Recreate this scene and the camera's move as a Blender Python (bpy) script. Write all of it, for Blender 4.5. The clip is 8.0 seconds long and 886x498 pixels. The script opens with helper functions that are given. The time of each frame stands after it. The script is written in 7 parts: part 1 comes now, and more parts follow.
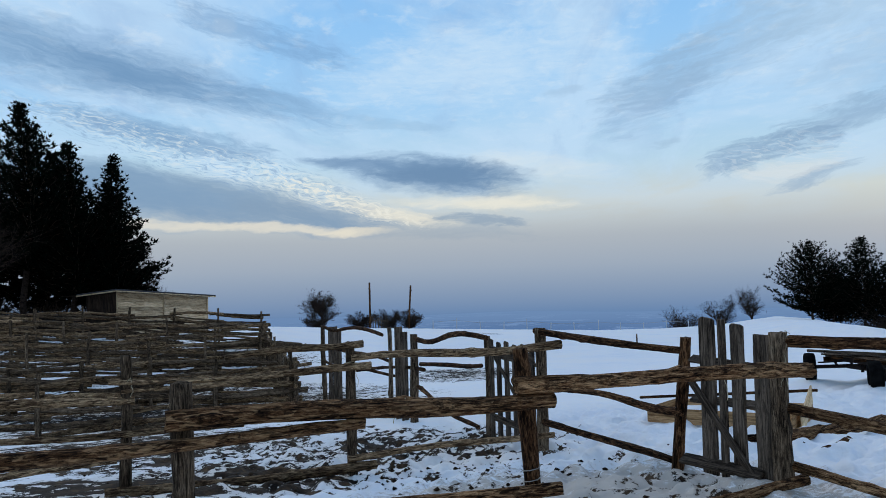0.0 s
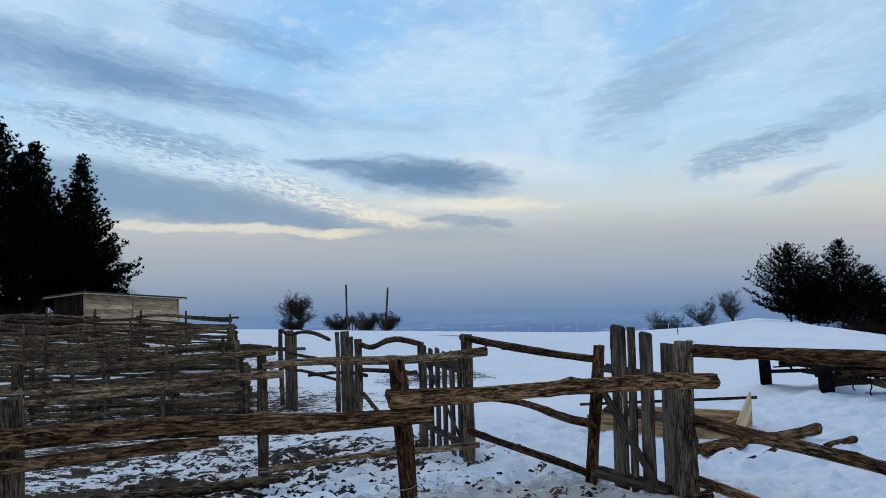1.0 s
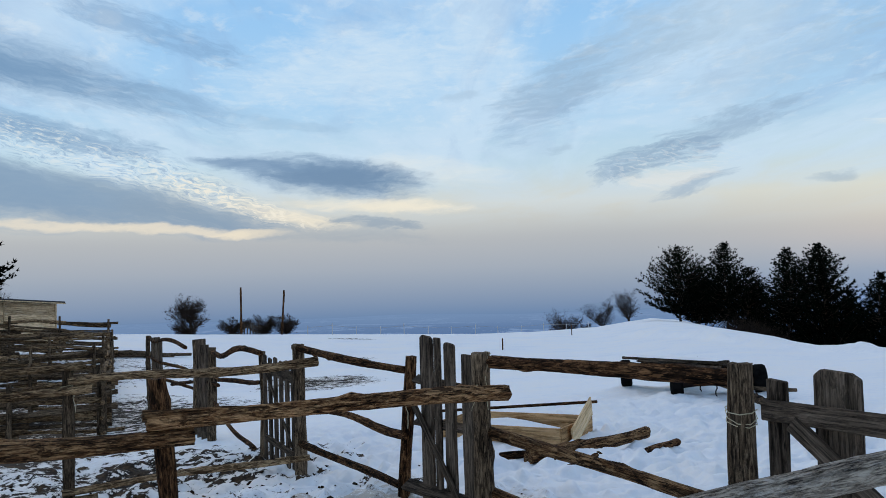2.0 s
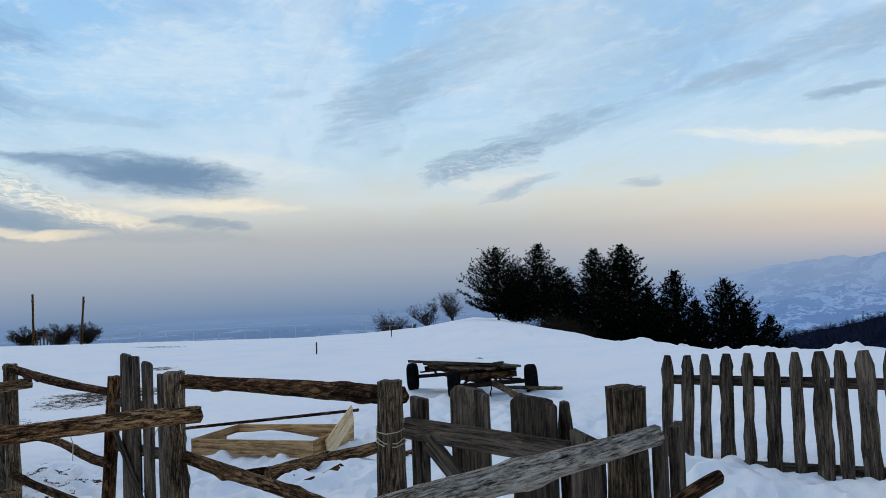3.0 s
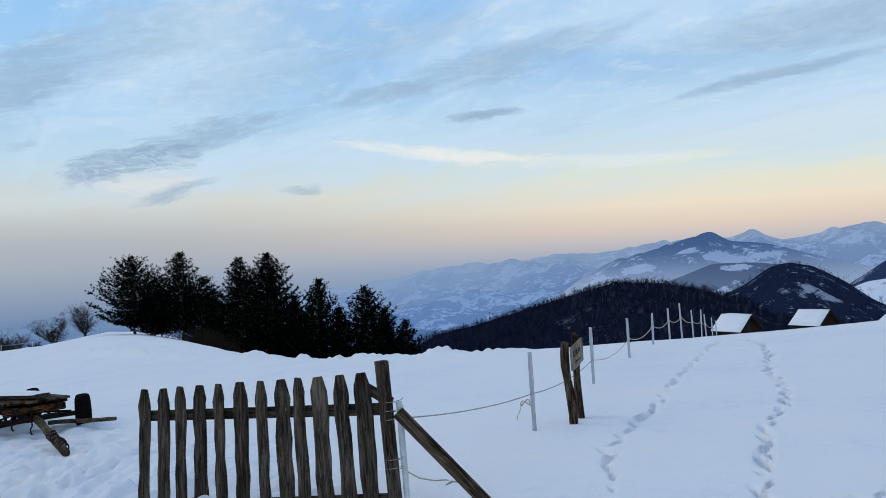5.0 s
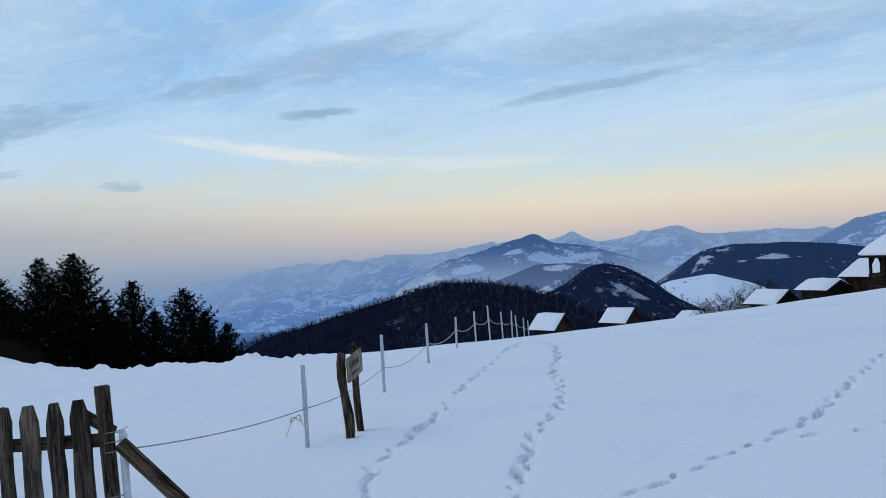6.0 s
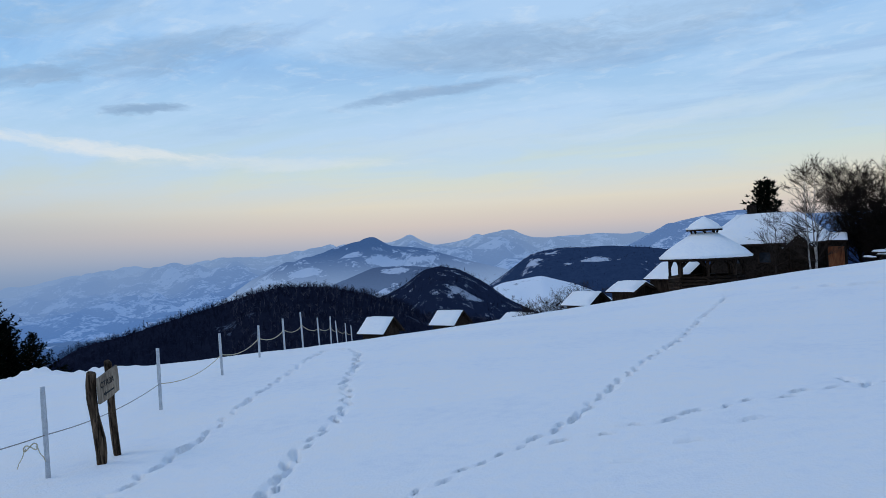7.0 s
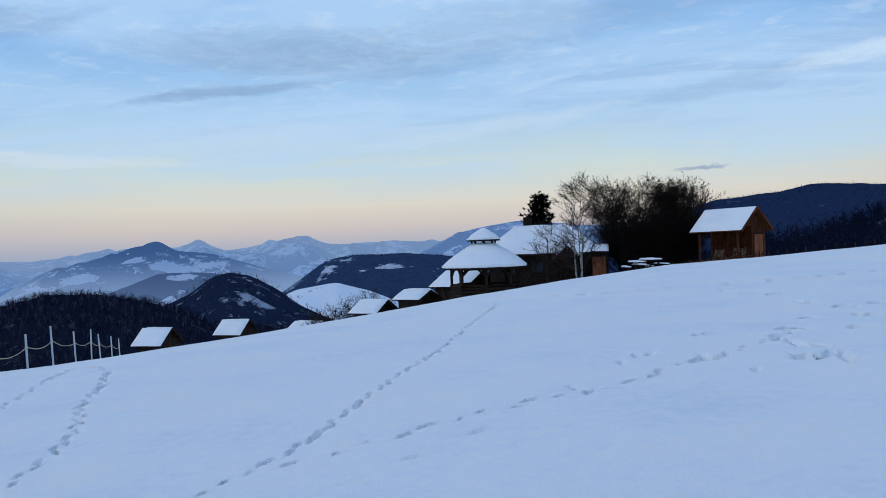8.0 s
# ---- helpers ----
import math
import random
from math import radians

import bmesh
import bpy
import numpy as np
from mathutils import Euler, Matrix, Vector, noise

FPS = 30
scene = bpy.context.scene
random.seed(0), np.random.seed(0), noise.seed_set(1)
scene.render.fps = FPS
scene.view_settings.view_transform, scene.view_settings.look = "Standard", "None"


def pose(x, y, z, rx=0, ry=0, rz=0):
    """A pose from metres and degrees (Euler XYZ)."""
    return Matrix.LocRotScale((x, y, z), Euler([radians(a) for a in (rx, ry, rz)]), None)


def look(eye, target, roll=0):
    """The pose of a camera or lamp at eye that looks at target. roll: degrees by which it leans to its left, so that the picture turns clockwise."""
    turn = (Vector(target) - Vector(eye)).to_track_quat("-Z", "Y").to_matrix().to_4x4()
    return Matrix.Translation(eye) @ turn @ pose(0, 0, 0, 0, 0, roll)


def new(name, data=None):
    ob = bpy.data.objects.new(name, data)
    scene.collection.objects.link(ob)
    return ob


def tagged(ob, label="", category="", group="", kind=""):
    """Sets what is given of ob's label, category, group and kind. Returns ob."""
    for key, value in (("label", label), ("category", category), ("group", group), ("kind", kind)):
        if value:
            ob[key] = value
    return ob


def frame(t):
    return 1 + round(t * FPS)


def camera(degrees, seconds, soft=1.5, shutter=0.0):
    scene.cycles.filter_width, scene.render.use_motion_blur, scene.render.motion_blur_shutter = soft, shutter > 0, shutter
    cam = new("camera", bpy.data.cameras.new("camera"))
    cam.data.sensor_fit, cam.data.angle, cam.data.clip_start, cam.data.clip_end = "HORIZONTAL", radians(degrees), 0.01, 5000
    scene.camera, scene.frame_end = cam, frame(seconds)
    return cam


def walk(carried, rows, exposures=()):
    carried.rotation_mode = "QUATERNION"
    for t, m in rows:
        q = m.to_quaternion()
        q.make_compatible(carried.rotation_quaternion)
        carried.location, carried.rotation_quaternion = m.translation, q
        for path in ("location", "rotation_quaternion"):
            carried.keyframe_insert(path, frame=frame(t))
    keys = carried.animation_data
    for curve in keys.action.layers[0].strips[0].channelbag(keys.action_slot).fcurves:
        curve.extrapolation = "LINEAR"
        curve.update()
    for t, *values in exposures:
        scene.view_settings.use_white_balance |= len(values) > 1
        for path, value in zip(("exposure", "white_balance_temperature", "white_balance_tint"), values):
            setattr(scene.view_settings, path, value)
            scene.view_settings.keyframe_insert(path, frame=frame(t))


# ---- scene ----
cam = camera(59.2, 8.0, 0.85)
PATH = [
    (0, pose(-1.3596, 0.1413, 1.4996, 91.917, 1.483, 5.495)),
    (1, pose(-0.544, 0.5645, 1.5183, 92.006, 1.438, 4.53)),
    (2.5, pose(1.0169, 0.8314, 1.608, 91.888, 1.76, -7.767)),
    (3, pose(1.5841, 0.8807, 1.6322, 91.635, 2.105, -14.384)),
    (3.5, pose(2.0919, 0.8732, 1.6624, 91.668, 2.348, -20.548)),
    (4, pose(2.6185, 0.843, 1.68, 91.51, 2.453, -26.26)),
    (4.5, pose(3.0469, 0.863, 1.6949, 91.349, 2.558, -32.627)),
    (4.7, pose(3.2356, 0.8026, 1.704, 91.288, 2.546, -35.165)),
    (5.8, pose(4.1388, 0.5515, 1.7565, 90.742, 2.662, -48.842)),
    (6, pose(4.2836, 0.4978, 1.7698, 90.666, 2.601, -51.197)),
    (6.5, pose(4.6587, 0.2452, 1.7794, 90.481, 2.609, -56.887)),
    (7, pose(4.9345, -0.0088, 1.8079, 90.345, 2.582, -63.043)),
    (7.5, pose(5.2018, -0.2022, 1.8133, 90.222, 2.582, -70.045)),
    (8, pose(5.2698, -0.504, 1.8813, 90.227, 2.102, -78.004)),
]
walk(cam, PATH, [(0, -0.04, 6400, 5), (1, -0.02, 6540, 6), (2.5, 0.02, 6950, 7), (4.7, 0.02, 6800, 7), (6, -0.07, 6400, 6.5), (7, -0.14, 6120, 6.5), (8, -0.16, 5940, 6.5)])

# ---- sky, sun ----
def lin(r, g, b):
    return tuple(((c / 255 + 0.055) / 1.055) ** 2.4 if c > 10 else c / 255 / 12.92 for c in (r, g, b)) + (1.0,)


class Nodes:
    """Short calls for building a node tree."""

    def __init__(self, tree):
        self.t = tree
        tree.nodes.clear()

    def n(self, kind, **props):
        nd = self.t.nodes.new(kind)
        for k, v in props.items():
            if k == "operation":
                nd.operation = v
            elif k == "data_type":
                nd.data_type = v
            elif k == "blend_type":
                nd.blend_type = v
            elif k == "noise_dimensions":
                nd.noise_dimensions = v
        return nd

    def put(self, socket, v):
        if hasattr(v, "is_output"):
            self.t.links.new(v, socket)
        else:
            socket.default_value = v

    def m(self, op, a, b=0.0, c=0.0, clamp=False):
        nd = self.n("ShaderNodeMath", operation=op)
        nd.use_clamp = clamp
        for i, v in enumerate((a, b, c)):
            self.put(nd.inputs[i], v)
        return nd.outputs[0]

    def noise(self, vec, scale, detail=4.0, rough=0.55, distort=0.0):
        nd = self.n("ShaderNodeTexNoise")
        self.put(nd.inputs["Vector"], vec)
        self.put(nd.inputs["Scale"], scale)
        self.put(nd.inputs["Detail"], detail)
        self.put(nd.inputs["Roughness"], rough)
        self.put(nd.inputs["Distortion"], distort)
        return nd.outputs["Fac"]

    def mapping(self, vec, scale=(1, 1, 1), rot=(0, 0, 0), loc=(0, 0, 0)):
        nd = self.n("ShaderNodeMapping")
        self.put(nd.inputs["Vector"], vec)
        nd.inputs["Scale"].default_value, nd.inputs["Rotation"].default_value, nd.inputs["Location"].default_value = scale, rot, loc
        return nd.outputs[0]

    def ramp(self, fac, stops, smooth=False):
        nd = self.n("ShaderNodeValToRGB")
        cr = nd.color_ramp
        cr.interpolation = "EASE" if smooth else "LINEAR"
        while len(cr.elements) < len(stops):
            cr.elements.new(0.5)
        for e, (p, c) in zip(cr.elements, stops):
            e.position, e.color = p, (c if len(c) == 4 else (*c, 1.0))
        self.put(nd.inputs[0], fac)
        return nd.outputs[0]

    def step(self, v, lo, hi):
        nd = self.n("ShaderNodeMapRange")
        nd.interpolation_type = "SMOOTHSTEP"
        self.put(nd.inputs["Value"], v)
        self.put(nd.inputs["From Min"], lo)
        self.put(nd.inputs["From Max"], hi)
        return nd.outputs[0]

    def mix(self, fac, a, b, blend="MIX"):
        nd = self.n("ShaderNodeMix", data_type="RGBA", blend_type=blend)
        self.put(nd.inputs["Factor"], fac)
        self.put(nd.inputs[6], a)
        self.put(nd.inputs[7], b)
        return nd.outputs[2]

    def xyz(self, vec):
        nd = self.n("ShaderNodeSeparateXYZ")
        self.put(nd.inputs[0], vec)
        return nd.outputs


def make_world():
    world = bpy.data.worlds.new("dusk_sky")
    scene.world = world
    world.use_nodes = True
    k = Nodes(world.node_tree)
    way = k.n("ShaderNodeTexCoord").outputs["Generated"]
    x, y, z = k.xyz(way)
    el = k.m("MULTIPLY", k.m("ARCSINE", z), 57.2958)
    az = k.m("MULTIPLY", k.m("ARCTAN2", x, y), 57.2958)
    # clear sky: haze at the foot, a rose belt, pale green-white, blue above
    f = k.m("DIVIDE", k.m("ADD", el, 10.0), 100.0)
    east = k.ramp(f, [(0.0, lin(92, 124, 170)), (0.07, lin(112, 138, 180)), (0.096, lin(142, 160, 192)), (0.12, lin(214, 198, 190)),
                      (0.137, lin(230, 218, 198)), (0.162, lin(212, 222, 216)), (0.2, lin(180, 208, 234)), (0.27, lin(140, 186, 236)), (0.4, lin(112, 160, 226)), (0.55, lin(72, 114, 182)), (1.0, lin(46, 80, 142))])
    north = k.ramp(f, [(0.0, lin(70, 108, 160)), (0.063, lin(84, 120, 168)), (0.08, lin(122, 143, 176)), (0.105, lin(156, 167, 185)), (0.127, lin(172, 178, 188)),
                       (0.152, lin(202, 206, 206)), (0.18, lin(184, 210, 230)), (0.22, lin(164, 203, 240)), (0.28, lin(146, 193, 240)), (0.4, lin(116, 168, 230)), (0.55, lin(70, 116, 186)), (1.0, lin(46, 80, 144))])
    base = k.mix(k.step(az, 12.0, 62.0), north, east)
    west = k.ramp(f, [(0.0, lin(140, 145, 165)), (0.12, lin(190, 184, 184)), (0.2, lin(190, 196, 206)), (0.35, lin(156, 174, 204)), (0.55, lin(100, 128, 176)), (1.0, lin(46, 80, 144))])
    base = k.mix(k.step(k.m("SUBTRACT", k.m("MULTIPLY", x, 0.26), k.m("MULTIPLY", y, 0.97)), 0.42, 0.95), base, west)
    # clouds lie on a flat layer overhead, so they draw out towards the horizon
    flat = k.n("ShaderNodeCombineXYZ")
    zz = k.m("MAXIMUM", k.m("ADD", z, 0.1), 0.02)
    k.put(flat.inputs[0], k.m("DIVIDE", x, zz))
    k.put(flat.inputs[1], k.m("DIVIDE", y, zz))
    flat = flat.outputs[0]
    up = k.step(el, 2.5, 9.0)
    veil = k.noise(k.mapping(flat, (1.0, 0.5, 1), (0, 0, 0.1), (2.3, 1.1, 0)), 1.5, 9.0, 0.6, 0.5)
    sky = k.mix(k.m("MULTIPLY", k.m("MULTIPLY", k.step(veil, 0.36, 0.62), up), 0.78), base, lin(192, 216, 242))
    bands = k.noise(k.mapping(flat, (1.0, 0.32, 1), (0, 0, -0.12), (5.2, 0.4, 0)), 2.6, 9.0, 0.63, 0.7)
    sky = k.mix(k.m("MULTIPLY", k.m("MULTIPLY", k.step(bands, 0.5, 0.68), k.step(el, 5.0, 13.0)), 0.3), sky, lin(136, 166, 210))
    flecks = k.noise(k.mapping(flat, (1.0, 0.8, 1), (0, 0, 0.4), (1.2, 7.4, 0)), 9.0, 7.0, 0.62, 0.4)
    sky = k.mix(k.m("MULTIPLY", k.m("MULTIPLY", k.step(flecks, 0.5, 0.7), k.step(el, 7.0, 14.0)), 0.3), sky, lin(222, 231, 241))
    # single clouds, in degrees: the plane of azimuth and elevation is warped, then worn away by streaks and flecks
    deg = k.n("ShaderNodeCombineXYZ")
    k.put(deg.inputs[0], az)
    k.put(deg.inputs[1], el)
    deg = deg.outputs[0]
    wa_, we_ = k.noise(k.mapping(deg, (0.11, 0.24, 1), loc=(3, 1, 0)), 1.0, 4.0, 0.6), k.noise(k.mapping(deg, (0.13, 0.3, 1), loc=(9, 5, 2)), 1.0, 5.0, 0.62)
    azw = k.m("ADD", az, k.m("MULTIPLY", k.m("SUBTRACT", wa_, 0.5), 7.0))
    elw = k.m("ADD", el, k.m("MULTIPLY", k.m("SUBTRACT", we_, 0.5), 1.9))
    worn = {}
    for sl in (-0.22, 0.0, 0.2):
        sheared = k.n("ShaderNodeCombineXYZ")
        k.put(sheared.inputs[0], azw)
        k.put(sheared.inputs[1], k.m("SUBTRACT", elw, k.m("MULTIPLY", azw, sl)))
        v = sheared.outputs[0]
        long, short = k.noise(k.mapping(v, (0.2, 1.0, 1)), 1.0, 6.0, 0.62, 0.3), k.noise(k.mapping(v, (0.75, 3.4, 1), loc=(4, 2, 0)), 1.0, 4.0, 0.62, 0.3)
        worn[sl] = k.m("ADD", k.m("MULTIPLY", k.m("SUBTRACT", long, 0.5), 2.6), k.m("MULTIPLY", k.m("SUBTRACT", short, 0.5), 2.0))
        if sl < 0:
            ripple = k.noise(k.mapping(v, (1.3, 6.5, 1), (0, 0, 0.08), (1, 7, 0)), 1.0, 3.0, 0.6, 0.3)
    for a0, e0, wa, we, slant, thick, tone, ragged, soft in CLOUDS:
        da, de = k.m("SUBTRACT", azw, a0), k.m("SUBTRACT", elw, e0)
        de = k.m("SUBTRACT", de, k.m("MULTIPLY", da, slant))
        u, v = k.m("DIVIDE", da, wa), k.m("DIVIDE", de, we)
        wear = worn[-0.22 if slant < -0.1 else 0.2 if slant > 0.1 else 0.0]
        d = k.m("ADD", k.m("ADD", k.m("MULTIPLY", u, u), k.m("MULTIPLY", v, v)), k.m("MULTIPLY", wear, ragged))
        sky = k.mix(k.m("MULTIPLY", k.step(d, 1.0 + 0.5 * soft, 0.75 - 1.1 * soft), thick), sky, lin(*tone))
    # rows of small rippled clouds down the edge of the grey bank
    for a0, e0, wa, we, slant, thick, tone, low, high in RIPPLES:
        da = k.m("SUBTRACT", az, a0)
        u, v = k.m("DIVIDE", da, wa), k.m("DIVIDE", k.m("SUBTRACT", k.m("SUBTRACT", elw, e0), k.m("MULTIPLY", da, slant)), we)
        reach = k.step(k.m("ADD", k.m("MULTIPLY", u, u), k.m("MULTIPLY", v, v)), 1.3, 0.2)
        sky = k.mix(k.m("MULTIPLY", k.m("MULTIPLY", k.step(ripple, low, high), reach), thick), sky, lin(*tone))
    air = k.n("ShaderNodeTexSky")
    air.sky_type = "NISHITA"
    air.sun_disc, air.sun_elevation, air.sun_rotation = False, radians(-4.0), radians(SUN_AZ)
    nishita = k.n("ShaderNodeBackground")
    k.put(nishita.inputs[0], air.outputs[0])
    nishita.inputs[1].default_value = 0.05
    bg = k.n("ShaderNodeBackground")
    k.put(bg.inputs[0], sky)
    bg.inputs[1].default_value = SKY_STRENGTH
    add = k.n("ShaderNodeAddShader")
    k.put(add.inputs[0], nishita.outputs[0])
    k.put(add.inputs[1], bg.outputs[0])
    out = k.n("ShaderNodeOutputWorld")
    k.put(out.inputs[0], add.outputs[0])


SUN_AZ, SKY_STRENGTH = 335.0, 1.06
CREAM = (226, 218, 206)
# azimuth, elevation, half width, half height, slant, thickness, tone, raggedness, softness
CLOUDS = [
    (-23, 5.9, 14.0, 1.89, -0.17, 0.82, (122, 150, 182), 0.38, 0.55),
    (-32, 6.2, 14.0, 2.27, -0.1, 0.73, (124, 153, 186), 0.44, 0.65),
    (-15, 4.6, 6.5, 0.81, -0.15, 0.69, (130, 154, 182), 0.44, 0.6),
    (-20, 3.75, 12.0, 0.37, -0.04, 0.8, CREAM, 0.62, 0.7),
    (-11.8, 3.3, 3.0, 0.39, 0.03, 0.9, (232, 222, 206), 0.44, 0.7),
    (-8.0, 4.5, 4.2, 0.54, -0.2, 0.75, (234, 226, 212), 0.62, 0.8),
    (-2.2, 5.3, 7.0, 0.54, -0.05, 0.75, (236, 229, 216), 0.62, 0.9),
    (1.0, 7.9, 5.5, 1.08, -0.1, 0.4, (234, 232, 226), 0.62, 1.2),
    (-2.6, 3.95, 3.6, 0.54, -0.06, 0.73, (136, 156, 180), 0.88, 0.6),
    (-5.5, 3.1, 7.5, 0.65, -0.05, 0.43, (144, 160, 180), 0.75, 0.9),
    (-6.0, 7.35, 7.6, 1.46, -0.09, 0.82, (116, 146, 182), 0.44, 0.6),
    (-5.0, 7.4, 6.0, 1.03, -0.05, 0.69, (96, 128, 166), 0.44, 0.7),
    (-11.3, 8.05, 4.0, 0.45, -0.06, 0.73, (118, 148, 184), 0.5, 0.6),
    (-31, 14.9, 17.0, 2.16, -0.19, 0.82, (114, 150, 190), 0.5, 0.9),
    (-26, 13.9, 8.0, 1.3, -0.16, 0.52, (102, 139, 180), 0.5, 1.0),
    (-16, 12.3, 7.0, 0.76, -0.12, 0.43, (138, 172, 208), 0.75, 0.9),
    (-25.5, 10.2, 9.0, 0.92, -0.19, 0.65, (116, 151, 190), 0.88, 0.7),
    (-19, 17.3, 6.5, 1.19, -0.25, 0.56, (120, 156, 198), 1.0, 0.8),
    (-9, 11.0, 3.5, 0.43, -0.1, 0.39, (148, 180, 212), 0.75, 0.9),
    (-3, 15.0, 10.0, 2.81, 0.08, 0.7, (204, 223, 243), 0.75, 1.2),
    (4.5, 12.9, 1.6, 0.38, 0.1, 0.34, (148, 176, 206), 1.0, 0.8),
    (10.5, 12.8, 4.2, 2.38, 0.42, 0.62, (138, 167, 200), 0.88, 1.0),
    (15, 15.0, 7.0, 2.59, 0.3, 0.52, (150, 178, 208), 0.88, 1.2),
    (10.8, 8.9, 1.3, 0.38, 0.1, 0.43, (154, 180, 206), 0.88, 0.8),
    (17.2, 7.9, 4.0, 1.13, 0.24, 0.73, (132, 160, 192), 0.94, 0.65),
    (22.2, 9.9, 5.0, 1.03, 0.22, 0.6, (138, 165, 196), 1.0, 0.8),
    (19.9, 5.9, 2.8, 0.59, 0.25, 0.6, (144, 168, 196), 1.0, 0.7),
    (18.6, 6.5, 3.0, 0.54, 0.1, 0.5, (222, 222, 222), 1.0, 0.8),
    (26, 13.5, 8.0, 2.16, 0.2, 0.39, (156, 181, 208), 0.88, 1.2),
    (24, 17.0, 10.0, 2.16, 0.15, 0.43, (164, 188, 212), 0.88, 1.2),
    (39, 8.15, 8.0, 0.45, -0.11, 0.65, (240, 236, 230), 0.75, 0.9),
    (51, 7.0, 10.0, 0.54, -0.03, 0.45, (232, 232, 228), 0.88, 1.1),
    (42.4, 10.7, 3.4, 0.41, 0.09, 0.73, (140, 165, 195), 0.62, 0.7),
    (29.3, 5.95, 1.8, 0.3, 0.08, 0.65, (160, 180, 200), 0.62, 0.7),
    (35.5, 12.5, 4.6, 0.65, 0.17, 0.65, (146, 172, 202), 0.75, 0.8),
    (44.5, 14.6, 8.0, 1.19, 0.17, 0.65, (148, 173, 202), 0.75, 1.0),
    (36, 16.5, 8.0, 1.51, 0.15, 0.43, (158, 182, 206), 0.88, 1.2),
    (63, 11.7, 7.6, 0.45, 0.1, 0.69, (144, 169, 200), 0.56, 0.8),
    (66, 14.6, 12.0, 1.62, 0.03, 0.69, (146, 172, 202), 0.62, 1.2),
    (76, 13.7, 10.0, 1.3, 0.04, 0.52, (148, 173, 203), 0.62, 1.2),
    (86, 16.2, 14.0, 1.73, 0.05, 0.52, (156, 181, 209), 0.88, 1.2),
    (66, 8.4, 13.0, 1.08, 0.05, 0.4, (208, 221, 231), 0.88, 1.2),
    (82, 9.0, 10.0, 0.54, 0.12, 0.45, (214, 225, 234), 0.75, 1.1),
    (86, 12.0, 2.4, 0.32, 0.3, 0.4, (206, 222, 240), 0.75, 1.0),
    (96.3, 5.3, 2.2, 0.14, 0.05, 0.77, (148, 166, 190), 0.31, 0.7),
    (107, 11.9, 5.0, 0.65, 0.16, 0.85, (214, 228, 244), 0.62, 0.9),
    (98, 10.6, 7.0, 0.76, 0.1, 0.43, (148, 176, 206), 0.75, 1.1),
]
RIPPLES = [
    (-22, 8.6, 13.0, 1.2, -0.28, 0.6, (222, 228, 232), 0.48, 0.66),
    (-22, 8.4, 13.0, 1.6, -0.28, 0.55, (128, 155, 192), 0.5, 0.34),
    (-12.5, 5.6, 6.0, 0.8, -0.32, 0.75, (232, 228, 220), 0.5, 0.6),
    (18.5, 7.4, 5.0, 1.6, 0.1, 0.35, (212, 220, 230), 0.5, 0.62),
]
make_world()

sun = new("sun", bpy.data.lights.new("sun", "SUN"))
sun.data.energy, sun.data.angle, sun.data.color = 0.62, radians(30), (1.0, 0.8, 0.58)
sun.matrix_world = look((0, 0, 60), (math.sin(radians(SUN_AZ)) * -100, math.cos(radians(SUN_AZ)) * -100, 60 - 84))


# ---- materials ----
def material(name):
    mt = bpy.data.materials.new(name)
    mt.use_nodes = True
    k = Nodes(mt.node_tree)
    out, bsdf = k.n("ShaderNodeOutputMaterial"), k.n("ShaderNodeBsdfPrincipled")
    k.put(out.inputs[0], bsdf.outputs[0])
    return mt, k, bsdf


def bumped(k, bsdf, height, strength=0.4, distance=0.01):
    b = k.n("ShaderNodeBump")
    b.inputs["Strength"].default_value, b.inputs["Distance"].default_value = strength, distance
    k.put(b.inputs["Height"], height)
    k.put(bsdf.inputs["Normal"], b.outputs[0])


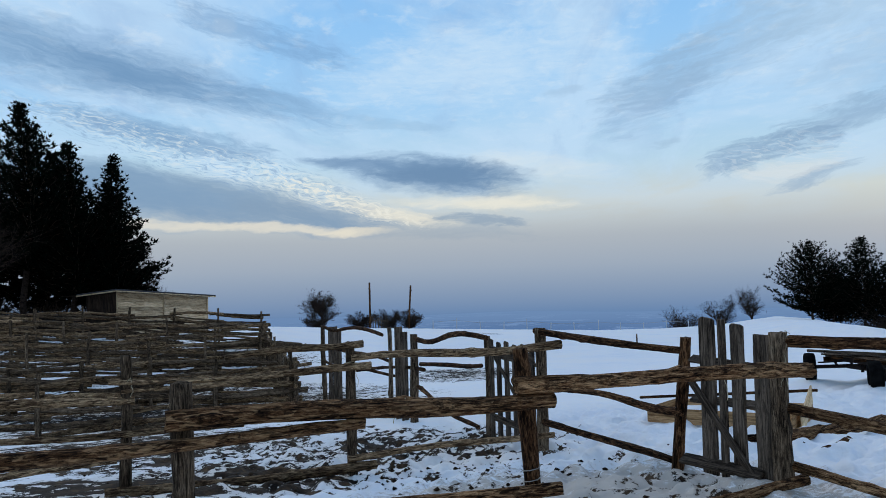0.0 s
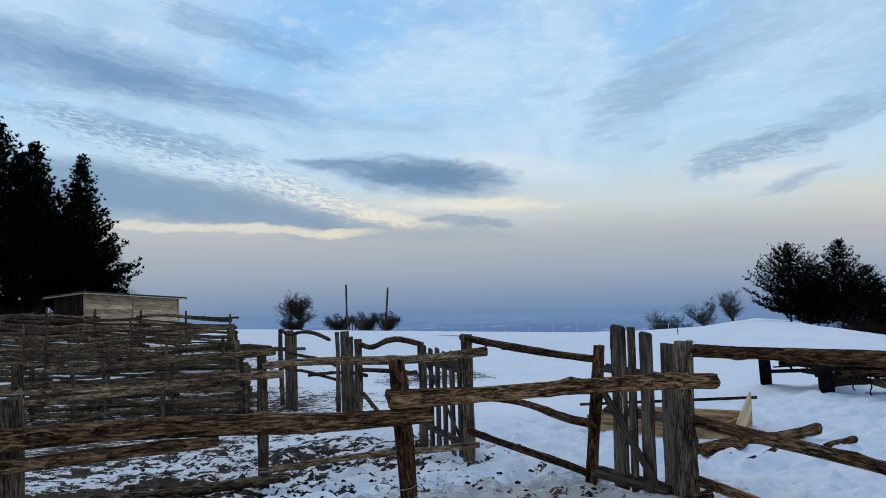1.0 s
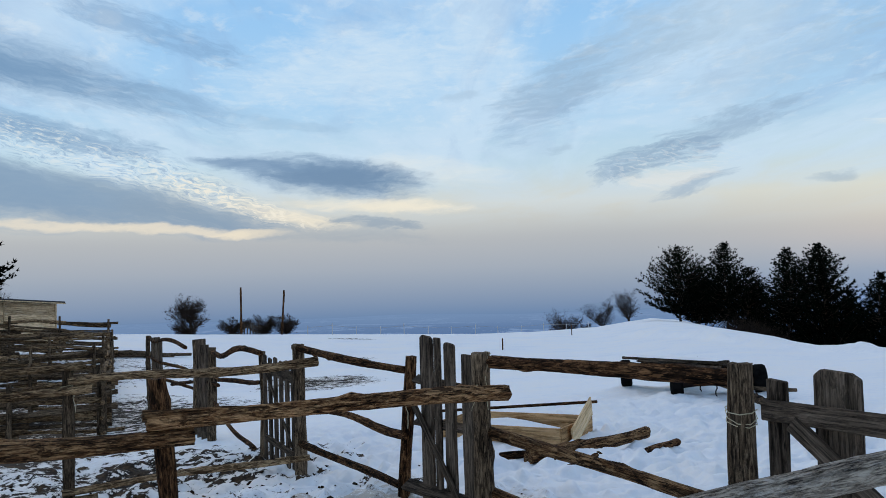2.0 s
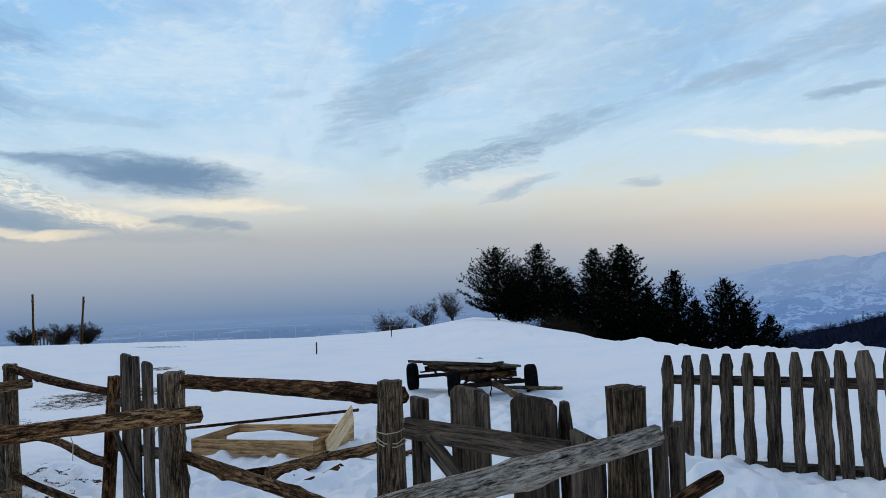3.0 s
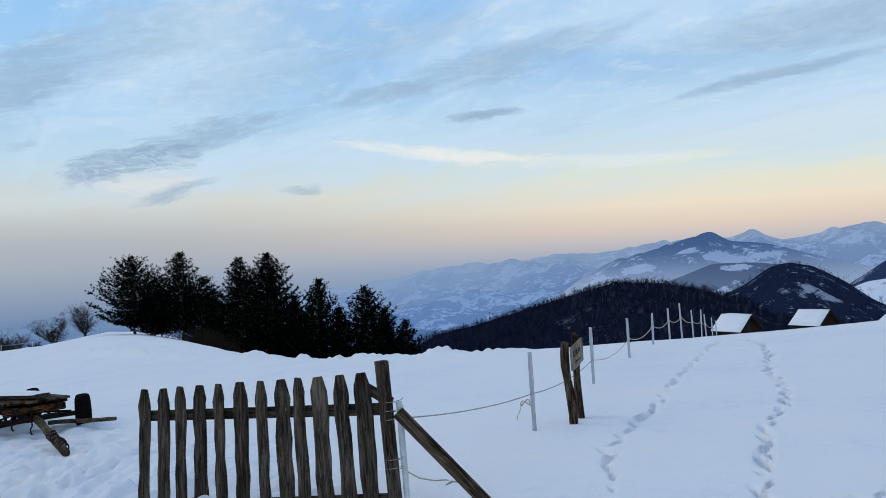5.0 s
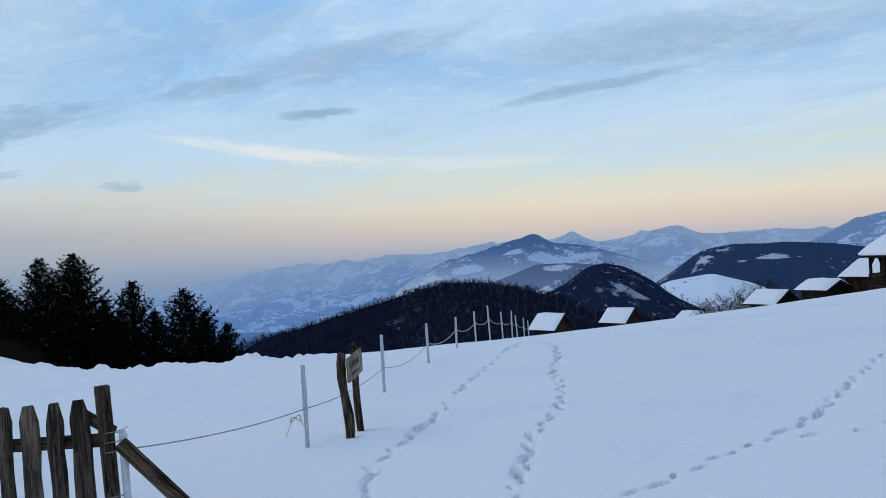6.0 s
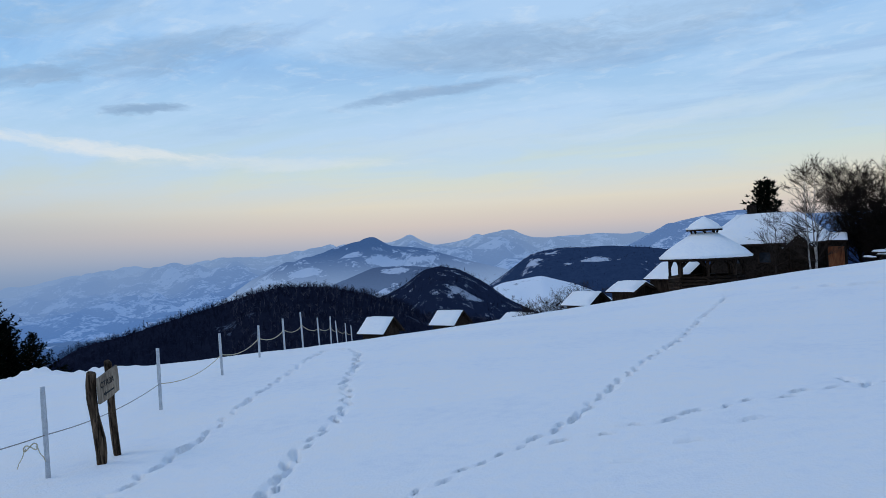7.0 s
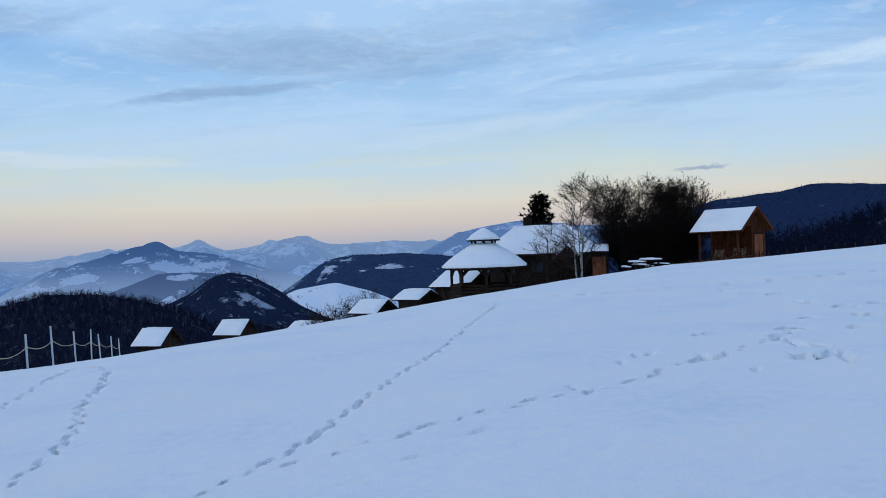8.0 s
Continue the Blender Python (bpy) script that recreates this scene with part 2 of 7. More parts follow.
def wood(name, dark, mid, light, grain=14.0, rough=0.85, bump=0.5, stretch=0.06, crack=0.5, gloss=0.06):
    """Wood whose grain runs along the piece's own z axis; each piece varies a little."""
    mt, k, bsdf = material(name)
    obj = k.n("ShaderNodeTexCoord").outputs["Object"]
    rnd = k.n("ShaderNodeObjectInfo").outputs["Random"]
    shift = k.n("ShaderNodeVectorMath", operation="ADD")
    comb = k.n("ShaderNodeCombineXYZ")
    k.put(comb.inputs[2], k.m("MULTIPLY", rnd, 37.0))
    k.put(shift.inputs[0], obj)
    k.put(shift.inputs[1], comb.outputs[0])
    v = shift.outputs[0]
    fine = k.noise(k.mapping(v, (1, 1, stretch * 1.5)), grain * 3.2, 8.0, 0.78, 0.35)
    broad = k.noise(k.mapping(v, (1, 1, 0.3)), 3.0, 5.0, 0.65)
    fur = k.noise(k.mapping(v, (1, 1, stretch * 1.7)), grain * 1.6, 5.0, 0.65, 0.7)
    flake = k.noise(k.mapping(v, (1, 1, stretch * 2.5), (0, 0, 0), (3, 1, 7)), grain * 1.3, 4.0, 0.6, 0.5)
    col = k.ramp(k.m("ADD", k.m("MULTIPLY", fine, 0.65), k.m("MULTIPLY", broad, 0.35)), [(0.41, dark), (0.49, mid), (0.6, light)])
    patch = k.noise(k.mapping(v, (1, 1, 0.22), (0, 0, 0), (9, 4, 2)), grain * 0.55, 6.0, 0.7, 1.0)
    bare = k.m("MULTIPLY", k.step(patch, 0.54, 0.6), crack * 0.85)
    col = k.mix(bare, col, k.mix(k.step(fine, 0.38, 0.62), mid + (1,), tuple(min(1, c * 1.35) for c in light[:3]) + (1,)))
    scab = k.noise(k.mapping(v, (1, 1, 0.3), (0, 0, 0), (2, 8, 5)), grain * 0.7, 6.0, 0.7, 0.8)
    col = k.mix(k.m("MULTIPLY", k.step(scab, 0.53, 0.6), min(0.85, crack * 1.3)), col, tuple(c * 1.6 for c in dark[:3]) + (1,))
    col = k.mix(k.m("MULTIPLY", k.step(flake, 0.58, 0.62), crack * 0.6), col, tuple(min(1, c * 1.5) for c in light[:3]) + (1,))
    groove = k.step(fur, 0.46, 0.43)
    col = k.mix(k.m("MULTIPLY", groove, crack), col, tuple(c * 0.2 for c in dark[:3]) + (1,))
    slit = k.step(k.noise(k.mapping(v, (1, 1, stretch * 0.7), (0, 0, 0), (5, 2, 1)), grain * 3.2, 3.0, 0.6, 0.2), 0.4, 0.37)
    col = k.mix(k.m("MULTIPLY", slit, min(1.0, crack * 1.1)), col, tuple(c * 0.12 for c in dark[:3]) + (1,))
    tone = k.m("ADD", 0.7, k.m("MULTIPLY", rnd, 0.6))
    val = k.n("ShaderNodeHueSaturation")
    k.put(val.inputs["Value"], tone)
    k.put(val.inputs["Color"], col)
    k.put(bsdf.inputs["Base Color"], val.outputs[0])
    bsdf.inputs["Roughness"].default_value, bsdf.inputs["Specular IOR Level"].default_value = rough, gloss
    bumped(k, bsdf, k.m("SUBTRACT", k.m("ADD", k.m("MULTIPLY", fine, 0.8), k.m("ADD", broad, k.m("MULTIPLY", flake, 0.5))), k.m("ADD", k.m("MULTIPLY", groove, 0.9), k.m("MULTIPLY", slit, 0.8))), bump, 0.025)
    return mt


def plain(name, a, b, scale=6.0, rough=0.6, metal=0.0, bump=0.2, gloss=None):
    mt, k, bsdf = material(name)
    obj = k.n("ShaderNodeTexCoord").outputs["Object"]
    n1, n2 = k.noise(obj, scale, 5.0, 0.6), k.noise(obj, scale * 7, 3.0, 0.6)
    f = k.m("ADD", k.m("MULTIPLY", n1, 0.6), k.m("MULTIPLY", n2, 0.4))
    k.put(bsdf.inputs["Base Color"], k.ramp(f, [(0.41, a), (0.59, b)]))
    bsdf.inputs["Roughness"].default_value, bsdf.inputs["Metallic"].default_value = rough, metal
    bsdf.inputs["Specular IOR Level"].default_value = (0.04 if rough > 0.85 else 0.25) if gloss is None else gloss
    bumped(k, bsdf, f, bump, 0.01)
    return mt


BARK_LOG = wood("brown_bark_log", (0.012, 0.006, 0.003), (0.15, 0.07, 0.03), (0.5, 0.3, 0.15), 19.0, 0.8, 1.0, 0.09, 0.65)
GREY_LOG = wood("grey_weathered_log", (0.012, 0.008, 0.005), (0.098, 0.067, 0.043), (0.3, 0.215, 0.14), 25.0, 0.85, 0.9, 0.06, 0.45)
TAN_LOG = wood("tan_weathered_log", (0.018, 0.01, 0.005), (0.18, 0.11, 0.06), (0.54, 0.38, 0.22), 21.0, 0.85, 0.95, 0.09, 0.55)
SILVER_LOG = wood("silver_weathered_log", (0.05, 0.039, 0.029), (0.62, 0.53, 0.43), (0.9, 0.82, 0.7), 26.0, 0.85, 1.0, 0.1, 0.33)
DARK_LOG = wood("dark_old_log", (0.004, 0.0025, 0.0015), (0.046, 0.02, 0.009), (0.22, 0.112, 0.052), 19.0, 0.85, 1.0, 0.09, 0.6)
GREY_PLANK = wood("grey_old_plank", (0.01, 0.0072, 0.005), (0.074, 0.054, 0.039), (0.18, 0.135, 0.1), 15.0, 0.85, 0.6, 0.045, 0.4)
PALE_PLANK = wood("pale_sawn_plank", (0.4, 0.26, 0.13), (0.7, 0.5, 0.29), (0.82, 0.64, 0.42), 9.0, 0.75, 0.3, 0.04, 0.25)
RED_PLANK = wood("reddish_stained_plank", (0.09, 0.03, 0.014), (0.22, 0.075, 0.032), (0.32, 0.13, 0.06), 9.0, 0.7, 0.3, 0.04, 0.3)
SPLIT_WOOD = wood("split_old_wood", (0.022, 0.015, 0.01), (0.09, 0.06, 0.038), (0.19, 0.13, 0.085), 10.0, 0.85, 0.7, 0.05, 0.7)
RUBBER = plain("black_rubber", (0.003, 0.003, 0.003), (0.008, 0.008, 0.008), 8, 0.9, 0, 0.2, 0.02)
RUST = plain("rusty_steel", (0.006, 0.004, 0.003), (0.026, 0.014, 0.009), 10, 0.7, 0.3, 0.4)
STEEL = plain("galvanised_steel", (0.4, 0.42, 0.45), (0.55, 0.57, 0.6), 20, 0.45, 0.5, 0.1)
ROPE = plain("pale_rope", (0.42, 0.36, 0.24), (0.6, 0.53, 0.38), 60, 0.9)
WIRE = plain("dull_wire", (0.25, 0.24, 0.22), (0.4, 0.38, 0.35), 30, 0.5, 0.6)
WHITE_PIPE = plain("white_painted_pipe", (0.55, 0.55, 0.54), (0.72, 0.72, 0.7), 12, 0.5)
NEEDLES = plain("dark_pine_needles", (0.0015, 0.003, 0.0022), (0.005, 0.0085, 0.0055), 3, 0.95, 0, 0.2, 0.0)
TRUNK = plain("dark_bark", (0.014, 0.01, 0.009), (0.045, 0.034, 0.027), 9, 0.9, 0, 0.6)
TWIGS = plain("bare_twigs", (0.016, 0.011, 0.009), (0.05, 0.036, 0.028), 5, 0.9)
BIRCH = plain("birch_bark", (0.12, 0.1, 0.09), (0.5, 0.46, 0.42), 4, 0.8)
ROOF_TAR = plain("dark_roof_felt", (0.02, 0.02, 0.024), (0.05, 0.05, 0.055), 5, 0.7)
STONE = plain("rough_stone_wall", (0.008, 0.006, 0.005), (0.028, 0.021, 0.017), 8, 0.9, 0, 0.8)
DARK_TIMBER = wood("dark_building_timber", (0.006, 0.004, 0.003), (0.022, 0.014, 0.01), (0.05, 0.034, 0.024), 6.0, 0.8, 0.3, 0.05, 0.4)
INK = plain("black_lettering", (0.01, 0.01, 0.01), (0.02, 0.02, 0.02), 10, 0.7)


def snow_colour(k, vec):
    n1, n2 = k.noise(vec, 0.35, 5.0, 0.6), k.noise(vec, 6.0, 5.0, 0.6)
    return k.ramp(k.m("ADD", k.m("MULTIPLY", n1, 0.6), k.m("MULTIPLY", n2, 0.4)), [(0.3, (0.76, 0.8, 0.86)), (0.48, (0.86, 0.88, 0.9)), (0.62, (0.9, 0.89, 0.87))]), n2


def make_snow():
    mt, k, bsdf = material("clean_snow")
    obj = k.n("ShaderNodeTexCoord").outputs["Object"]
    col, n2 = snow_colour(k, obj)
    k.put(bsdf.inputs["Base Color"], col)
    bsdf.inputs["Roughness"].default_value = 0.7
    bumped(k, bsdf, k.m("ADD", n2, k.noise(obj, 40, 3)), 0.25, 0.02)
    return mt


def make_ground_material():
    """Snow, with dung and trodden earth in the pens, straw-stained snow round them."""
    mt, k, bsdf = material("snow_field")
    obj = k.n("ShaderNodeTexCoord").outputs["Object"]
    col, n2 = snow_colour(k, obj)
    x, y, z = k.xyz(obj)
    edge = k.noise(obj, 0.9, 6.0, 0.62)
    fine = k.noise(obj, 4.2, 7.0, 0.7)
    mud = None
    for mx, my, wx, wy, amt in MUD:
        u, v = k.m("DIVIDE", k.m("SUBTRACT", x, mx), wx), k.m("DIVIDE", k.m("SUBTRACT", y, my), wy)
        d = k.m("SUBTRACT", 1.0, k.m("ADD", k.m("MULTIPLY", u, u), k.m("MULTIPLY", v, v)))
        d = k.m("MULTIPLY", k.m("MAXIMUM", d, 0.0), amt)
        mud = d if mud is None else k.m("MAXIMUM", mud, d)
    amount = k.m("ADD", k.m("MULTIPLY", k.m("SUBTRACT", edge, 0.5), 1.3), k.m("MULTIPLY", k.m("SUBTRACT", fine, 0.5), 2.6))
    dirt = k.step(k.m("ADD", k.m("MULTIPLY", mud, 0.75), k.m("MULTIPLY", amount, k.step(mud, 0.0, 0.12))), 0.36, 0.44)
    straw = k.m("MULTIPLY", k.step(k.m("ADD", k.m("MULTIPLY", mud, 1.2), k.m("MULTIPLY", amount, 0.5)), 0.15, 0.9), 0.4)
    col = k.mix(k.m("MULTIPLY", straw, k.step(mud, 0.0, 0.2)), col, (0.4, 0.31, 0.19, 1))
    u, v = k.m("DIVIDE", k.m("SUBTRACT", x, -0.6), 2.9), k.m("DIVIDE", k.m("SUBTRACT", y, 7.6), 2.4)
    litter = k.m("MAXIMUM", k.m("SUBTRACT", 1.0, k.m("ADD", k.m("MULTIPLY", u, u), k.m("MULTIPLY", v, v))), 0.0)
    wisps = k.noise(k.mapping(obj, (1.0, 2.2, 1.0), (0, 0, 0.6)), 9.0, 7.0, 0.75, 0.6)
    col = k.mix(k.m("MULTIPLY", k.step(k.m("ADD", k.m("MULTIPLY", litter, 0.35), wisps), 0.6, 0.76), k.m("MULTIPLY", k.step(litter, 0.0, 0.3), 0.6)), col, (0.3, 0.22, 0.12, 1))
    col = k.mix(dirt, col, k.ramp(fine, [(0.44, (0.003, 0.002, 0.0015)), (0.54, (0.013, 0.008, 0.005)), (0.68, (0.07, 0.042, 0.02))]))
    k.put(bsdf.inputs["Base Color"], col)
    bsdf.inputs["Roughness"].default_value, bsdf.inputs["Specular IOR Level"].default_value = 0.75, 0.12
    u, v = k.m("DIVIDE", k.m("SUBTRACT", x, 2.0), 8.5), k.m("DIVIDE", k.m("SUBTRACT", y, 11.5), 10.0)
    trod = k.step(k.m("ADD", k.m("MULTIPLY", u, u), k.m("MULTIPLY", v, v)), 1.1, 0.3)
    crust = k.m("MULTIPLY", k.m("ADD", k.noise(obj, 7.0, 6.0, 0.7, 0.4), k.noise(obj, 16.0, 4.0, 0.65)), k.m("MULTIPLY", trod, 2.6))
    bumped(k, bsdf, k.m("ADD", crust, k.m("ADD", k.m("MULTIPLY", n2, 0.5), k.m("ADD", k.noise(obj, 30, 3), k.m("MULTIPLY", dirt, -0.6)))), 0.34, 0.03)
    return mt


MUD = [(-3.6, 12.2, 3.6, 3.6, 0.62), (-5.4, 9.6, 3.0, 2.6, 0.88), (-0.9, 8.6, 2.8, 2.2, 0.22), (-3.5, 33.0, 3.0, 4.0, 0.75), (-12.0, 24.0, 9.0, 8.0, 0.9), (-8.6, 14.0, 5.5, 4.5, 0.85), (-22.0, 38.0, 14.0, 9.0, 0.6),
       (-3.0, 45.1, 1.6, 1.1, 0.6), (-4.4, 62.0, 2.5, 1.5, 0.5), (-4.8, 35.0, 2.2, 1.6, 0.6)]
SNOW, GROUND = make_snow(), make_ground_material()


# ---- building blocks ----
PLACE = {}


def thing(name, loc, label, category, group="", kind=""):
    ob = new(name)
    ob.empty_display_size = 0.2
    ob.matrix_basis = Matrix.Translation(loc)
    PLACE[ob.name] = Matrix.Translation(loc)
    return tagged(ob, label, category, group, kind)


def part(name, me, mt, parent, label="", m=None):
    """Links a mesh as one part of a thing, at the world pose m."""
    if isinstance(me, bmesh.types.BMesh):
        bm, me = me, bpy.data.meshes.new(name)
        bm.to_mesh(me)
        bm.free()
    if mt and not me.materials:
        me.materials.append(mt)
    ob = new(name, me)
    m = m or Matrix()
    if parent:
        ob.parent = parent
        ob.matrix_basis = PLACE[parent.name].inverted() @ m
    else:
        ob.matrix_basis = m
    PLACE[ob.name] = m
    return tagged(ob, label) if label else ob


def mesh_from(name, verts, faces, smooth=False, mt=None):
    me = bpy.data.meshes.new(name)
    me.from_pydata([tuple(v) for v in verts], [], faces)
    if smooth:
        me.polygons.foreach_set("use_smooth", [True] * len(me.polygons))
    if mt:
        me.materials.append(mt)
    return me


def along(p0, p1, spin=0.0):
    """The pose whose z axis runs from p0 to p1."""
    d = Vector(p1) - Vector(p0)
    return Matrix.Translation(p0) @ d.to_track_quat("Z", "Y").to_matrix().to_4x4() @ Matrix.Rotation(spin, 4, "Z")


def log_mesh(length, r0, r1, seed=0, bend=0.03, sides=11, lumps=0.1, cut=0.09):
    """A tapered, crooked log along z with uneven bark and sawn or split ends."""
    rng = random.Random(seed)
    n = max(5, min(26, int(length / 0.11))) if sides < 10 else max(8, min(64, int(length / 0.05)))
    sides = sides if sides < 10 else max(sides, 15)
    rough = 0.0 if sides < 10 else max(0.05, lumps * 0.9)
    home = Vector((seed * 3.17, seed * 1.3, 0))
    verts, faces = [], []
    ph = [rng.uniform(0, 6.28) for _ in range(6)]
    side = [1 + rng.uniform(-0.5, 0.5) * lumps for _ in range(sides)]
    knots = [(rng.uniform(0.08, 0.92), rng.randrange(sides), rng.uniform(0.15, 0.4)) for _ in range(max(1, int(length * 1.6)))]
    for i in range(n + 1):
        s = i / n
        cx = bend * length * (math.sin(math.pi * s + ph[0] * 0.3) * 0.6 + 0.4 * math.sin(5 * s + ph[1])) - bend * length * 0.4 * math.sin(ph[1])
        cy = bend * length * (math.sin(2.1 * math.pi * s + ph[2]) - math.sin(ph[2])) * 0.45
        cx0 = bend * length * math.sin(ph[0] * 0.3) * 0.6
        r = r0 + (r1 - r0) * s + 0.06 * r0 * math.sin(9 * s + ph[3])
        for j in range(sides):
            a = 2 * math.pi * j / sides
            q = r * side[j] * (1 + lumps * (0.6 * math.sin(3 * a + ph[4] + 2.5 * s) + 0.25 * rng.uniform(-1, 1)))
            if rough:
                w = Vector((2.2 * math.cos(a), 2.2 * math.sin(a), s * length * 2.6)) + home
                q *= 1 + rough * (1.1 * noise.noise(w) + 0.8 * noise.noise(Vector((w.x * 2.6, w.y * 2.6, w.z * 1.4))))
            for ks, kj, kh in knots:
                if abs(kj - j) < 1.5:
                    q *= 1 + kh * math.exp(-((s - ks) * length / 0.06) ** 2)
            tilt = (rng.uniform(-1, 1) * cut * r) if i in (0, n) else 0
            verts.append((cx - cx0 + q * math.cos(a), cy + q * math.sin(a), s * length + tilt))
    for i in range(n):
        for j in range(sides):
            a, b = i * sides + j, i * sides + (j + 1) % sides
            faces.append((a, b, b + sides, a + sides))
    for i, flip in ((0, True), (n, False)):
        c = len(verts)
        ring = [i * sides + j for j in range(sides)]
        mid = Vector((0, 0, 0))
        for q in ring:
            mid += Vector(verts[q])
        verts.append(tuple(mid / sides))
        for j in range(sides):
            a, b = ring[j], ring[(j + 1) % sides]
            faces.append((b, a, c) if flip else (a, b, c))
    me = mesh_from("log", verts, faces)
    if sides >= 10:
        me.polygons.foreach_set("use_smooth", [k < n * sides for k in range(len(me.polygons))])
    return me


def log(name, p0, p1, r0, r1, mt, parent, seed=0, bend=0.02, label="", sides=11, lumps=0.1, cut=0.09):
    length = (Vector(p1) - Vector(p0)).length
    return part(name, log_mesh(length, r0, r1, seed, bend, sides, lumps, cut), mt, parent, label, along(p0, p1, seed * 1.7))


def board_mesh(outline, thick, soft=0.006, wobble=0.0, seed=0):
    """A board from its outline in x and z, with thickness in y and eased edges."""
    rng = random.Random(seed)
    bm = bmesh.new()
    ring = [bm.verts.new((x + rng.uniform(-wobble, wobble), -thick / 2, z)) for x, z in outline]
    f = bm.faces.new(ring)
    got = bmesh.ops.extrude_face_region(bm, geom=[f])
    bmesh.ops.translate(bm, vec=(0, thick, 0), verts=[v for v in got["geom"] if isinstance(v, bmesh.types.BMVert)])
    bmesh.ops.recalc_face_normals(bm, faces=bm.faces)
    if soft:
        bmesh.ops.bevel(bm, geom=[e for e in bm.edges if e.calc_face_angle(0) > 0.5], offset=soft, segments=1, affect="EDGES")
    return bm


def plank_outline(w, h, top="flat", seed=0, n=5, wob=0.006):
    """Outline of an upright board of width w and height h, its sides a little crooked."""
    rng = random.Random(seed)
    left = [(-w / 2 + rng.uniform(-wob, wob), h * i / n) for i in range(n)]
    right = [(w / 2 + rng.uniform(-wob, wob), h * i / n) for i in range(n)]
    if top == "point":
        cap = [(-w / 2, h - 0.13), (-w * 0.27, h - rng.uniform(0, 0.012)), (w * 0.25, h - rng.uniform(0, 0.012)), (w / 2, h - 0.13)]
    elif top == "slant":
        cap = [(-w / 2, h), (w / 2, h - 0.3 * w)]
    elif top == "clip":
        cap = [(-w / 2, h - 0.14 * w), (-w * 0.34, h), (w * 0.3, h - 0.01), (w / 2, h - 0.16 * w)]
    else:
        cap = [(-w / 2, h - rng.uniform(0, 0.012)), (w / 2, h - rng.uniform(0, 0.012))]
    return left + cap + right[::-1]


def box_bm(sx, sy, sz, soft=0.01):
    bm = bmesh.new()
    bmesh.ops.create_cube(bm, size=1)
    bmesh.ops.scale(bm, vec=(sx, sy, sz), verts=bm.verts)
    if soft:
        bmesh.ops.bevel(bm, geom=bm.edges[:], offset=soft, segments=1, affect="EDGES")
    return bm


def beam(name, p0, p1, w, d, mt, parent, spin=0.0, soft=0.006, label=""):
    """A squared timber from p0 to p1."""
    length = (Vector(p1) - Vector(p0)).length
    bm = box_bm(w, d, length, soft)
    bmesh.ops.translate(bm, vec=(0, 0, length / 2), verts=bm.verts)
    return part(name, bm, mt, parent, label, along(p0, p1, spin))


def rope_mesh(points, r, sides=5):
    """A thin round line through the points."""
    verts, faces = [], []
    pts = [Vector(p) for p in points]
    for i, p in enumerate(pts):
        d = (pts[min(i + 1, len(pts) - 1)] - pts[max(i - 1, 0)]).normalized()
        u = d.cross(Vector((0.13, 0.21, 0.97))).normalized()
        v = d.cross(u)
        for j in range(sides):
            a = 2 * math.pi * j / sides
            verts.append(p + r * (math.cos(a) * u + math.sin(a) * v))
    for i in range(len(pts) - 1):
        for j in range(sides):
            a, b = i * sides + j, i * sides + (j + 1) % sides
            faces.append((a, b, b + sides, a + sides))
    return mesh_from("rope", verts, faces, True)


# ---- ground ----
CENTRE, EYE = np.array([2.6, 0.5]), 1.68
RIDGE_AZ = [-180, -60, -40, -25, -15, -5, 3, 8, 12, 16, 18, 20, 22, 24, 27, 31, 38, 44, 50, 57, 65, 72, 81, 88, 95, 101, 108, 125, 180]
RIDGE_R = [60, 60, 60, 65, 72, 75, 80, 95, 125, 150, 150, 140, 110, 75, 46, 34, 30, 28, 28, 30, 33, 36, 42, 44, 46, 48, 50, 55, 60]
RIDGE_EL = [-0.5, -2.5, -3.0, -3.3, -3.8, -4.2, -4.4, -4.3, -4.05, -3.45, -3.6, -4.1, -4.75, -5.45, -6.0, -6.3, -6.35, -6.3, -6.05, -5.75, -5.0, -4.2, -2.95, -2.0, -1.14, -0.8, -0.25, 0.4, -0.5]


def vnoise(x, y, seed=0):
    """Smooth value noise, for whole arrays."""
    xi, yi = np.floor(x).astype(np.int64), np.floor(y).astype(np.int64)
    fx, fy = x - xi, y - yi
    fx, fy = fx * fx * (3 - 2 * fx), fy * fy * (3 - 2 * fy)

    def h(a, b):
        v = (a * 374761393 + b * 668265263 + seed * 974711) & 0x7FFFFFFF
        v = ((v ^ (v >> 13)) * 1274126177) & 0x7FFFFFFF
        return ((v ^ (v >> 16)) & 0xFFFF) / 65535.0
    return (h(xi, yi) * (1 - fx) + h(xi + 1, yi) * fx) * (1 - fy) + (h(xi, yi + 1) * (1 - fx) + h(xi + 1, yi + 1) * fx) * fy


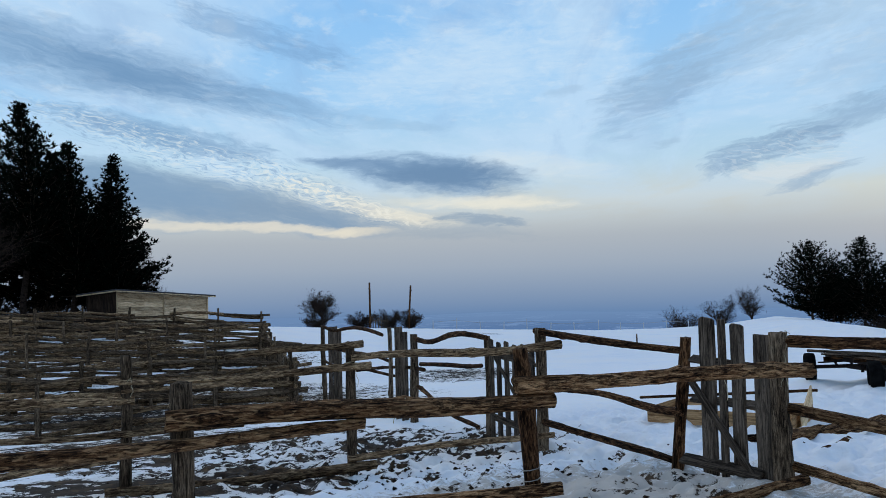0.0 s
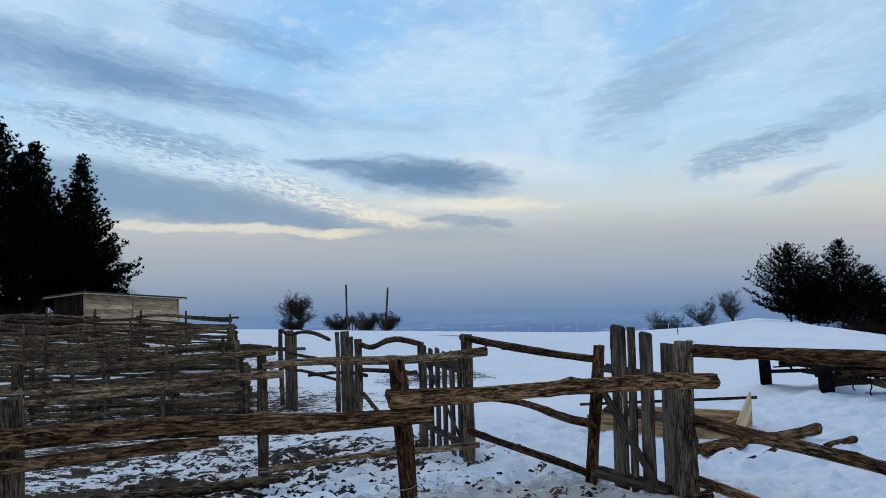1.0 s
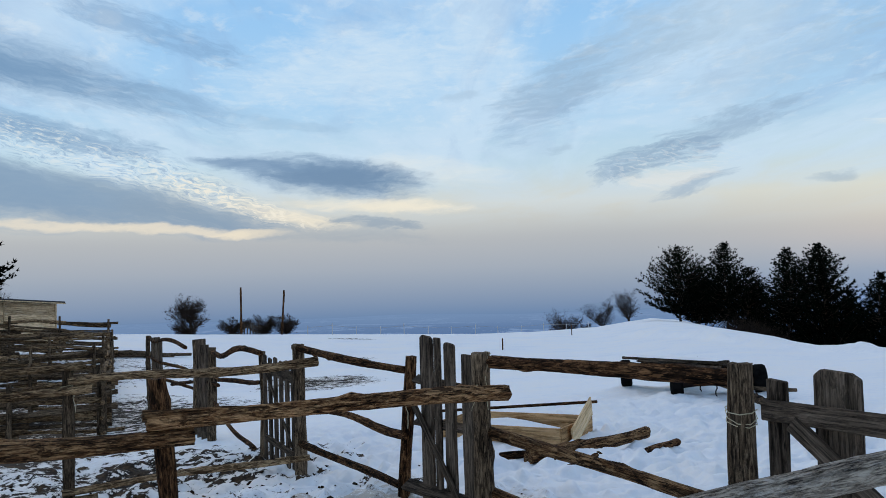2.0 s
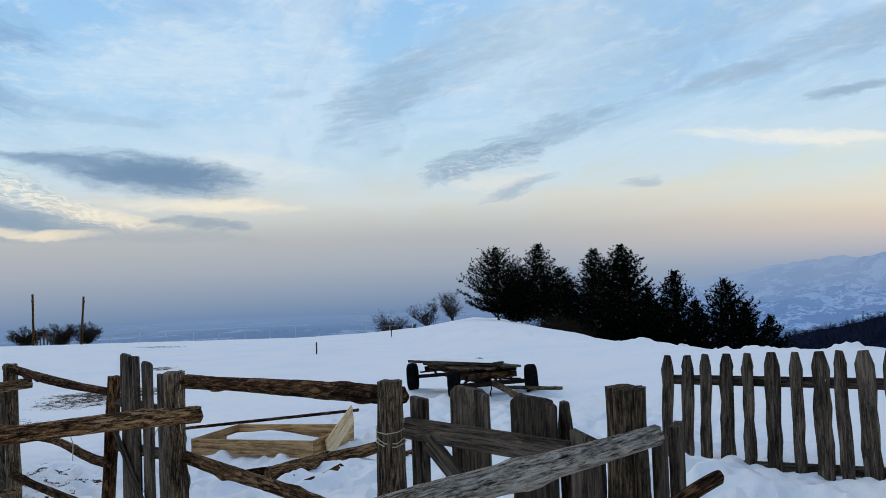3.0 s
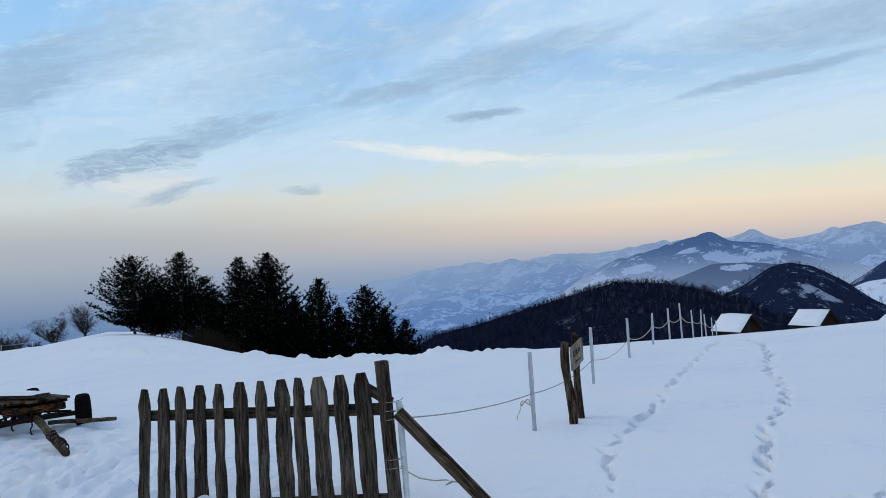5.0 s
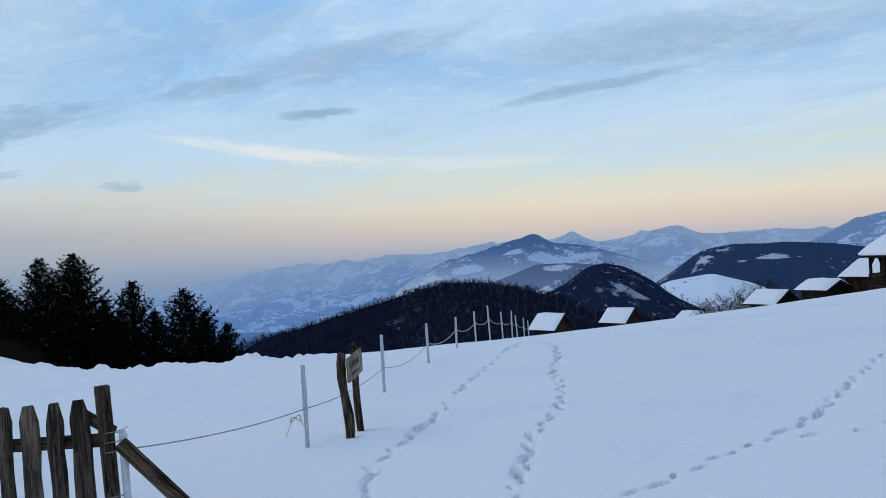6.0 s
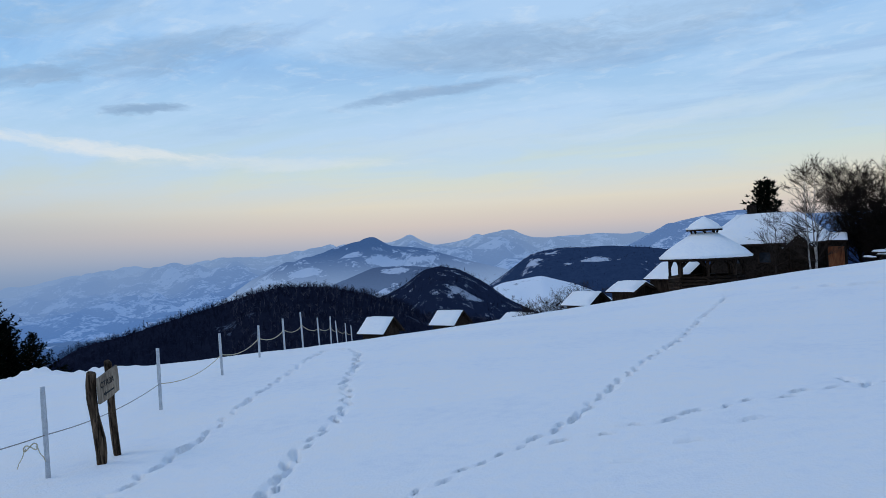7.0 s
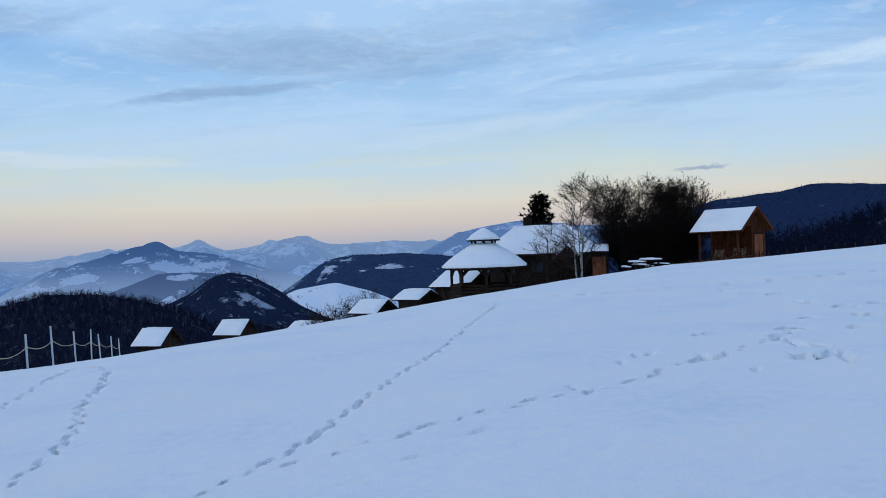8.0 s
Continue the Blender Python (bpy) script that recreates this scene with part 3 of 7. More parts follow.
def ground_z(x, y, rough=False):
    """Height of the snow field: a slope that falls to a brow all round, then down to the valley."""
    x, y = np.asarray(x, float), np.asarray(y, float)
    dx, dy = x - CENTRE[0], y - CENTRE[1]
    r, az = np.hypot(dx, dy), np.degrees(np.arctan2(dx, dy))
    R, T = np.interp(az, RIDGE_AZ, RIDGE_R), np.tan(np.radians(np.interp(az, RIDGE_AZ, RIDGE_EL)))
    xs, ys = np.clip(x, -14, 24), np.clip(y, -6, 21)
    near = 0.148 + 0.0068 * xs - 0.0947 * ys - 0.0005 * xs * xs + 0.00236 * xs * ys + 0.00018 * ys * ys
    near = near + np.maximum(r - np.hypot(xs - CENTRE[0], ys - CENTRE[1]), 0) * T
    brow = EYE + np.where(r < R, r, R) * T
    w = np.clip((r - 0.38 * R) / (0.62 * R), 0, 1)
    w = w * w * (3 - 2 * w)
    over = np.maximum(r - R, 0)
    z = near * (1 - w) + brow * w
    z = z + over * T - np.where(over < 70, 0.0022 * over ** 2, 0.0022 * 70 ** 2 + 0.308 * (over - 70))
    z = np.maximum(z, -640)
    if rough:
        z = z + 0.05 * (vnoise(x / 2.3, y / 2.3, 1) - 0.5) + 0.02 * (vnoise(x / 0.7, y / 0.7, 2) - 0.5) - 0.14 * np.clip(1.2 - np.hypot((x + 3.8) / 3.6, (y - 10.6) / 3.4), 0, 0.8)
        fade = np.clip(1 - r / 40, 0, 1)
        trod = np.clip(1 - np.hypot((x + 2.5) / 7.0, (y - 11) / 8.0), 0, 1) + 0.7 * np.clip(1.3 - np.hypot((x - 3.5) / 5.0, (y - 11.5) / 6.0), 0, 1) + 0.6 * np.clip(1.3 - np.hypot((x - 4.6) / 2.6, (y - 7.2) / 3.4), 0, 1) + 0.5 * np.clip(1.3 - np.hypot((x - 4.5) / 6.0, (y - 15.0) / 6.0), 0, 1)
        z = z + fade * np.minimum(trod, 0.9) * (0.2 * (vnoise(x / 0.45, y / 0.45, 3) - 0.5) + 0.24 * (vnoise(x / 0.2, y / 0.2, 4) - 0.5) + 0.14 * (vnoise(x / 0.1, y / 0.1, 5) - 0.5))
        # ploughed bank along the brow, and lumps against the pickets
        bank = np.exp(-((r - R + 1.0) / 1.1) ** 2) * np.clip((az - 23) / 4, 0, 1) * np.clip((47 - az) / 5, 0, 1)
        z = z + bank * (0.42 * vnoise(x / 0.75, y / 0.75, 6) ** 2 + 0.26 * vnoise(x / 0.26, y / 0.26, 7) ** 2 - 0.1)
        # low ploughed edge of the track that runs off towards the knoll
        edge = np.exp(-((x - 16.6 - 0.6 * np.sin(y / 9.0)) / 0.45) ** 2) * np.clip((y - 24) / 4, 0, 1) * np.clip((66 - y) / 8, 0, 1)
        z = z + edge * (0.14 + 0.3 * vnoise(x / 0.9, y / 1.3, 11) ** 2 + 0.14 * vnoise(x / 0.35, y / 0.6, 12))
        s = (x - 5.6) * 0.46 + (y - 8.6) * -0.89
        q = (x - 5.6) * 0.89 + (y - 8.6) * 0.46
        heap = np.exp(-((q + 0.62) / 0.4) ** 2) * np.clip((s + 0.8) / 0.8, 0, 1) * np.clip((2.3 - s) / 1.2, 0, 1)
        for wx, wy in ((5.85, 16.92), (5.55, 19.7), (7.41, 16.45), (7.1, 19.2)):
            z = z + 0.15 * np.exp(-(((x - wx) ** 2 + (y - wy) ** 2) / 0.4))
        z = z + heap * (0.1 + 0.16 * vnoise(x / 0.34, y / 0.34, 8) ** 1.5 + 0.12 * vnoise(x / 0.16, y / 0.16, 9) ** 2)
    return z


def gz(x, y):
    return float(ground_z(x, y))


# tracks of feet through the snow: a way, the step between prints, their half width and depth, the sway
TRACKS = [
    ([(11.7, 6.9), (12.6, 7.3), (13.9, 8.0), (15.9, 9.0), (17.8, 9.9), (20.9, 11.4)], 0.36, 0.085, 0.09, 0.03),
    ([(8.6, 4.9), (9.8, 5.95), (11.7, 6.9)], 0.4, 0.085, 0.09, 0.03),
    ([(7.9, 3.2), (9.75, 4.2), (11.6, 5.2), (12.6, 5.55), (13.8, 6.1), (14.9, 6.8), (15.7, 7.4), (17.2, 8.2), (18.9, 9.2), (20.4, 10.4), (20.9, 11.4)], 0.29, 0.08, 0.13, 0.035),
    ([(8.5, 3.3), (11.2, 2.9), (12.2, 2.7), (13.2, 2.6), (14.9, 2.68), (17.1, 2.8), (20.2, 2.8), (24.3, 3.0), (32.2, 3.4), (36.0, 3.9), (41, 4.2)], 0.3, 0.075, 0.115, 0.03),
    ([(12.0, 2.4), (12.4, 2.1), (12.8, 1.7), (13.4, 1.3), (14.1, 0.6), (14.9, -0.1), (15.0, -0.6), (16.6, -1.4), (17.1, -2.0), (19.6, -3.4), (21.0, -3.9)], 0.42, 0.09, 0.11, 0.06),
    ([(33.3, 1.4), (32.4, -0.5), (32.3, -2.4), (32.4, -5.0), (32.9, -6.7), (33.4, -8.2), (33.6, -9.5)], 0.13, 0.16, 0.11, 0.0),
    ([(4.4, 4.6), (5.0, 6.2), (4.6, 8.0), (5.2, 10.0), (6.6, 12.0)], 0.4, 0.11, 0.1, 0.1),
]
DEEP_PRINTS = [(20.93, -3.85, -0.41, 0.34, 0.27), (19.79, -3.44, -0.22, 0.24, 0.19), (17.8, -3.6, -0.08, 0.38, 0.3), (16.52, -3.3, -0.35, 0.41, 0.32), (16.7, -3.18, -0.16, 0.28, 0.22), (17.06, -1.98, -0.33, 0.28, 0.22), (18.97, -3.16, -0.21, 0.21, 0.16), (20.69, -2.09, 0.06, 0.21, 0.16), (17.99, -1.08, -0.16, 0.21, 0.16), (15.15, -0.02, 0.12, 0.12, 0.12), (14.81, -0.23, -0.17, 0.12, 0.12), (17.24, -0.63, -0.03, 0.17, 0.14), (29.29, -4.51, -0.01, 0.28, 0.22), (28.52, -4.86, -0.3, 0.24, 0.19), (25.97, -5.27, -0.16, 0.28, 0.22), (22.86, -4.65, -0.43, 0.24, 0.19), (24.89, -5.87, -0.29, 0.28, 0.22), (22.74, -5.7, -0.13, 0.31, 0.24), (25.28, -6.68, -0.41, 0.28, 0.22), (30.3, -3.87, -0.06, 0.21, 0.16), (20.2, -4.75, -0.48, 0.21, 0.16), (15.65, -2.27, -0.19, 0.07, 0.08), (12.91, 0.81, -1.0, 0.01, 0.06), (12.07, 1.25, -1.1, 0.02, 0.07), (11.35, 1.63, -0.9, 0.01, 0.05), (16.92, -3.59, -0.46, 0.21, 0.16)]


def footprints():
    rng = random.Random(5)
    out = []
    for way, step, width, depth, sway in TRACKS:
        left, n = 0.0, 0
        for (x0, y0), (x1, y1) in zip(way, way[1:]):
            length = math.hypot(x1 - x0, y1 - y0)
            s = left
            while s < length:
                f = s / length
                n += 1
                side = sway * (1 if n % 2 else -1) + rng.gauss(0, 0.25 * sway)
                nx, ny = -(y1 - y0) / length, (x1 - x0) / length
                out.append((x0 + f * (x1 - x0) + side * nx, y0 + f * (y1 - y0) + side * ny,
                            math.atan2(y1 - y0, x1 - x0) + rng.gauss(0, 0.22), width * rng.choice((0.6, 0.75, 0.9, 1.0, 1.2, 1.5)), depth * rng.uniform(0.4, 1.3), 0.42))
                s += step * rng.uniform(0.8, 1.25)
            left = s - length
    for x, y, turn, w, d in DEEP_PRINTS:
        for k in range(3 if w > 0.26 else 2 if w > 0.19 else 1):
            off, side = (0.0, 0.0) if k == 0 else (rng.uniform(-1.1, 1.1) * w, rng.choice((-1, 1)) * rng.uniform(0.5, 0.9) * w)
            out.append((x + off * math.cos(turn) - side * math.sin(turn), y + off * math.sin(turn) + side * math.cos(turn), turn + rng.gauss(0, 0.3),
                        0.09 + 0.2 * w * rng.uniform(0.7, 1.2), d * rng.uniform(0.55, 0.85), 0.5))
    return out


def make_ground():
    azs = np.radians(np.concatenate([np.linspace(-200, -42, 60, endpoint=False), np.linspace(-42, 116, 1080, endpoint=False), np.linspace(116, 160, 16)]))
    radii = [0.0001, 0.6, 1.2, 1.8, 2.4]
    while radii[-1] < 4900:
        q = radii[-1]
        radii.append(q * (1.005 if 7 < q < 27 else 1.014 if q < 48 else 1.035 if q < 120 else 1.12))
    radii = np.array(radii)
    rr, aa = np.meshgrid(radii, azs, indexing="ij")
    x, y = CENTRE[0] + rr * np.sin(aa), CENTRE[1] + rr * np.cos(aa)
    z = ground_z(x, y, True)
    for px, py, turn, w, d, broad in footprints():
        dx, dy = x - px, y - py
        hit = (np.abs(dx) < 1.3) & (np.abs(dy) < 1.3)
        u = (dx[hit] * math.cos(turn) + dy[hit] * math.sin(turn)) / (w * 1.3)
        v = (-dx[hit] * math.sin(turn) + dy[hit] * math.cos(turn)) / (w * broad)
        q = u * u + v * v
        z[hit] -= 0.45 * d * np.exp(-(u / 1.9) ** 4 - v * v)
        z[hit] += -d * np.exp(-q ** 3) * 1.3 + 0.14 * d * np.exp(-((np.sqrt(q) - 1.3) / 0.25) ** 2)
    n, m = rr.shape
    verts = np.stack([x, y, z], -1).reshape(-1, 3)
    idx = np.arange(n * m).reshape(n, m)
    quads = np.stack([idx[:-1, :-1], idx[1:, :-1], idx[1:, 1:], idx[:-1, 1:]], -1).reshape(-1, 4)
    me = bpy.data.meshes.new("ground")
    me.vertices.add(len(verts))
    me.vertices.foreach_set("co", verts.ravel())
    me.loops.add(quads.size)
    me.loops.foreach_set("vertex_index", quads[:, ::-1].ravel().astype(np.int32))
    me.polygons.add(len(quads))
    me.polygons.foreach_set("loop_start", np.arange(0, quads.size, 4, dtype=np.int32))
    me.polygons.foreach_set("use_smooth", np.ones(len(quads), dtype=bool))
    me.update()
    me.validate()
    me.materials.append(GROUND)
    tagged(new("ground", me), "snow-covered sloping field with footprints and trodden mud", "ground", kind="structure")


make_ground()


# ---- log fences of the pens ----
def post(fence, x, y, top, r, mt=GREY_LOG, seed=0, lean=(0, 0), name="post"):
    base = gz(x, y) - 0.25
    return log(name, (x + lean[0], y + lean[1], base), (x, y, top), r * 1.08, r * 0.95, mt, fence, seed, 0.008, sides=16, lumps=0.035, cut=0.07)


def fence(name, x, y, label, group="pen fences"):
    return thing(name, (x, y, gz(x, y)), label, "fence", group)


def front_fence():
    f = fence("log_fence", -1.33, 6.3, "rough brown log fence with thick bark-covered rails and grey posts")
    post(f, -1.36, 6.32, 0.91, 0.066, DARK_LOG, 1, (0.09, 0.03))
    post(f, -3.63, 5.24, 0.82, 0.075, GREY_LOG, 2)
    post(f, -6.2, 4.05, 0.8, 0.07, GREY_LOG, 3)
    log("rail", (-3.7, 5.11, 0.58), (-1.12, 6.33, 0.5), 0.072, 0.062, BARK_LOG, f, 11, 0.012)
    log("rail", (-1.4, 6.2, 0.62), (1.22, 7.42, 0.585), 0.055, 0.068, BARK_LOG, f, 12, 0.014)
    log("rail", (-6.4, 3.8, 0.47), (-2.48, 5.67, 0.455), 0.085, 0.035, BARK_LOG, f, 13, 0.01)
    log("rail", (-1.42, 6.18, 0.675), (-0.4, 6.68, 0.635), 0.035, 0.012, BARK_LOG, f, 15, 0.01)
    log("rail", (-4.0, 4.95, -0.02), (-1.08, 6.33, -0.175), 0.05, 0.05, BARK_LOG, f, 14, 0.012)
    log("rail", (1.15, 7.45, -0.41), (-1.4, 6.2, -0.62), 0.05, 0.05, BARK_LOG, f, 16, 0.012)
    tie = [(-1.3 + 0.075 * math.cos(a * 0.9), 6.32 + 0.075 * math.sin(a * 0.9), -0.17 + 0.012 * a) for a in range(16)]
    part("wire_tie", rope_mesh(tie, 0.004), WIRE, f, "dull wire wound round the post")


def middle_fence():
    f = fence("log_fence", -3.48, 9.72, "grey weathered log fence across the muddy pen")
    post(f, -3.47, 9.72, 0.7, 0.062, GREY_LOG, 21)
    post(f, -5.81, 8.59, 0.69, 0.06, GREY_LOG, 22)
    post(f, -8.2, 7.45, 0.6, 0.06, GREY_LOG, 23)
    log("rail", (-8.4, 7.24, 0.22), (-5.68, 8.56, 0.185), 0.05, 0.045, TAN_LOG, f, 24, 0.015)
    log("rail", (-5.92, 8.44, 0.4), (-3.22, 9.76, 0.36), 0.028, 0.05, TAN_LOG, f, 25, 0.014)
    log("rail", (-5.8, 8.5, 0.29), (-4.2, 9.28, 0.39), 0.022, 0.035, TAN_LOG, f, 26, 0.02)
    log("rail", (-8.4, 7.24, -0.72), (-5.85, 8.47, -0.42), 0.035, 0.04, TAN_LOG, f, 27, 0.02)
    log("rail", (-8.3, 7.3, -0.1), (-4.6, 9.07, -0.16), 0.035, 0.04, TAN_LOG, f, 227, 0.02)
    log("rail", (-5.97, 8.43, -0.83), (-3.17, 9.78, -0.85), 0.06, 0.055, TAN_LOG, f, 28, 0.012)
    log("rail", (-3.5, 9.62, -0.72), (-0.95, 10.84, -0.73), 0.04, 0.04, TAN_LOG, f, 29, 0.016)
    log("rail", (-3.43, 9.64, 0.51), (-0.84, 10.89, 0.56), 0.042, 0.058, TAN_LOG, f, 30, 0.018)
    log("rail", (-4.8, 9.0, 0.6), (-3.3, 9.72, 0.68), 0.03, 0.045, TAN_LOG, f, 31, 0.018)
    tie = [(-3.47 + 0.075 * math.cos(a * 0.9), 9.72 + 0.075 * math.sin(a * 0.9), 0.33 + 0.01 * a) for a in range(18)]
    part("rope_tie", rope_mesh(tie, 0.005), ROPE, f, "frayed pale rope wound round the post")


def side_fence():
    f = fence("log_fence", 0.3, 8.8, "dark log rails between a squared post and a leaning post")
    post(f, -1.07, 11.04, 0.73, 0.075, GREY_LOG, 41, (-0.02, 0.05))
    post(f, 0.38, 8.7, 0.77, 0.062, DARK_LOG, 42, (-0.1, 0.12))
    log("rail", (-1.14, 11.1, 0.69), (0.36, 8.72, 0.64), 0.05, 0.04, DARK_LOG, f, 43, 0.012)
    log("rail", (-0.86, 10.7, -0.06), (0.36, 8.72, -0.05), 0.035, 0.045, DARK_LOG, f, 44, 0.025)
    log("rail", (-1.06, 11.0, -0.55), (0.26, 8.88, -0.56), 0.045, 0.04, DARK_LOG, f, 45, 0.022)
    g = fence("log_fence", 2.4, 5.43, "thick bark-covered rail and thin lower rails beside the trough")
    post(g, 1.03, 7.64, 0.89, 0.082, GREY_LOG, 46)
    post(g, 2.4, 5.43, 1.0, 0.083, GREY_LOG, 47)
    log("rail", (1.1, 7.62, 0.81), (2.5, 5.52, 0.89), 0.054, 0.06, DARK_LOG, g, 48, 0.003)
    log("rail", (0.98, 7.82, 0.2), (2.36, 5.58, 0.1), 0.052, 0.045, BARK_LOG, g, 49, 0.012)
    log("rail", (0.98, 7.82, -0.33), (2.4, 5.52, -0.42), 0.045, 0.045, BARK_LOG, g, 50, 0.014)
    tie = [(2.4 + 0.092 * math.cos(a * 0.8), 5.43 + 0.092 * math.sin(a * 0.8), 0.64 + 0.004 * a + 0.05 * math.sin(a * 0.8) * math.sin(a * 0.13)) for a in range(24)]
    part("rope_tie", rope_mesh(tie, 0.0032), ROPE, g, "pale cord wound round the post")


def far_side_fence():
    f = fence("log_fence", -4.0, 17.2, "old grey fence with crooked rails and doubled upright boards")
    for i, (x, y, t, r) in enumerate([(-1.89, 12.76, 0.5, 0.05), (-3.59, 16.33, 0.28, 0.085), (-4.32, 17.86, 0.33, 0.05), (-7.62, 24.77, -0.01, 0.07)]):
        post(f, x, y, t, r, GREY_LOG, 51 + i)
    for i, (x, y, t, w) in enumerate([(-4.03, 17.25, 0.39, 0.26), (-3.85, 16.85, 0.3, 0.22), (-6.91, 23.3, 0.04, 0.2), (-7.2, 23.9, 0.0, 0.16), (-6.65, 22.75, -0.02, 0.16)]):
        b = gz(x, y) - 0.15
        part("board", board_mesh(plank_outline(w, t - b, "flat", 60 + i), 0.045), GREY_PLANK, f, "", Matrix.Translation((x, y, b)) @ Matrix.Rotation(1.12, 4, "Z"))
    for i, (p, q, r, b) in enumerate([((-7.6, 24.7, -0.05), (-4.3, 17.8, 0.12), 0.05, 0.02), ((-5.76, 20.88, -1.0), (-3.25, 15.61, -0.35), 0.04, 0.02), ((-3.48, 16.1, 0.2), (-1.86, 12.7, 0.49), 0.05, 0.035),
                                     ((-3.37, 15.87, -0.29), (-1.99, 12.98, -0.02), 0.042, 0.03), ((-3.46, 16.07, -0.77), (-2.0, 13.01, -1.0), 0.04, 0.03), ((-7.5, 24.5, -0.62), (-4.34, 17.91, -0.35), 0.045, 0.02), ((-7.5, 24.5, -1.15), (-4.34, 17.91, -0.85), 0.04, 0.02)]):
        log("rail", p, q, r, r * 0.85, DARK_LOG, f, 70 + i, b)


def plank_gate():
    """The tall narrow gate of grey planks."""
    g = thing("plank_gate", (0.7, 8.15, gz(0.7, 8.15)), "narrow gate of tall weathered grey planks with a diagonal brace", "gate", "pen gates")
    turn = Matrix.Rotation(math.atan2(-0.85, 0.53), 4, "Z")
    for i, (x, y, top, w, cap) in enumerate([(0.55, 8.4, 1.0, 0.2, "clip"), (0.65, 8.22, 0.99, 0.09, "flat"), (0.76, 8.07, 0.95, 0.16, "clip"), (0.92, 7.81, 0.86, 0.19, "flat")]):
        b = -0.6
        part("plank", board_mesh(plank_outline(w, top - b, cap, 80 + i), 0.035), GREY_PLANK, g, "", Matrix.Translation((x, y, b)) @ turn)
    off = Vector((0.04, 0.026, 0))
    for i, (p, q) in enumerate([((0.44, 8.58, 0.34), (0.9, 7.84, -0.58)), ((0.36, 8.7, -0.5), (0.92, 7.81, -0.46)), ((0.4, 8.63, 0.55), (1.0, 7.68, 0.52)), ((0.4, 8.63, 0.13), (1.0, 7.68, 0.18))]):
        s = -1 if i < 2 else 1
        beam("brace" if i == 0 else "ledger", Vector(p) + s * off, Vector(q) + s * off, 0.04, 0.14 if i == 1 else 0.1, GREY_PLANK, g, radians(-58) if i else 0.4)


def picket_wicket():
    """The low picket gate beyond the muddy pen."""
    g = thing("picket_gate", (-1.5, 11.95, gz(-1.5, 11.95)), "low gate of narrow grey pickets between two posts", "gate", "pen gates")
    turn = Matrix.Rotation(math.atan2(-0.9, 0.43), 4, "Z")
    for i in range(6):
        s = i / 5
        x, y = -1.82 + 0.62 * s, 12.6 - 1.3 * s
        b = gz(x, y) - 0.02
        part("picket", board_mesh(plank_outline(0.135, 0.47 - b - 0.03 * (i % 2), "clip", 90 + i), 0.03), GREY_PLANK, g, "", Matrix.Translation((x, y, b)) @ turn)
    for z0, z1, w in ((0.27, 0.27, 0.2), (-0.75, -0.75, 0.13)):
        beam("ledger", (-1.8, 12.52, z0), (-1.18, 11.22, z1), 0.035, w, GREY_PLANK, g, 0.4)
    beam("brace", (-1.8, 12.5, 0.25), (-1.2, 11.24, -0.7), 0.035, 0.09, GREY_PLANK, g, 0.4)


def board_gate():
    """The low gate of broad dark boards between the bound post and the round post."""
    g = thing("board_gate", (2.85, 4.75, gz(2.85, 4.75)), "low gate of broad dark grey boards with uneven tops", "gate", "pen gates")
    ang = math.atan2(-0.85, 0.53)
    turn = Matrix.Rotation(ang, 4, "Z")
    for i, (x, y, top, w, cap) in enumerate([(2.53, 5.22, 0.93, 0.12, "flat"), (2.76, 4.99, 1.0, 0.26, "clip"), (2.98, 4.6, 0.99, 0.27, "clip"), (3.13, 4.3, 0.86, 0.17, "slant"), (3.1, 4.7, 0.95, 0.085, "point"), (3.18, 4.67, 0.94, 0.07, "point")]):
        b = gz(x, y) - 0.02
        part("board", board_mesh(plank_outline(w, top - b, cap, 100 + i), 0.045), GREY_PLANK, g, "", Matrix.Translation((x, y, b)) @ turn)
    beam("ledger", (2.46, 5.27, 0.75), (3.04, 4.3, 0.755), 0.04, 0.12, GREY_PLANK, g, 0.0)
    beam("ledger", (2.46, 5.27, -0.02), (3.15, 4.12, 0.0), 0.04, 0.11, GREY_PLANK, g, 0.0)
    beam("brace", (2.55, 5.1, 0.7), (2.95, 4.42, 0.1), 0.04, 0.1, GREY_PLANK, g, 0.0)


def corner_fence():
    f = fence("log_fence", 3.22, 4.1, "grey log rail on a thick round corner post with short boards")
    post(f, 3.22, 4.1, 1.08, 0.098, GREY_LOG, 111)
    log("rail", (3.32, 3.98, 0.885), (1.0, 3.68, 0.57), 0.05, 0.078, SILVER_LOG, f, 112, 0.012)
    post(f, 1.2, 3.82, 0.5, 0.08, SILVER_LOG, 116)
    log("rail", (3.64, 4.02, 0.66), (2.2, 3.6, 0.3), 0.032, 0.045, DARK_LOG, f, 113, 0.03)
    turn = Matrix.Rotation(0.85, 4, "Z")
    for i, (x, y, top, w) in enumerate([(3.52, 4.32, 0.8, 0.15), (3.67, 4.42, 0.83, 0.17)]):
        b = gz(x, y) - 0.02
        part("board", board_mesh(plank_outline(w, top - b, "flat", 114 + i), 0.05), GREY_PLANK, f, "", Matrix.Translation((x, y, b)) @ turn)


front_fence()
middle_fence()
side_fence()
far_side_fence()
plank_gate()
picket_wicket()
board_gate()
corner_fence()


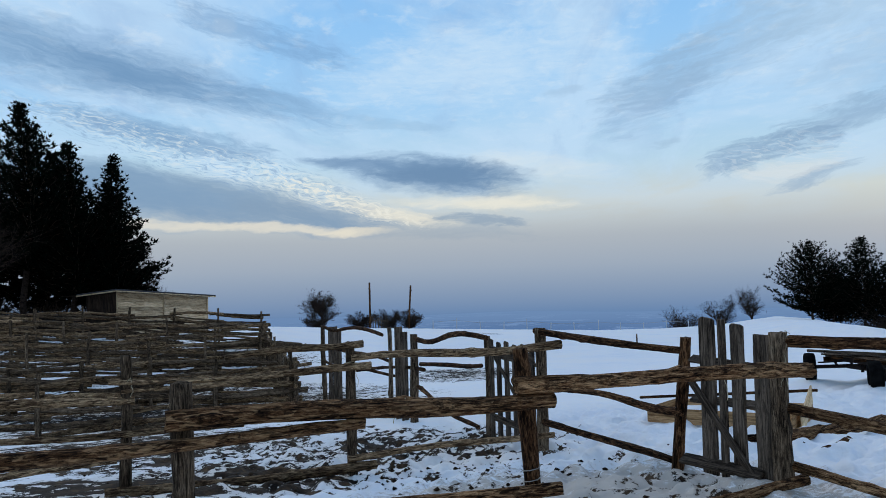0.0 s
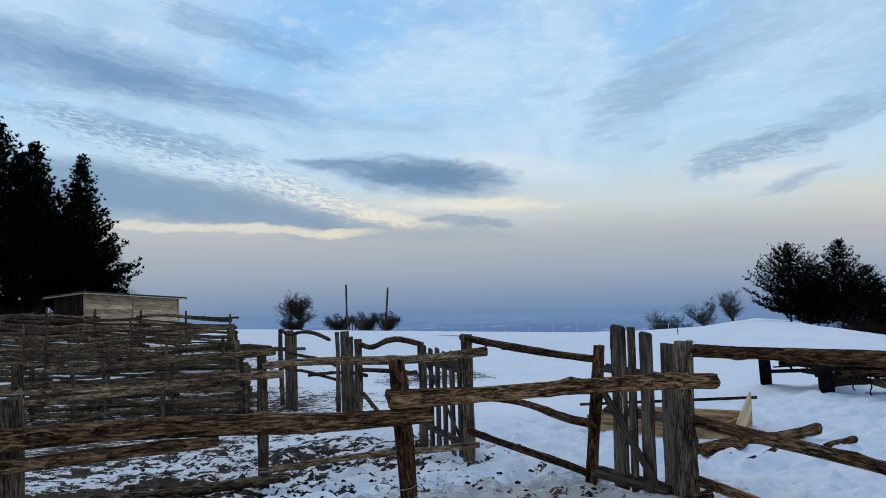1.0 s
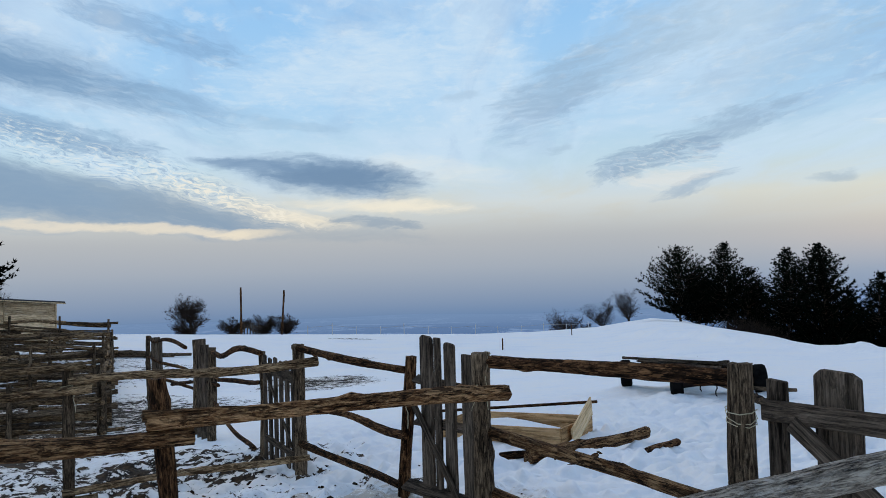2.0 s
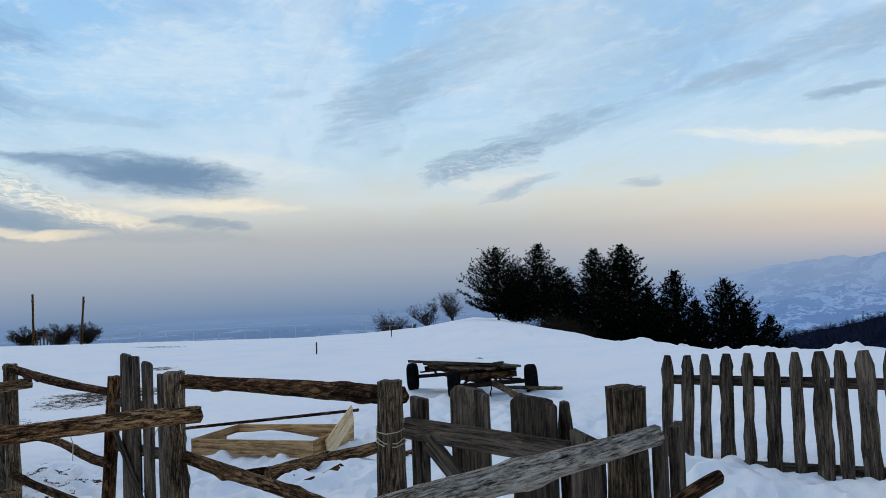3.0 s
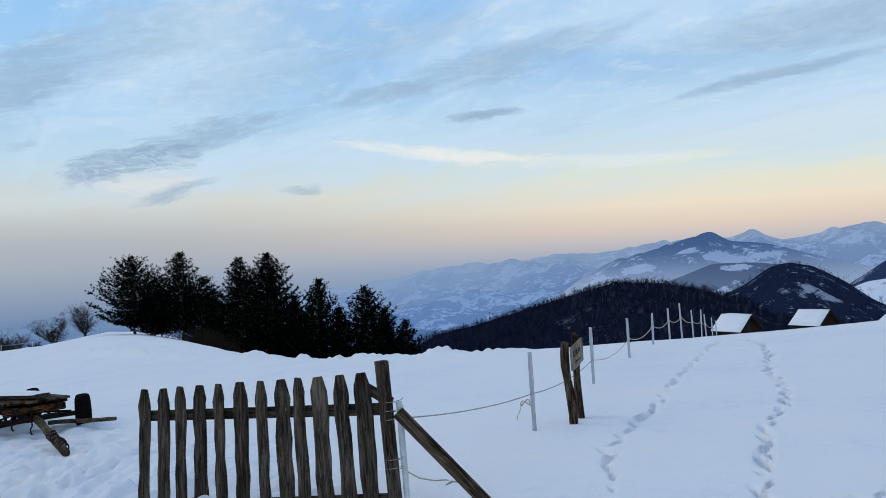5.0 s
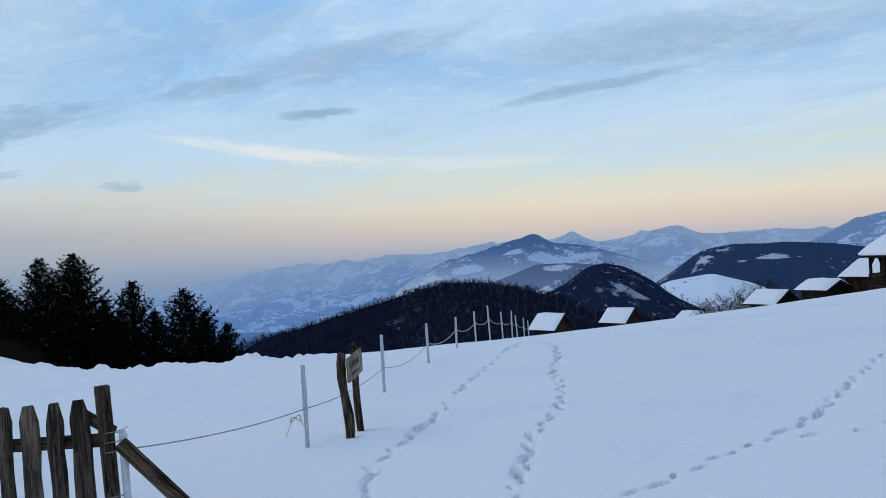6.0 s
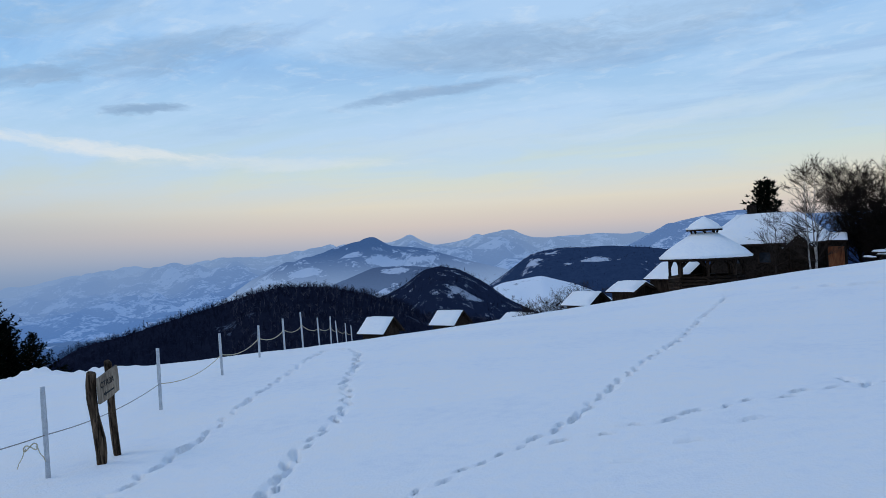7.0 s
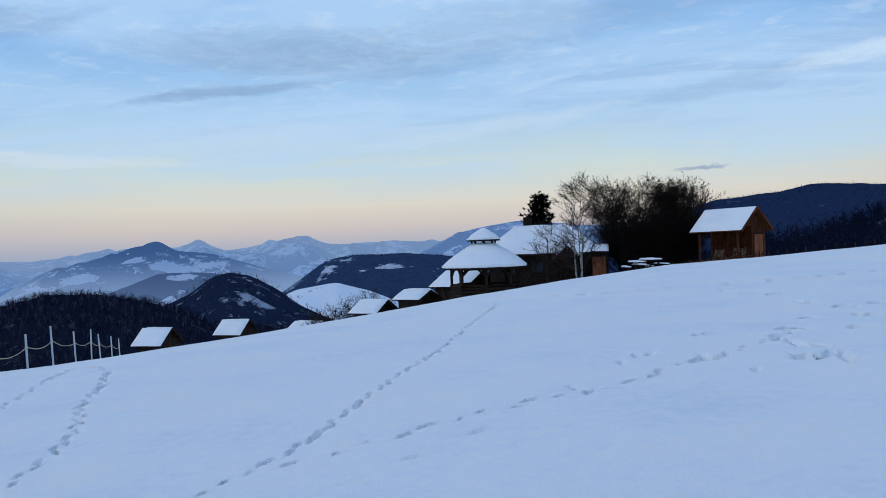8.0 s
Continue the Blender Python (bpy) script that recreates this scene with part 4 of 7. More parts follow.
# ---- the picket gate by the path ----
def picket_gate():
    a, b = Vector((5.97, 8.5, 0)), Vector((7.12, 6.24, 0))
    g = thing("picket_gate", (6.5, 7.4, gz(6.5, 7.4)), "open gate of pointed grey pickets sagging on a squared post", "gate")
    turn = Matrix.Rotation(math.atan2((b - a).y, (b - a).x), 4, "Z")
    for i in range(12):
        s = (-0.006, 0.092, 0.178, 0.276, 0.368, 0.469, 0.565, 0.658, 0.733, 0.818, 0.911, 0.998)[i]
        p = a.lerp(b, s)
        top, bot = 0.645 + 0.195 * s + 0.004 * math.sin(i * 4.1), -0.5 + 0.1 * s
        w = 0.098 + 0.014 * math.sin(i * 2.9) + 0.012 * (i > 8)
        part("picket", board_mesh(plank_outline(w * 1.35, top - bot, "point", 120 + i, 7, 0.012), 0.028), GREY_PLANK, g, "", Matrix.Translation((p.x, p.y, bot)) @ turn @ Matrix.Rotation(0.052 - 0.104 * s, 4, "Y"))
    off = Vector((0.03, 0.016, 0))
    beam("ledger", Vector((5.95, 8.55, 0.37)) + off, Vector((7.16, 6.17, 0.53)) + off, 0.03, 0.1, GREY_PLANK, g, 0.0)
    beam("ledger", Vector((5.95, 8.55, -0.52)) + off, Vector((7.18, 6.13, -0.22)) + off, 0.03, 0.1, GREY_PLANK, g, 0.0)
    beam("brace", Vector((7.05, 6.4, 0.75)) + off * 2.2, Vector((7.2, 6.08, 0.58)) + off * 2.2, 0.03, 0.09, GREY_PLANK, g, 0.0)
    p = thing("gate_post", (7.2, 6.1, gz(7.2, 6.1)), "squared grey gate post with a slanting plank prop and white pipe", "post")
    beam("post", (7.24, 6.05, gz(7.2, 6.1) - 0.3), (7.18, 6.12, 0.94), 0.1, 0.1, GREY_PLANK, p, 0.5)
    beam("prop", (7.24, 6.0, 0.52), (7.76, 5.42, -0.3), 0.1, 0.06, SPLIT_WOOD, p, 0.6)
    log("pipe", (7.3, 5.98, gz(7.3, 5.98) - 0.2), (7.27, 6.02, 0.6), 0.026, 0.026, WHITE_PIPE, p, 131, 0.0, "white painted metal pipe", 12, 0.0)
    for z, n in ((0.42, 3), (0.02, 2)):
        ring = [(7.24 + 0.085 * math.cos(t * 0.7), 6.06 + 0.085 * math.sin(t * 0.7), z + 0.008 * t) for t in range(9 * n)]
        part("wire_tie", rope_mesh(ring, 0.003), WIRE, p, "thin wire wound round post and pipe")


picket_gate()


# ---- rope fence of steel stakes ----
STAKES = [(10.33, 7.5, -0.3, 0.6, 0.03), (13.45, 9.2, -0.43, 0.58, 0.02), (16.57, 10.87, -0.48, 0.445, 0.04), (19.47, 12.4, -0.55, 0.3, 0.0), (22.3, 13.9, -0.63, 0.2, 0.05), (25.1, 15.4, -0.87, 0.15, 0.09), (28.3, 17.1, -1.2, -0.32, 0.09), (31.1, 18.58, -1.5, -0.53, 0.0), (33.2, 19.7, -1.7, -0.9, 0.14), (36.2, 21.3, -2.0, -1.31, 0.06), (38.8, 22.7, -2.3, -1.69, 0.1)]


def rope_fence():
    tops = []
    for i, (x, y, b, t, lean) in enumerate(STAKES):
        b = min(b, gz(x, y))
        s = thing("fence_stake", (x, y, b), "thin galvanised steel stake standing in the snow", "stake", "stakes of the rope fence")
        log("rod", (x, y, b - 0.2), (x - lean, y, t), 0.026, 0.026, STEEL, s, 0, 0.0, "", 10, 0.0)
        tops.append(Vector((x - lean * 0.3, y, b + (t - b) * (0.47 if i < 2 else 0.55 if i < 3 else 0.64))))
    tops.insert(0, Vector((7.28, 6.02, 0.46)))
    rope = thing("fence_rope", tuple(tops[1]), "pale slack rope strung between the steel stakes", "rope")
    for i, (p, q) in enumerate(zip(tops, tops[1:])):
        sag = 0.05 if i == 0 else 0.13 if i > 1 else 0.08
        line = [p.lerp(q, s / 14) - Vector((0, 0, sag * 4 * (s / 14) * (1 - s / 14))) for s in range(15)]
        part("rope_span", rope_mesh(line, 0.006 if i < 2 else 0.007 if i < 3 else 0.01), WIRE if i < 2 else ROPE, rope)
    end = [(7.3, 5.98, 0.02), (7.36, 5.9, -0.03), (7.44, 5.8, -0.05), (7.5, 5.72, -0.04), (7.53, 5.68, -0.06), (7.49, 5.72, -0.08), (7.52, 5.69, -0.05), (7.58, 5.62, -0.06)]
    part("loose_end", rope_mesh(end, 0.006), ROPE, rope, "frayed rope end tied to the slanting prop")
    k = tops[1]
    for sx in (-0.35, -0.24):
        tail = [(k.x + sx + 0.02 * i * (1 if sx > -0.3 else -1), k.y - 0.17, k.z - 0.05 - 0.035 * i + 0.01 * math.sin(i * 2)) for i in range(6)]
        part("tail", rope_mesh(tail, 0.005), ROPE, rope, "frayed end of the knot")
    loop = [(k.x - 0.3 + 0.075 * math.sin(a), k.y - 0.17 + 0.02 * math.cos(a), k.z - 0.05 + 0.03 * math.sin(2 * a)) for a in np.linspace(0, 9, 34)]
    part("knot", rope_mesh(loop, 0.007), ROPE, rope, "loose knot of frayed rope")


rope_fence()


# ---- trail sign ----
def trail_sign():
    s = thing("trail_sign", (11.1, 7.5, gz(11.1, 7.5)), "small wooden trail sign on two crooked split posts in snow", "sign")
    for i, (x, y, xt, yt, t) in enumerate([(10.88, 7.38, 10.8, 7.36, 0.7), (11.28, 7.56, 11.13, 7.52, 0.78)]):
        b = gz(x, y) - 0.2
        ln = t - b
        fs = [0, 0.12, 0.25, 0.38, 0.5, 0.62, 0.75, 0.88, 1.0]
        cx = [0.03 * math.sin(6.0 * f + 2.2 * i) - 0.03 * math.sin(2.2 * i) * (1 - f) for f in fs]
        wd = [0.052, 0.048, 0.056, 0.061, 0.052, 0.045, 0.053, 0.052, 0.046]
        o = [(c - w, ln * f) for c, w, f in zip(cx, wd, fs)] + [(c + w, ln * f - 0.02 * (f == 1)) for c, w, f in zip(cx, wd, fs)][::-1]
        part("post", board_mesh(o, 0.07, 0.016), SPLIT_WOOD, s, "", along((x, y, b), (xt, yt, t), 0.2 - 0.9 * i))
    face = Matrix.Translation((11.02, 7.38, 0.52)) @ Matrix.Rotation(radians(25), 4, "Z") @ Matrix.Rotation(radians(-8), 4, "Y")
    o = [(-0.25, -0.16), (0.0, -0.165), (0.23, -0.15), (0.25, 0.0), (0.24, 0.15), (0.0, 0.14), (-0.24, 0.13)]
    board = part("board", board_mesh(o, 0.03, 0.006), PALE_GREY, s, "grey board with black lettering", face)
    cu = bpy.data.curves.new("lettering", "FONT")
    cu.body, cu.size, cu.extrude, cu.align_x, cu.align_y = "\u0421\u0422\u0410\u0417\u0410", 0.095, 0.002, "CENTER", "CENTER"
    tmp = new("lettering_source", cu)
    me = bpy.data.meshes.new_from_object(tmp.evaluated_get(bpy.context.evaluated_depsgraph_get()))
    bpy.data.objects.remove(tmp)
    me.materials.clear()
    part("lettering", me, INK, board, "", face @ Matrix.Translation((-0.05, -0.018, 0.03)) @ Matrix.Rotation(radians(90), 4, "X"))
    arrow = [(-0.12, -0.008), (0.08, -0.008), (0.08, -0.03), (0.14, 0), (0.08, 0.03), (0.08, 0.008), (-0.12, 0.008)]
    part("arrow", board_mesh([(-x, z) for x, z in arrow][::-1], 0.004, 0), INK, board, "", face @ Matrix.Translation((-0.02, -0.018, -0.08)))


PALE_GREY = wood("pale_grey_board", (0.12, 0.095, 0.07), (0.27, 0.215, 0.16), (0.38, 0.31, 0.23), 10.0, 0.8, 0.3, 0.04, 0.3)
trail_sign()


# ---- farm wagon ----
def wheel(parent, c, axis_dir):
    m = along(c, Vector(c) + Vector(axis_dir)) @ Matrix.Translation((0, 0, -0.1))
    prof = [(0.2, -0.01), (0.26, -0.03), (0.315, -0.01), (0.335, 0.03), (0.34, 0.1), (0.335, 0.17), (0.315, 0.21), (0.26, 0.23), (0.2, 0.21)]
    w = part("wheel", lathe(prof, 28, True), None, parent, "", m)
    w.data.materials.append(RUBBER)
    part("rim", lathe([(0.0, 0.06), (0.05, 0.03), (0.06, 0.06), (0.12, 0.08), (0.17, 0.06), (0.2, 0.02), (0.205, 0.1), (0.2, 0.18), (0.12, 0.14), (0.0, 0.14)], 22, False), RUST, w, "rusty steel rim", m)
    return w


def lathe(profile, n, closed):
    verts, faces, k = [], [], len(profile)
    for i in range(n):
        a = 2 * math.pi * i / n
        verts += [(r * math.cos(a), r * math.sin(a), z) for r, z in profile]
    for i in range(n):
        for j in range(k if closed else k - 1):
            a, b = i * k + j, i * k + (j + 1) % k
            c, d = ((i + 1) % n) * k + (j + 1) % k, ((i + 1) % n) * k + j
            faces.append((a, d, c, b))
    return mesh_from("lathe", verts, faces, True)


def snow_strip(p, q, e, thick):
    """A low pad of snow along p to q, half width e."""
    v, f = [], []
    for i in range(15):
        c = p.lerp(q, i / 14)
        h = thick * (0.6 + 0.5 * noise.noise(c * 3.1)) * min(1, 3 * min(i, 14 - i) / 14 + 0.15)
        for s, g in ((-1, 0.0), (-0.8, 0.8), (0, 1.0), (0.8, 0.8), (1, 0.0)):
            v.append(c + e * s * (1 + 0.15 * noise.noise(c * 5)) + Vector((0, 0, h * g)))
    for i in range(14):
        for j in range(4):
            a = i * 5 + j
            f.append((a, a + 1, a + 6, a + 5))
    return mesh_from("snow", v, f, True)


def wagon():
    F, L, R = Vector((5.85, 16.92, -0.81)), Vector((5.55, 19.7, -0.93)), Vector((7.41, 16.45, -0.73))
    B = L + R - F
    w = thing("farm_wagon", (6.4, 18.2, gz(6.4, 18.2)), "rusty flat farm wagon with rubber tyres and snow on its boards", "wagon")
    ax = (R - F).normalized()
    for c in (F, L, R, B):
        wheel(w, c, ax)
    up = Vector((0, 0, 1))
    front, rear = (F + R) / 2, (L + B) / 2
    for p, q in ((F, R), (L, B)):
        beam("axle", p + ax * 0.08, q - ax * 0.08, 0.08, 0.08, RUST, w)
        beam("bolster", p + ax * 0.3 + up * 0.17, q - ax * 0.3 + up * 0.17, 0.1, 0.12, DARK_LOG, w)
        for s in (0.3, 0.5, 0.7):
            m = p.lerp(q, s)
            beam("spring", m + ax * 0.1 + up * 0.02, m + up * 0.2, 0.05, 0.05, RUST, w)
    beam("reach", front, rear, 0.09, 0.1, RUST, w)
    for s in (-0.35, 0.35):
        beam("chassis_rail", front + ax * s + up * 0.2 - (rear - front) * 0.1, rear + ax * s + up * 0.2 + (rear - front) * 0.08, 0.06, 0.1, RUST, w)
        beam("stay", front + ax * s * 1.7 + up * 0.05, front + (rear - front) * 0.35 + up * 0.05, 0.035, 0.035, RUST, w)
        beam("strut", rear + ax * s * 1.8 + up * 0.1, rear - (rear - front) * 0.3 + up * 0.2, 0.035, 0.035, RUST, w)
    n = (rear - front).normalized()

    def deck_board(p, q, width, thick, mt, label=""):
        z = (q - p).normalized()
        xx = (ax - z * ax.dot(z)).normalized()
        m = Matrix((xx, z.cross(xx), z)).transposed().to_4x4()
        m.translation = (p + q) / 2
        return part("deck_board", box_bm(width, thick, (q - p).length, 0.006), mt, w, label, m)

    for i, s in enumerate((-0.45, -0.27, -0.09, 0.09, 0.27, 0.45)):
        lift = up * (0.32 + 0.012 * (i % 2))
        deck_board(front + ax * s + lift - n * (0.02 + 0.1 * (i % 3)), rear + ax * s + lift - up * 0.03 + n * (0.1 + 0.1 * (i % 2)), 0.165, 0.04, GREY_PLANK if i % 3 else SPLIT_WOOD)
    for s in (0.12, 0.45, 0.8):
        m = front.lerp(rear, s) + up * 0.25
        beam("cross_bearer", m - ax * 0.6, m + ax * 0.66, 0.09, 0.08, DARK_LOG, w)
    # a long plank across the deck, with snow on it
    p, q = L + up * 0.42 - ax * 0.08 - n * 0.3, front + up * 0.4 + ax * 0.15
    plank = deck_board(p, q, 0.3, 0.06, GREY_PLANK, "loose grey plank with snow on it")
    d = (q - p).normalized()
    e = Vector((0, 0, 1)).cross(d).normalized() * 0.165
    lift = up * 0.034
    part("snow", snow_strip(p + d * 0.12 + lift, q - d * 0.02 + lift, e * 1.15, 0.12), SNOW, w, "thin layer of snow")
    for i, (s, t2, r) in enumerate(((0.15, 0.1, 0.05), (0.3, -0.25, 0.04), (0.5, 0.2, 0.06), (0.7, -0.1, 0.05), (0.2, 0.4, 0.035), (0.05, -0.3, 0.045))):
        c = front.lerp(rear, s) + ax * t2
        beam("bracket", c - up * 0.08, c + up * 0.23, r, r * 1.4, RUST, w, i * 0.4)
    for s in (-0.5, 0.1, 0.5):
        c = front + ax * s + up * 0.1
        beam("brace", c - n * 0.12 + up * 0.25, c + n * 0.6 - up * 0.08, 0.03, 0.04, RUST, w)
    part("spare_axle", log_mesh(1.3, 0.05, 0.045, 147, 0.01, 8), RUST, w, "", along(front + ax * -0.6 - up * 0.08 + n * 0.25, front + ax * 0.7 - up * 0.02 + n * 0.45))
    for k, (s, g) in enumerate(((-0.12, 0.3), (-0.42, 0.22))):
        c = front + ax * s - n * 0.2
        part("chain", rope_mesh([c + up * (0.2 - g * i / 5) + ax * 0.02 * math.sin(i * 1.7) for i in range(9)], 0.014), RUST, w, "hanging rusty chain")
    tip = Vector((6.32, 13.0, -0.72))
    log("drawbar", front - n * 0.1, tip, 0.065, 0.06, GREY_LOG, w, 141, 0.006, "round wooden drawbar with cord wound round it")
    d = (tip - front).normalized()
    u = d.cross(up).normalized()
    v = d.cross(u)
    coil = [front.lerp(tip, 0.55 + 0.38 * i / 90 + 0.012 * math.sin(i * 0.31)) + (0.07 + 0.012 * math.sin(i * 1.3)) * (math.cos(i * 0.7) * u + math.sin(i * 0.7) * v) for i in range(91)]
    part("cord", rope_mesh(coil, 0.012), RUST, w, "rusty chain and cord wound on the drawbar")
    log("side_pole", front - n * 0.1 + ax * 0.2 - up * 0.1, R + ax * 0.25 - n * 0.8 - up * 0.12, 0.04, 0.035, GREY_LOG, w, 142, 0.01, "loose pole leaning out beside the wheel")


wagon()


# ---- trough and loose timber ----
TROUGH_PLANK = wood("old_trough_plank", (0.12, 0.06, 0.024), (0.4, 0.235, 0.11), (0.54, 0.345, 0.18), 8.0, 0.8, 0.4, 0.04, 0.35)


def trough():
    t = thing("wooden_trough", (2.1, 12.2, gz(2.1, 12.2)), "broken wooden feed trough of pale boards sunk in snow", "trough")
    a, b, c = Vector((0.75, 13.6, -1.05)), Vector((2.45, 11.75, -0.86)), Vector((3.15, 12.9, -0.9))
    d = a + c - b
    up = Vector((0, 0, 0.3))
    for p, q in ((a, b), (b, c), (d, c), (a, d)):
        beam("side_board", p + up * 0.4, q + up * 0.4, 0.035, 0.24, TROUGH_PLANK, t, spin_for(p, q))
    beam("top_rail", a + up * 1.25 + Vector((-0.1, 0.2, 0)), c + up * 1.5 + Vector((0.1, 0, 0)), 0.06, 0.04, DARK_LOG, t)
    beam("end_board", b + up * 0.2 + Vector((0.2, 0.15, 0)), c + up * 1.3, 0.03, 0.3, PALE_PLANK, t, spin_for(b, c))
    bm = bmesh.new()
    bmesh.ops.create_icosphere(bm, subdivisions=3, radius=1)
    for v in bm.verts:
        v.co *= 1 + 0.2 * noise.noise(v.co * 2.5)
    part("snow", bm, SNOW, t, "heap of snow in the trough", Matrix.Translation(b.lerp(d, 0.48)) @ Matrix.Rotation(-0.82, 4, "Z") @ Matrix.Diagonal((1.12, 0.58, 0.2, 1)))


def spin_for(p, q):
    """Turn about the run of a board that stands it on its edge."""
    z = (Vector(q) - Vector(p)).normalized()
    base = along(p, q).to_3x3()
    want = Vector((0, 0, 1)) - z * z.z
    return math.atan2(want.dot(base @ Vector((1, 0, 0))), want.dot(base @ Vector((0, 1, 0)))) * -1


trough()
for nm, p, q, r0, r1, mt, sd, lb in [("loose_log", (1.8, 10.5, -0.72), (3.6, 11.55, -0.7), 0.09, 0.075, BARK_LOG, 151, "thick bark-covered log lying in the snow"),
                                     ("loose_log", (1.5, 10.9, -0.78), (2.6, 11.2, -0.72), 0.05, 0.04, DARK_LOG, 152, "dark thin log lying beside the trough"),
                                     ("stick", (3.2, 10.5, -0.71), (3.9, 11.05, -0.69), 0.03, 0.045, DARK_LOG, 153, "short dark stick lying on the snow"),
                                     ("stick", (2.2, 9.9, -0.7), (2.66, 10.3, -0.68), 0.04, 0.05, DARK_LOG, 154, "knobbly dark branch piece on the snow")]:
    o = log(nm, p, q, r0, r1, mt, None, sd, 0.02)
    tagged(o, lb, "log" if nm == "loose_log" else "stick", "loose timber")


# ---- twine and clods ----
def twine(x, y, z, drop, seed):
    """A loose end of baling twine caught on a rail."""
    rng = random.Random(seed)
    a = rng.uniform(0, 6.28)
    pts = [(x + 0.05 * math.cos(a), y + 0.05 * math.sin(a), z - 0.02), (x, y, z + 0.012)]
    px, py = x, y
    for i in range(7):
        px, py = px + rng.gauss(0, 0.012), py + rng.gauss(0, 0.012)
        pts.append((px, py, z - drop * (i + 1) / 7))
    tagged(part("twine", rope_mesh(pts, 0.0035), ROPE, None), "loose end of pale twine hanging from a rail", "twine", "bits of twine")


for i, (x, y, z, d) in enumerate([(0.35, 6.98, 0.66, 0.28), (0.95, 7.27, 0.65, 0.2), (-2.2, 5.8, 0.6, 0.18), (-3.4, 5.24, 0.63, 0.12), (1.06, 7.58, 0.9, 0.5), (2.4, 5.52, 0.95, 0.45), (-3.4, 9.68, 0.45, 0.3), (-5.7, 8.52, 0.43, 0.2), (-1.05, 11.0, 0.72, 0.35), (6.75, 7.0, 0.52, 0.4)]):
    twine(x, y, z, d, 600 + i)


def clods(count, seed):
    """Frozen dung and earth crumbs on the trodden snow."""
    rng = random.Random(seed)
    v, f = [], []
    spots = [(-3.6, 11.6, 2.2), (-5.2, 9.4, 2.0), (-2.4, 9.8, 1.6), (-3.8, 10.6, 2.0), (-1.0, 8.6, 1.6)]
    for _ in range(count):
        cx, cy, sp = rng.choice(spots)
        x, y = cx + rng.gauss(0, sp * 0.6), cy + rng.gauss(0, sp * 0.6)
        r = rng.choice((0.012, 0.016, 0.02, 0.032)) * rng.uniform(0.8, 1.3)
        c = Vector((x, y, float(ground_z(np.array([x]), np.array([y]), True)[0]) + 0.2 * r))
        k = len(v)
        ring = [c + Vector((math.cos(a) * r * rng.uniform(0.7, 1.3), math.sin(a) * r * rng.uniform(0.7, 1.3), rng.uniform(-0.2, 0.3) * r)) for a in (0, 1.05, 2.1, 3.14, 4.2, 5.25)]
        v.extend(ring + [c + Vector((rng.gauss(0, 0.3) * r, rng.gauss(0, 0.3) * r, r * 0.7)), c - Vector((0, 0, r * 0.6))])
        for i in range(6):
            f.append((k + i, k + (i + 1) % 6, k + 6))
            f.append((k + (i + 1) % 6, k + i, k + 7))
    tagged(new("dung_clods", mesh_from("dung_clods", v, f, False, CLOD)), "dark frozen dung crumbs scattered on the trodden snow", "dung", kind="stuff")


CLOD = plain("frozen_dung", (0.006, 0.004, 0.003), (0.04, 0.025, 0.014), 20, 0.95)
clods(420, 77)


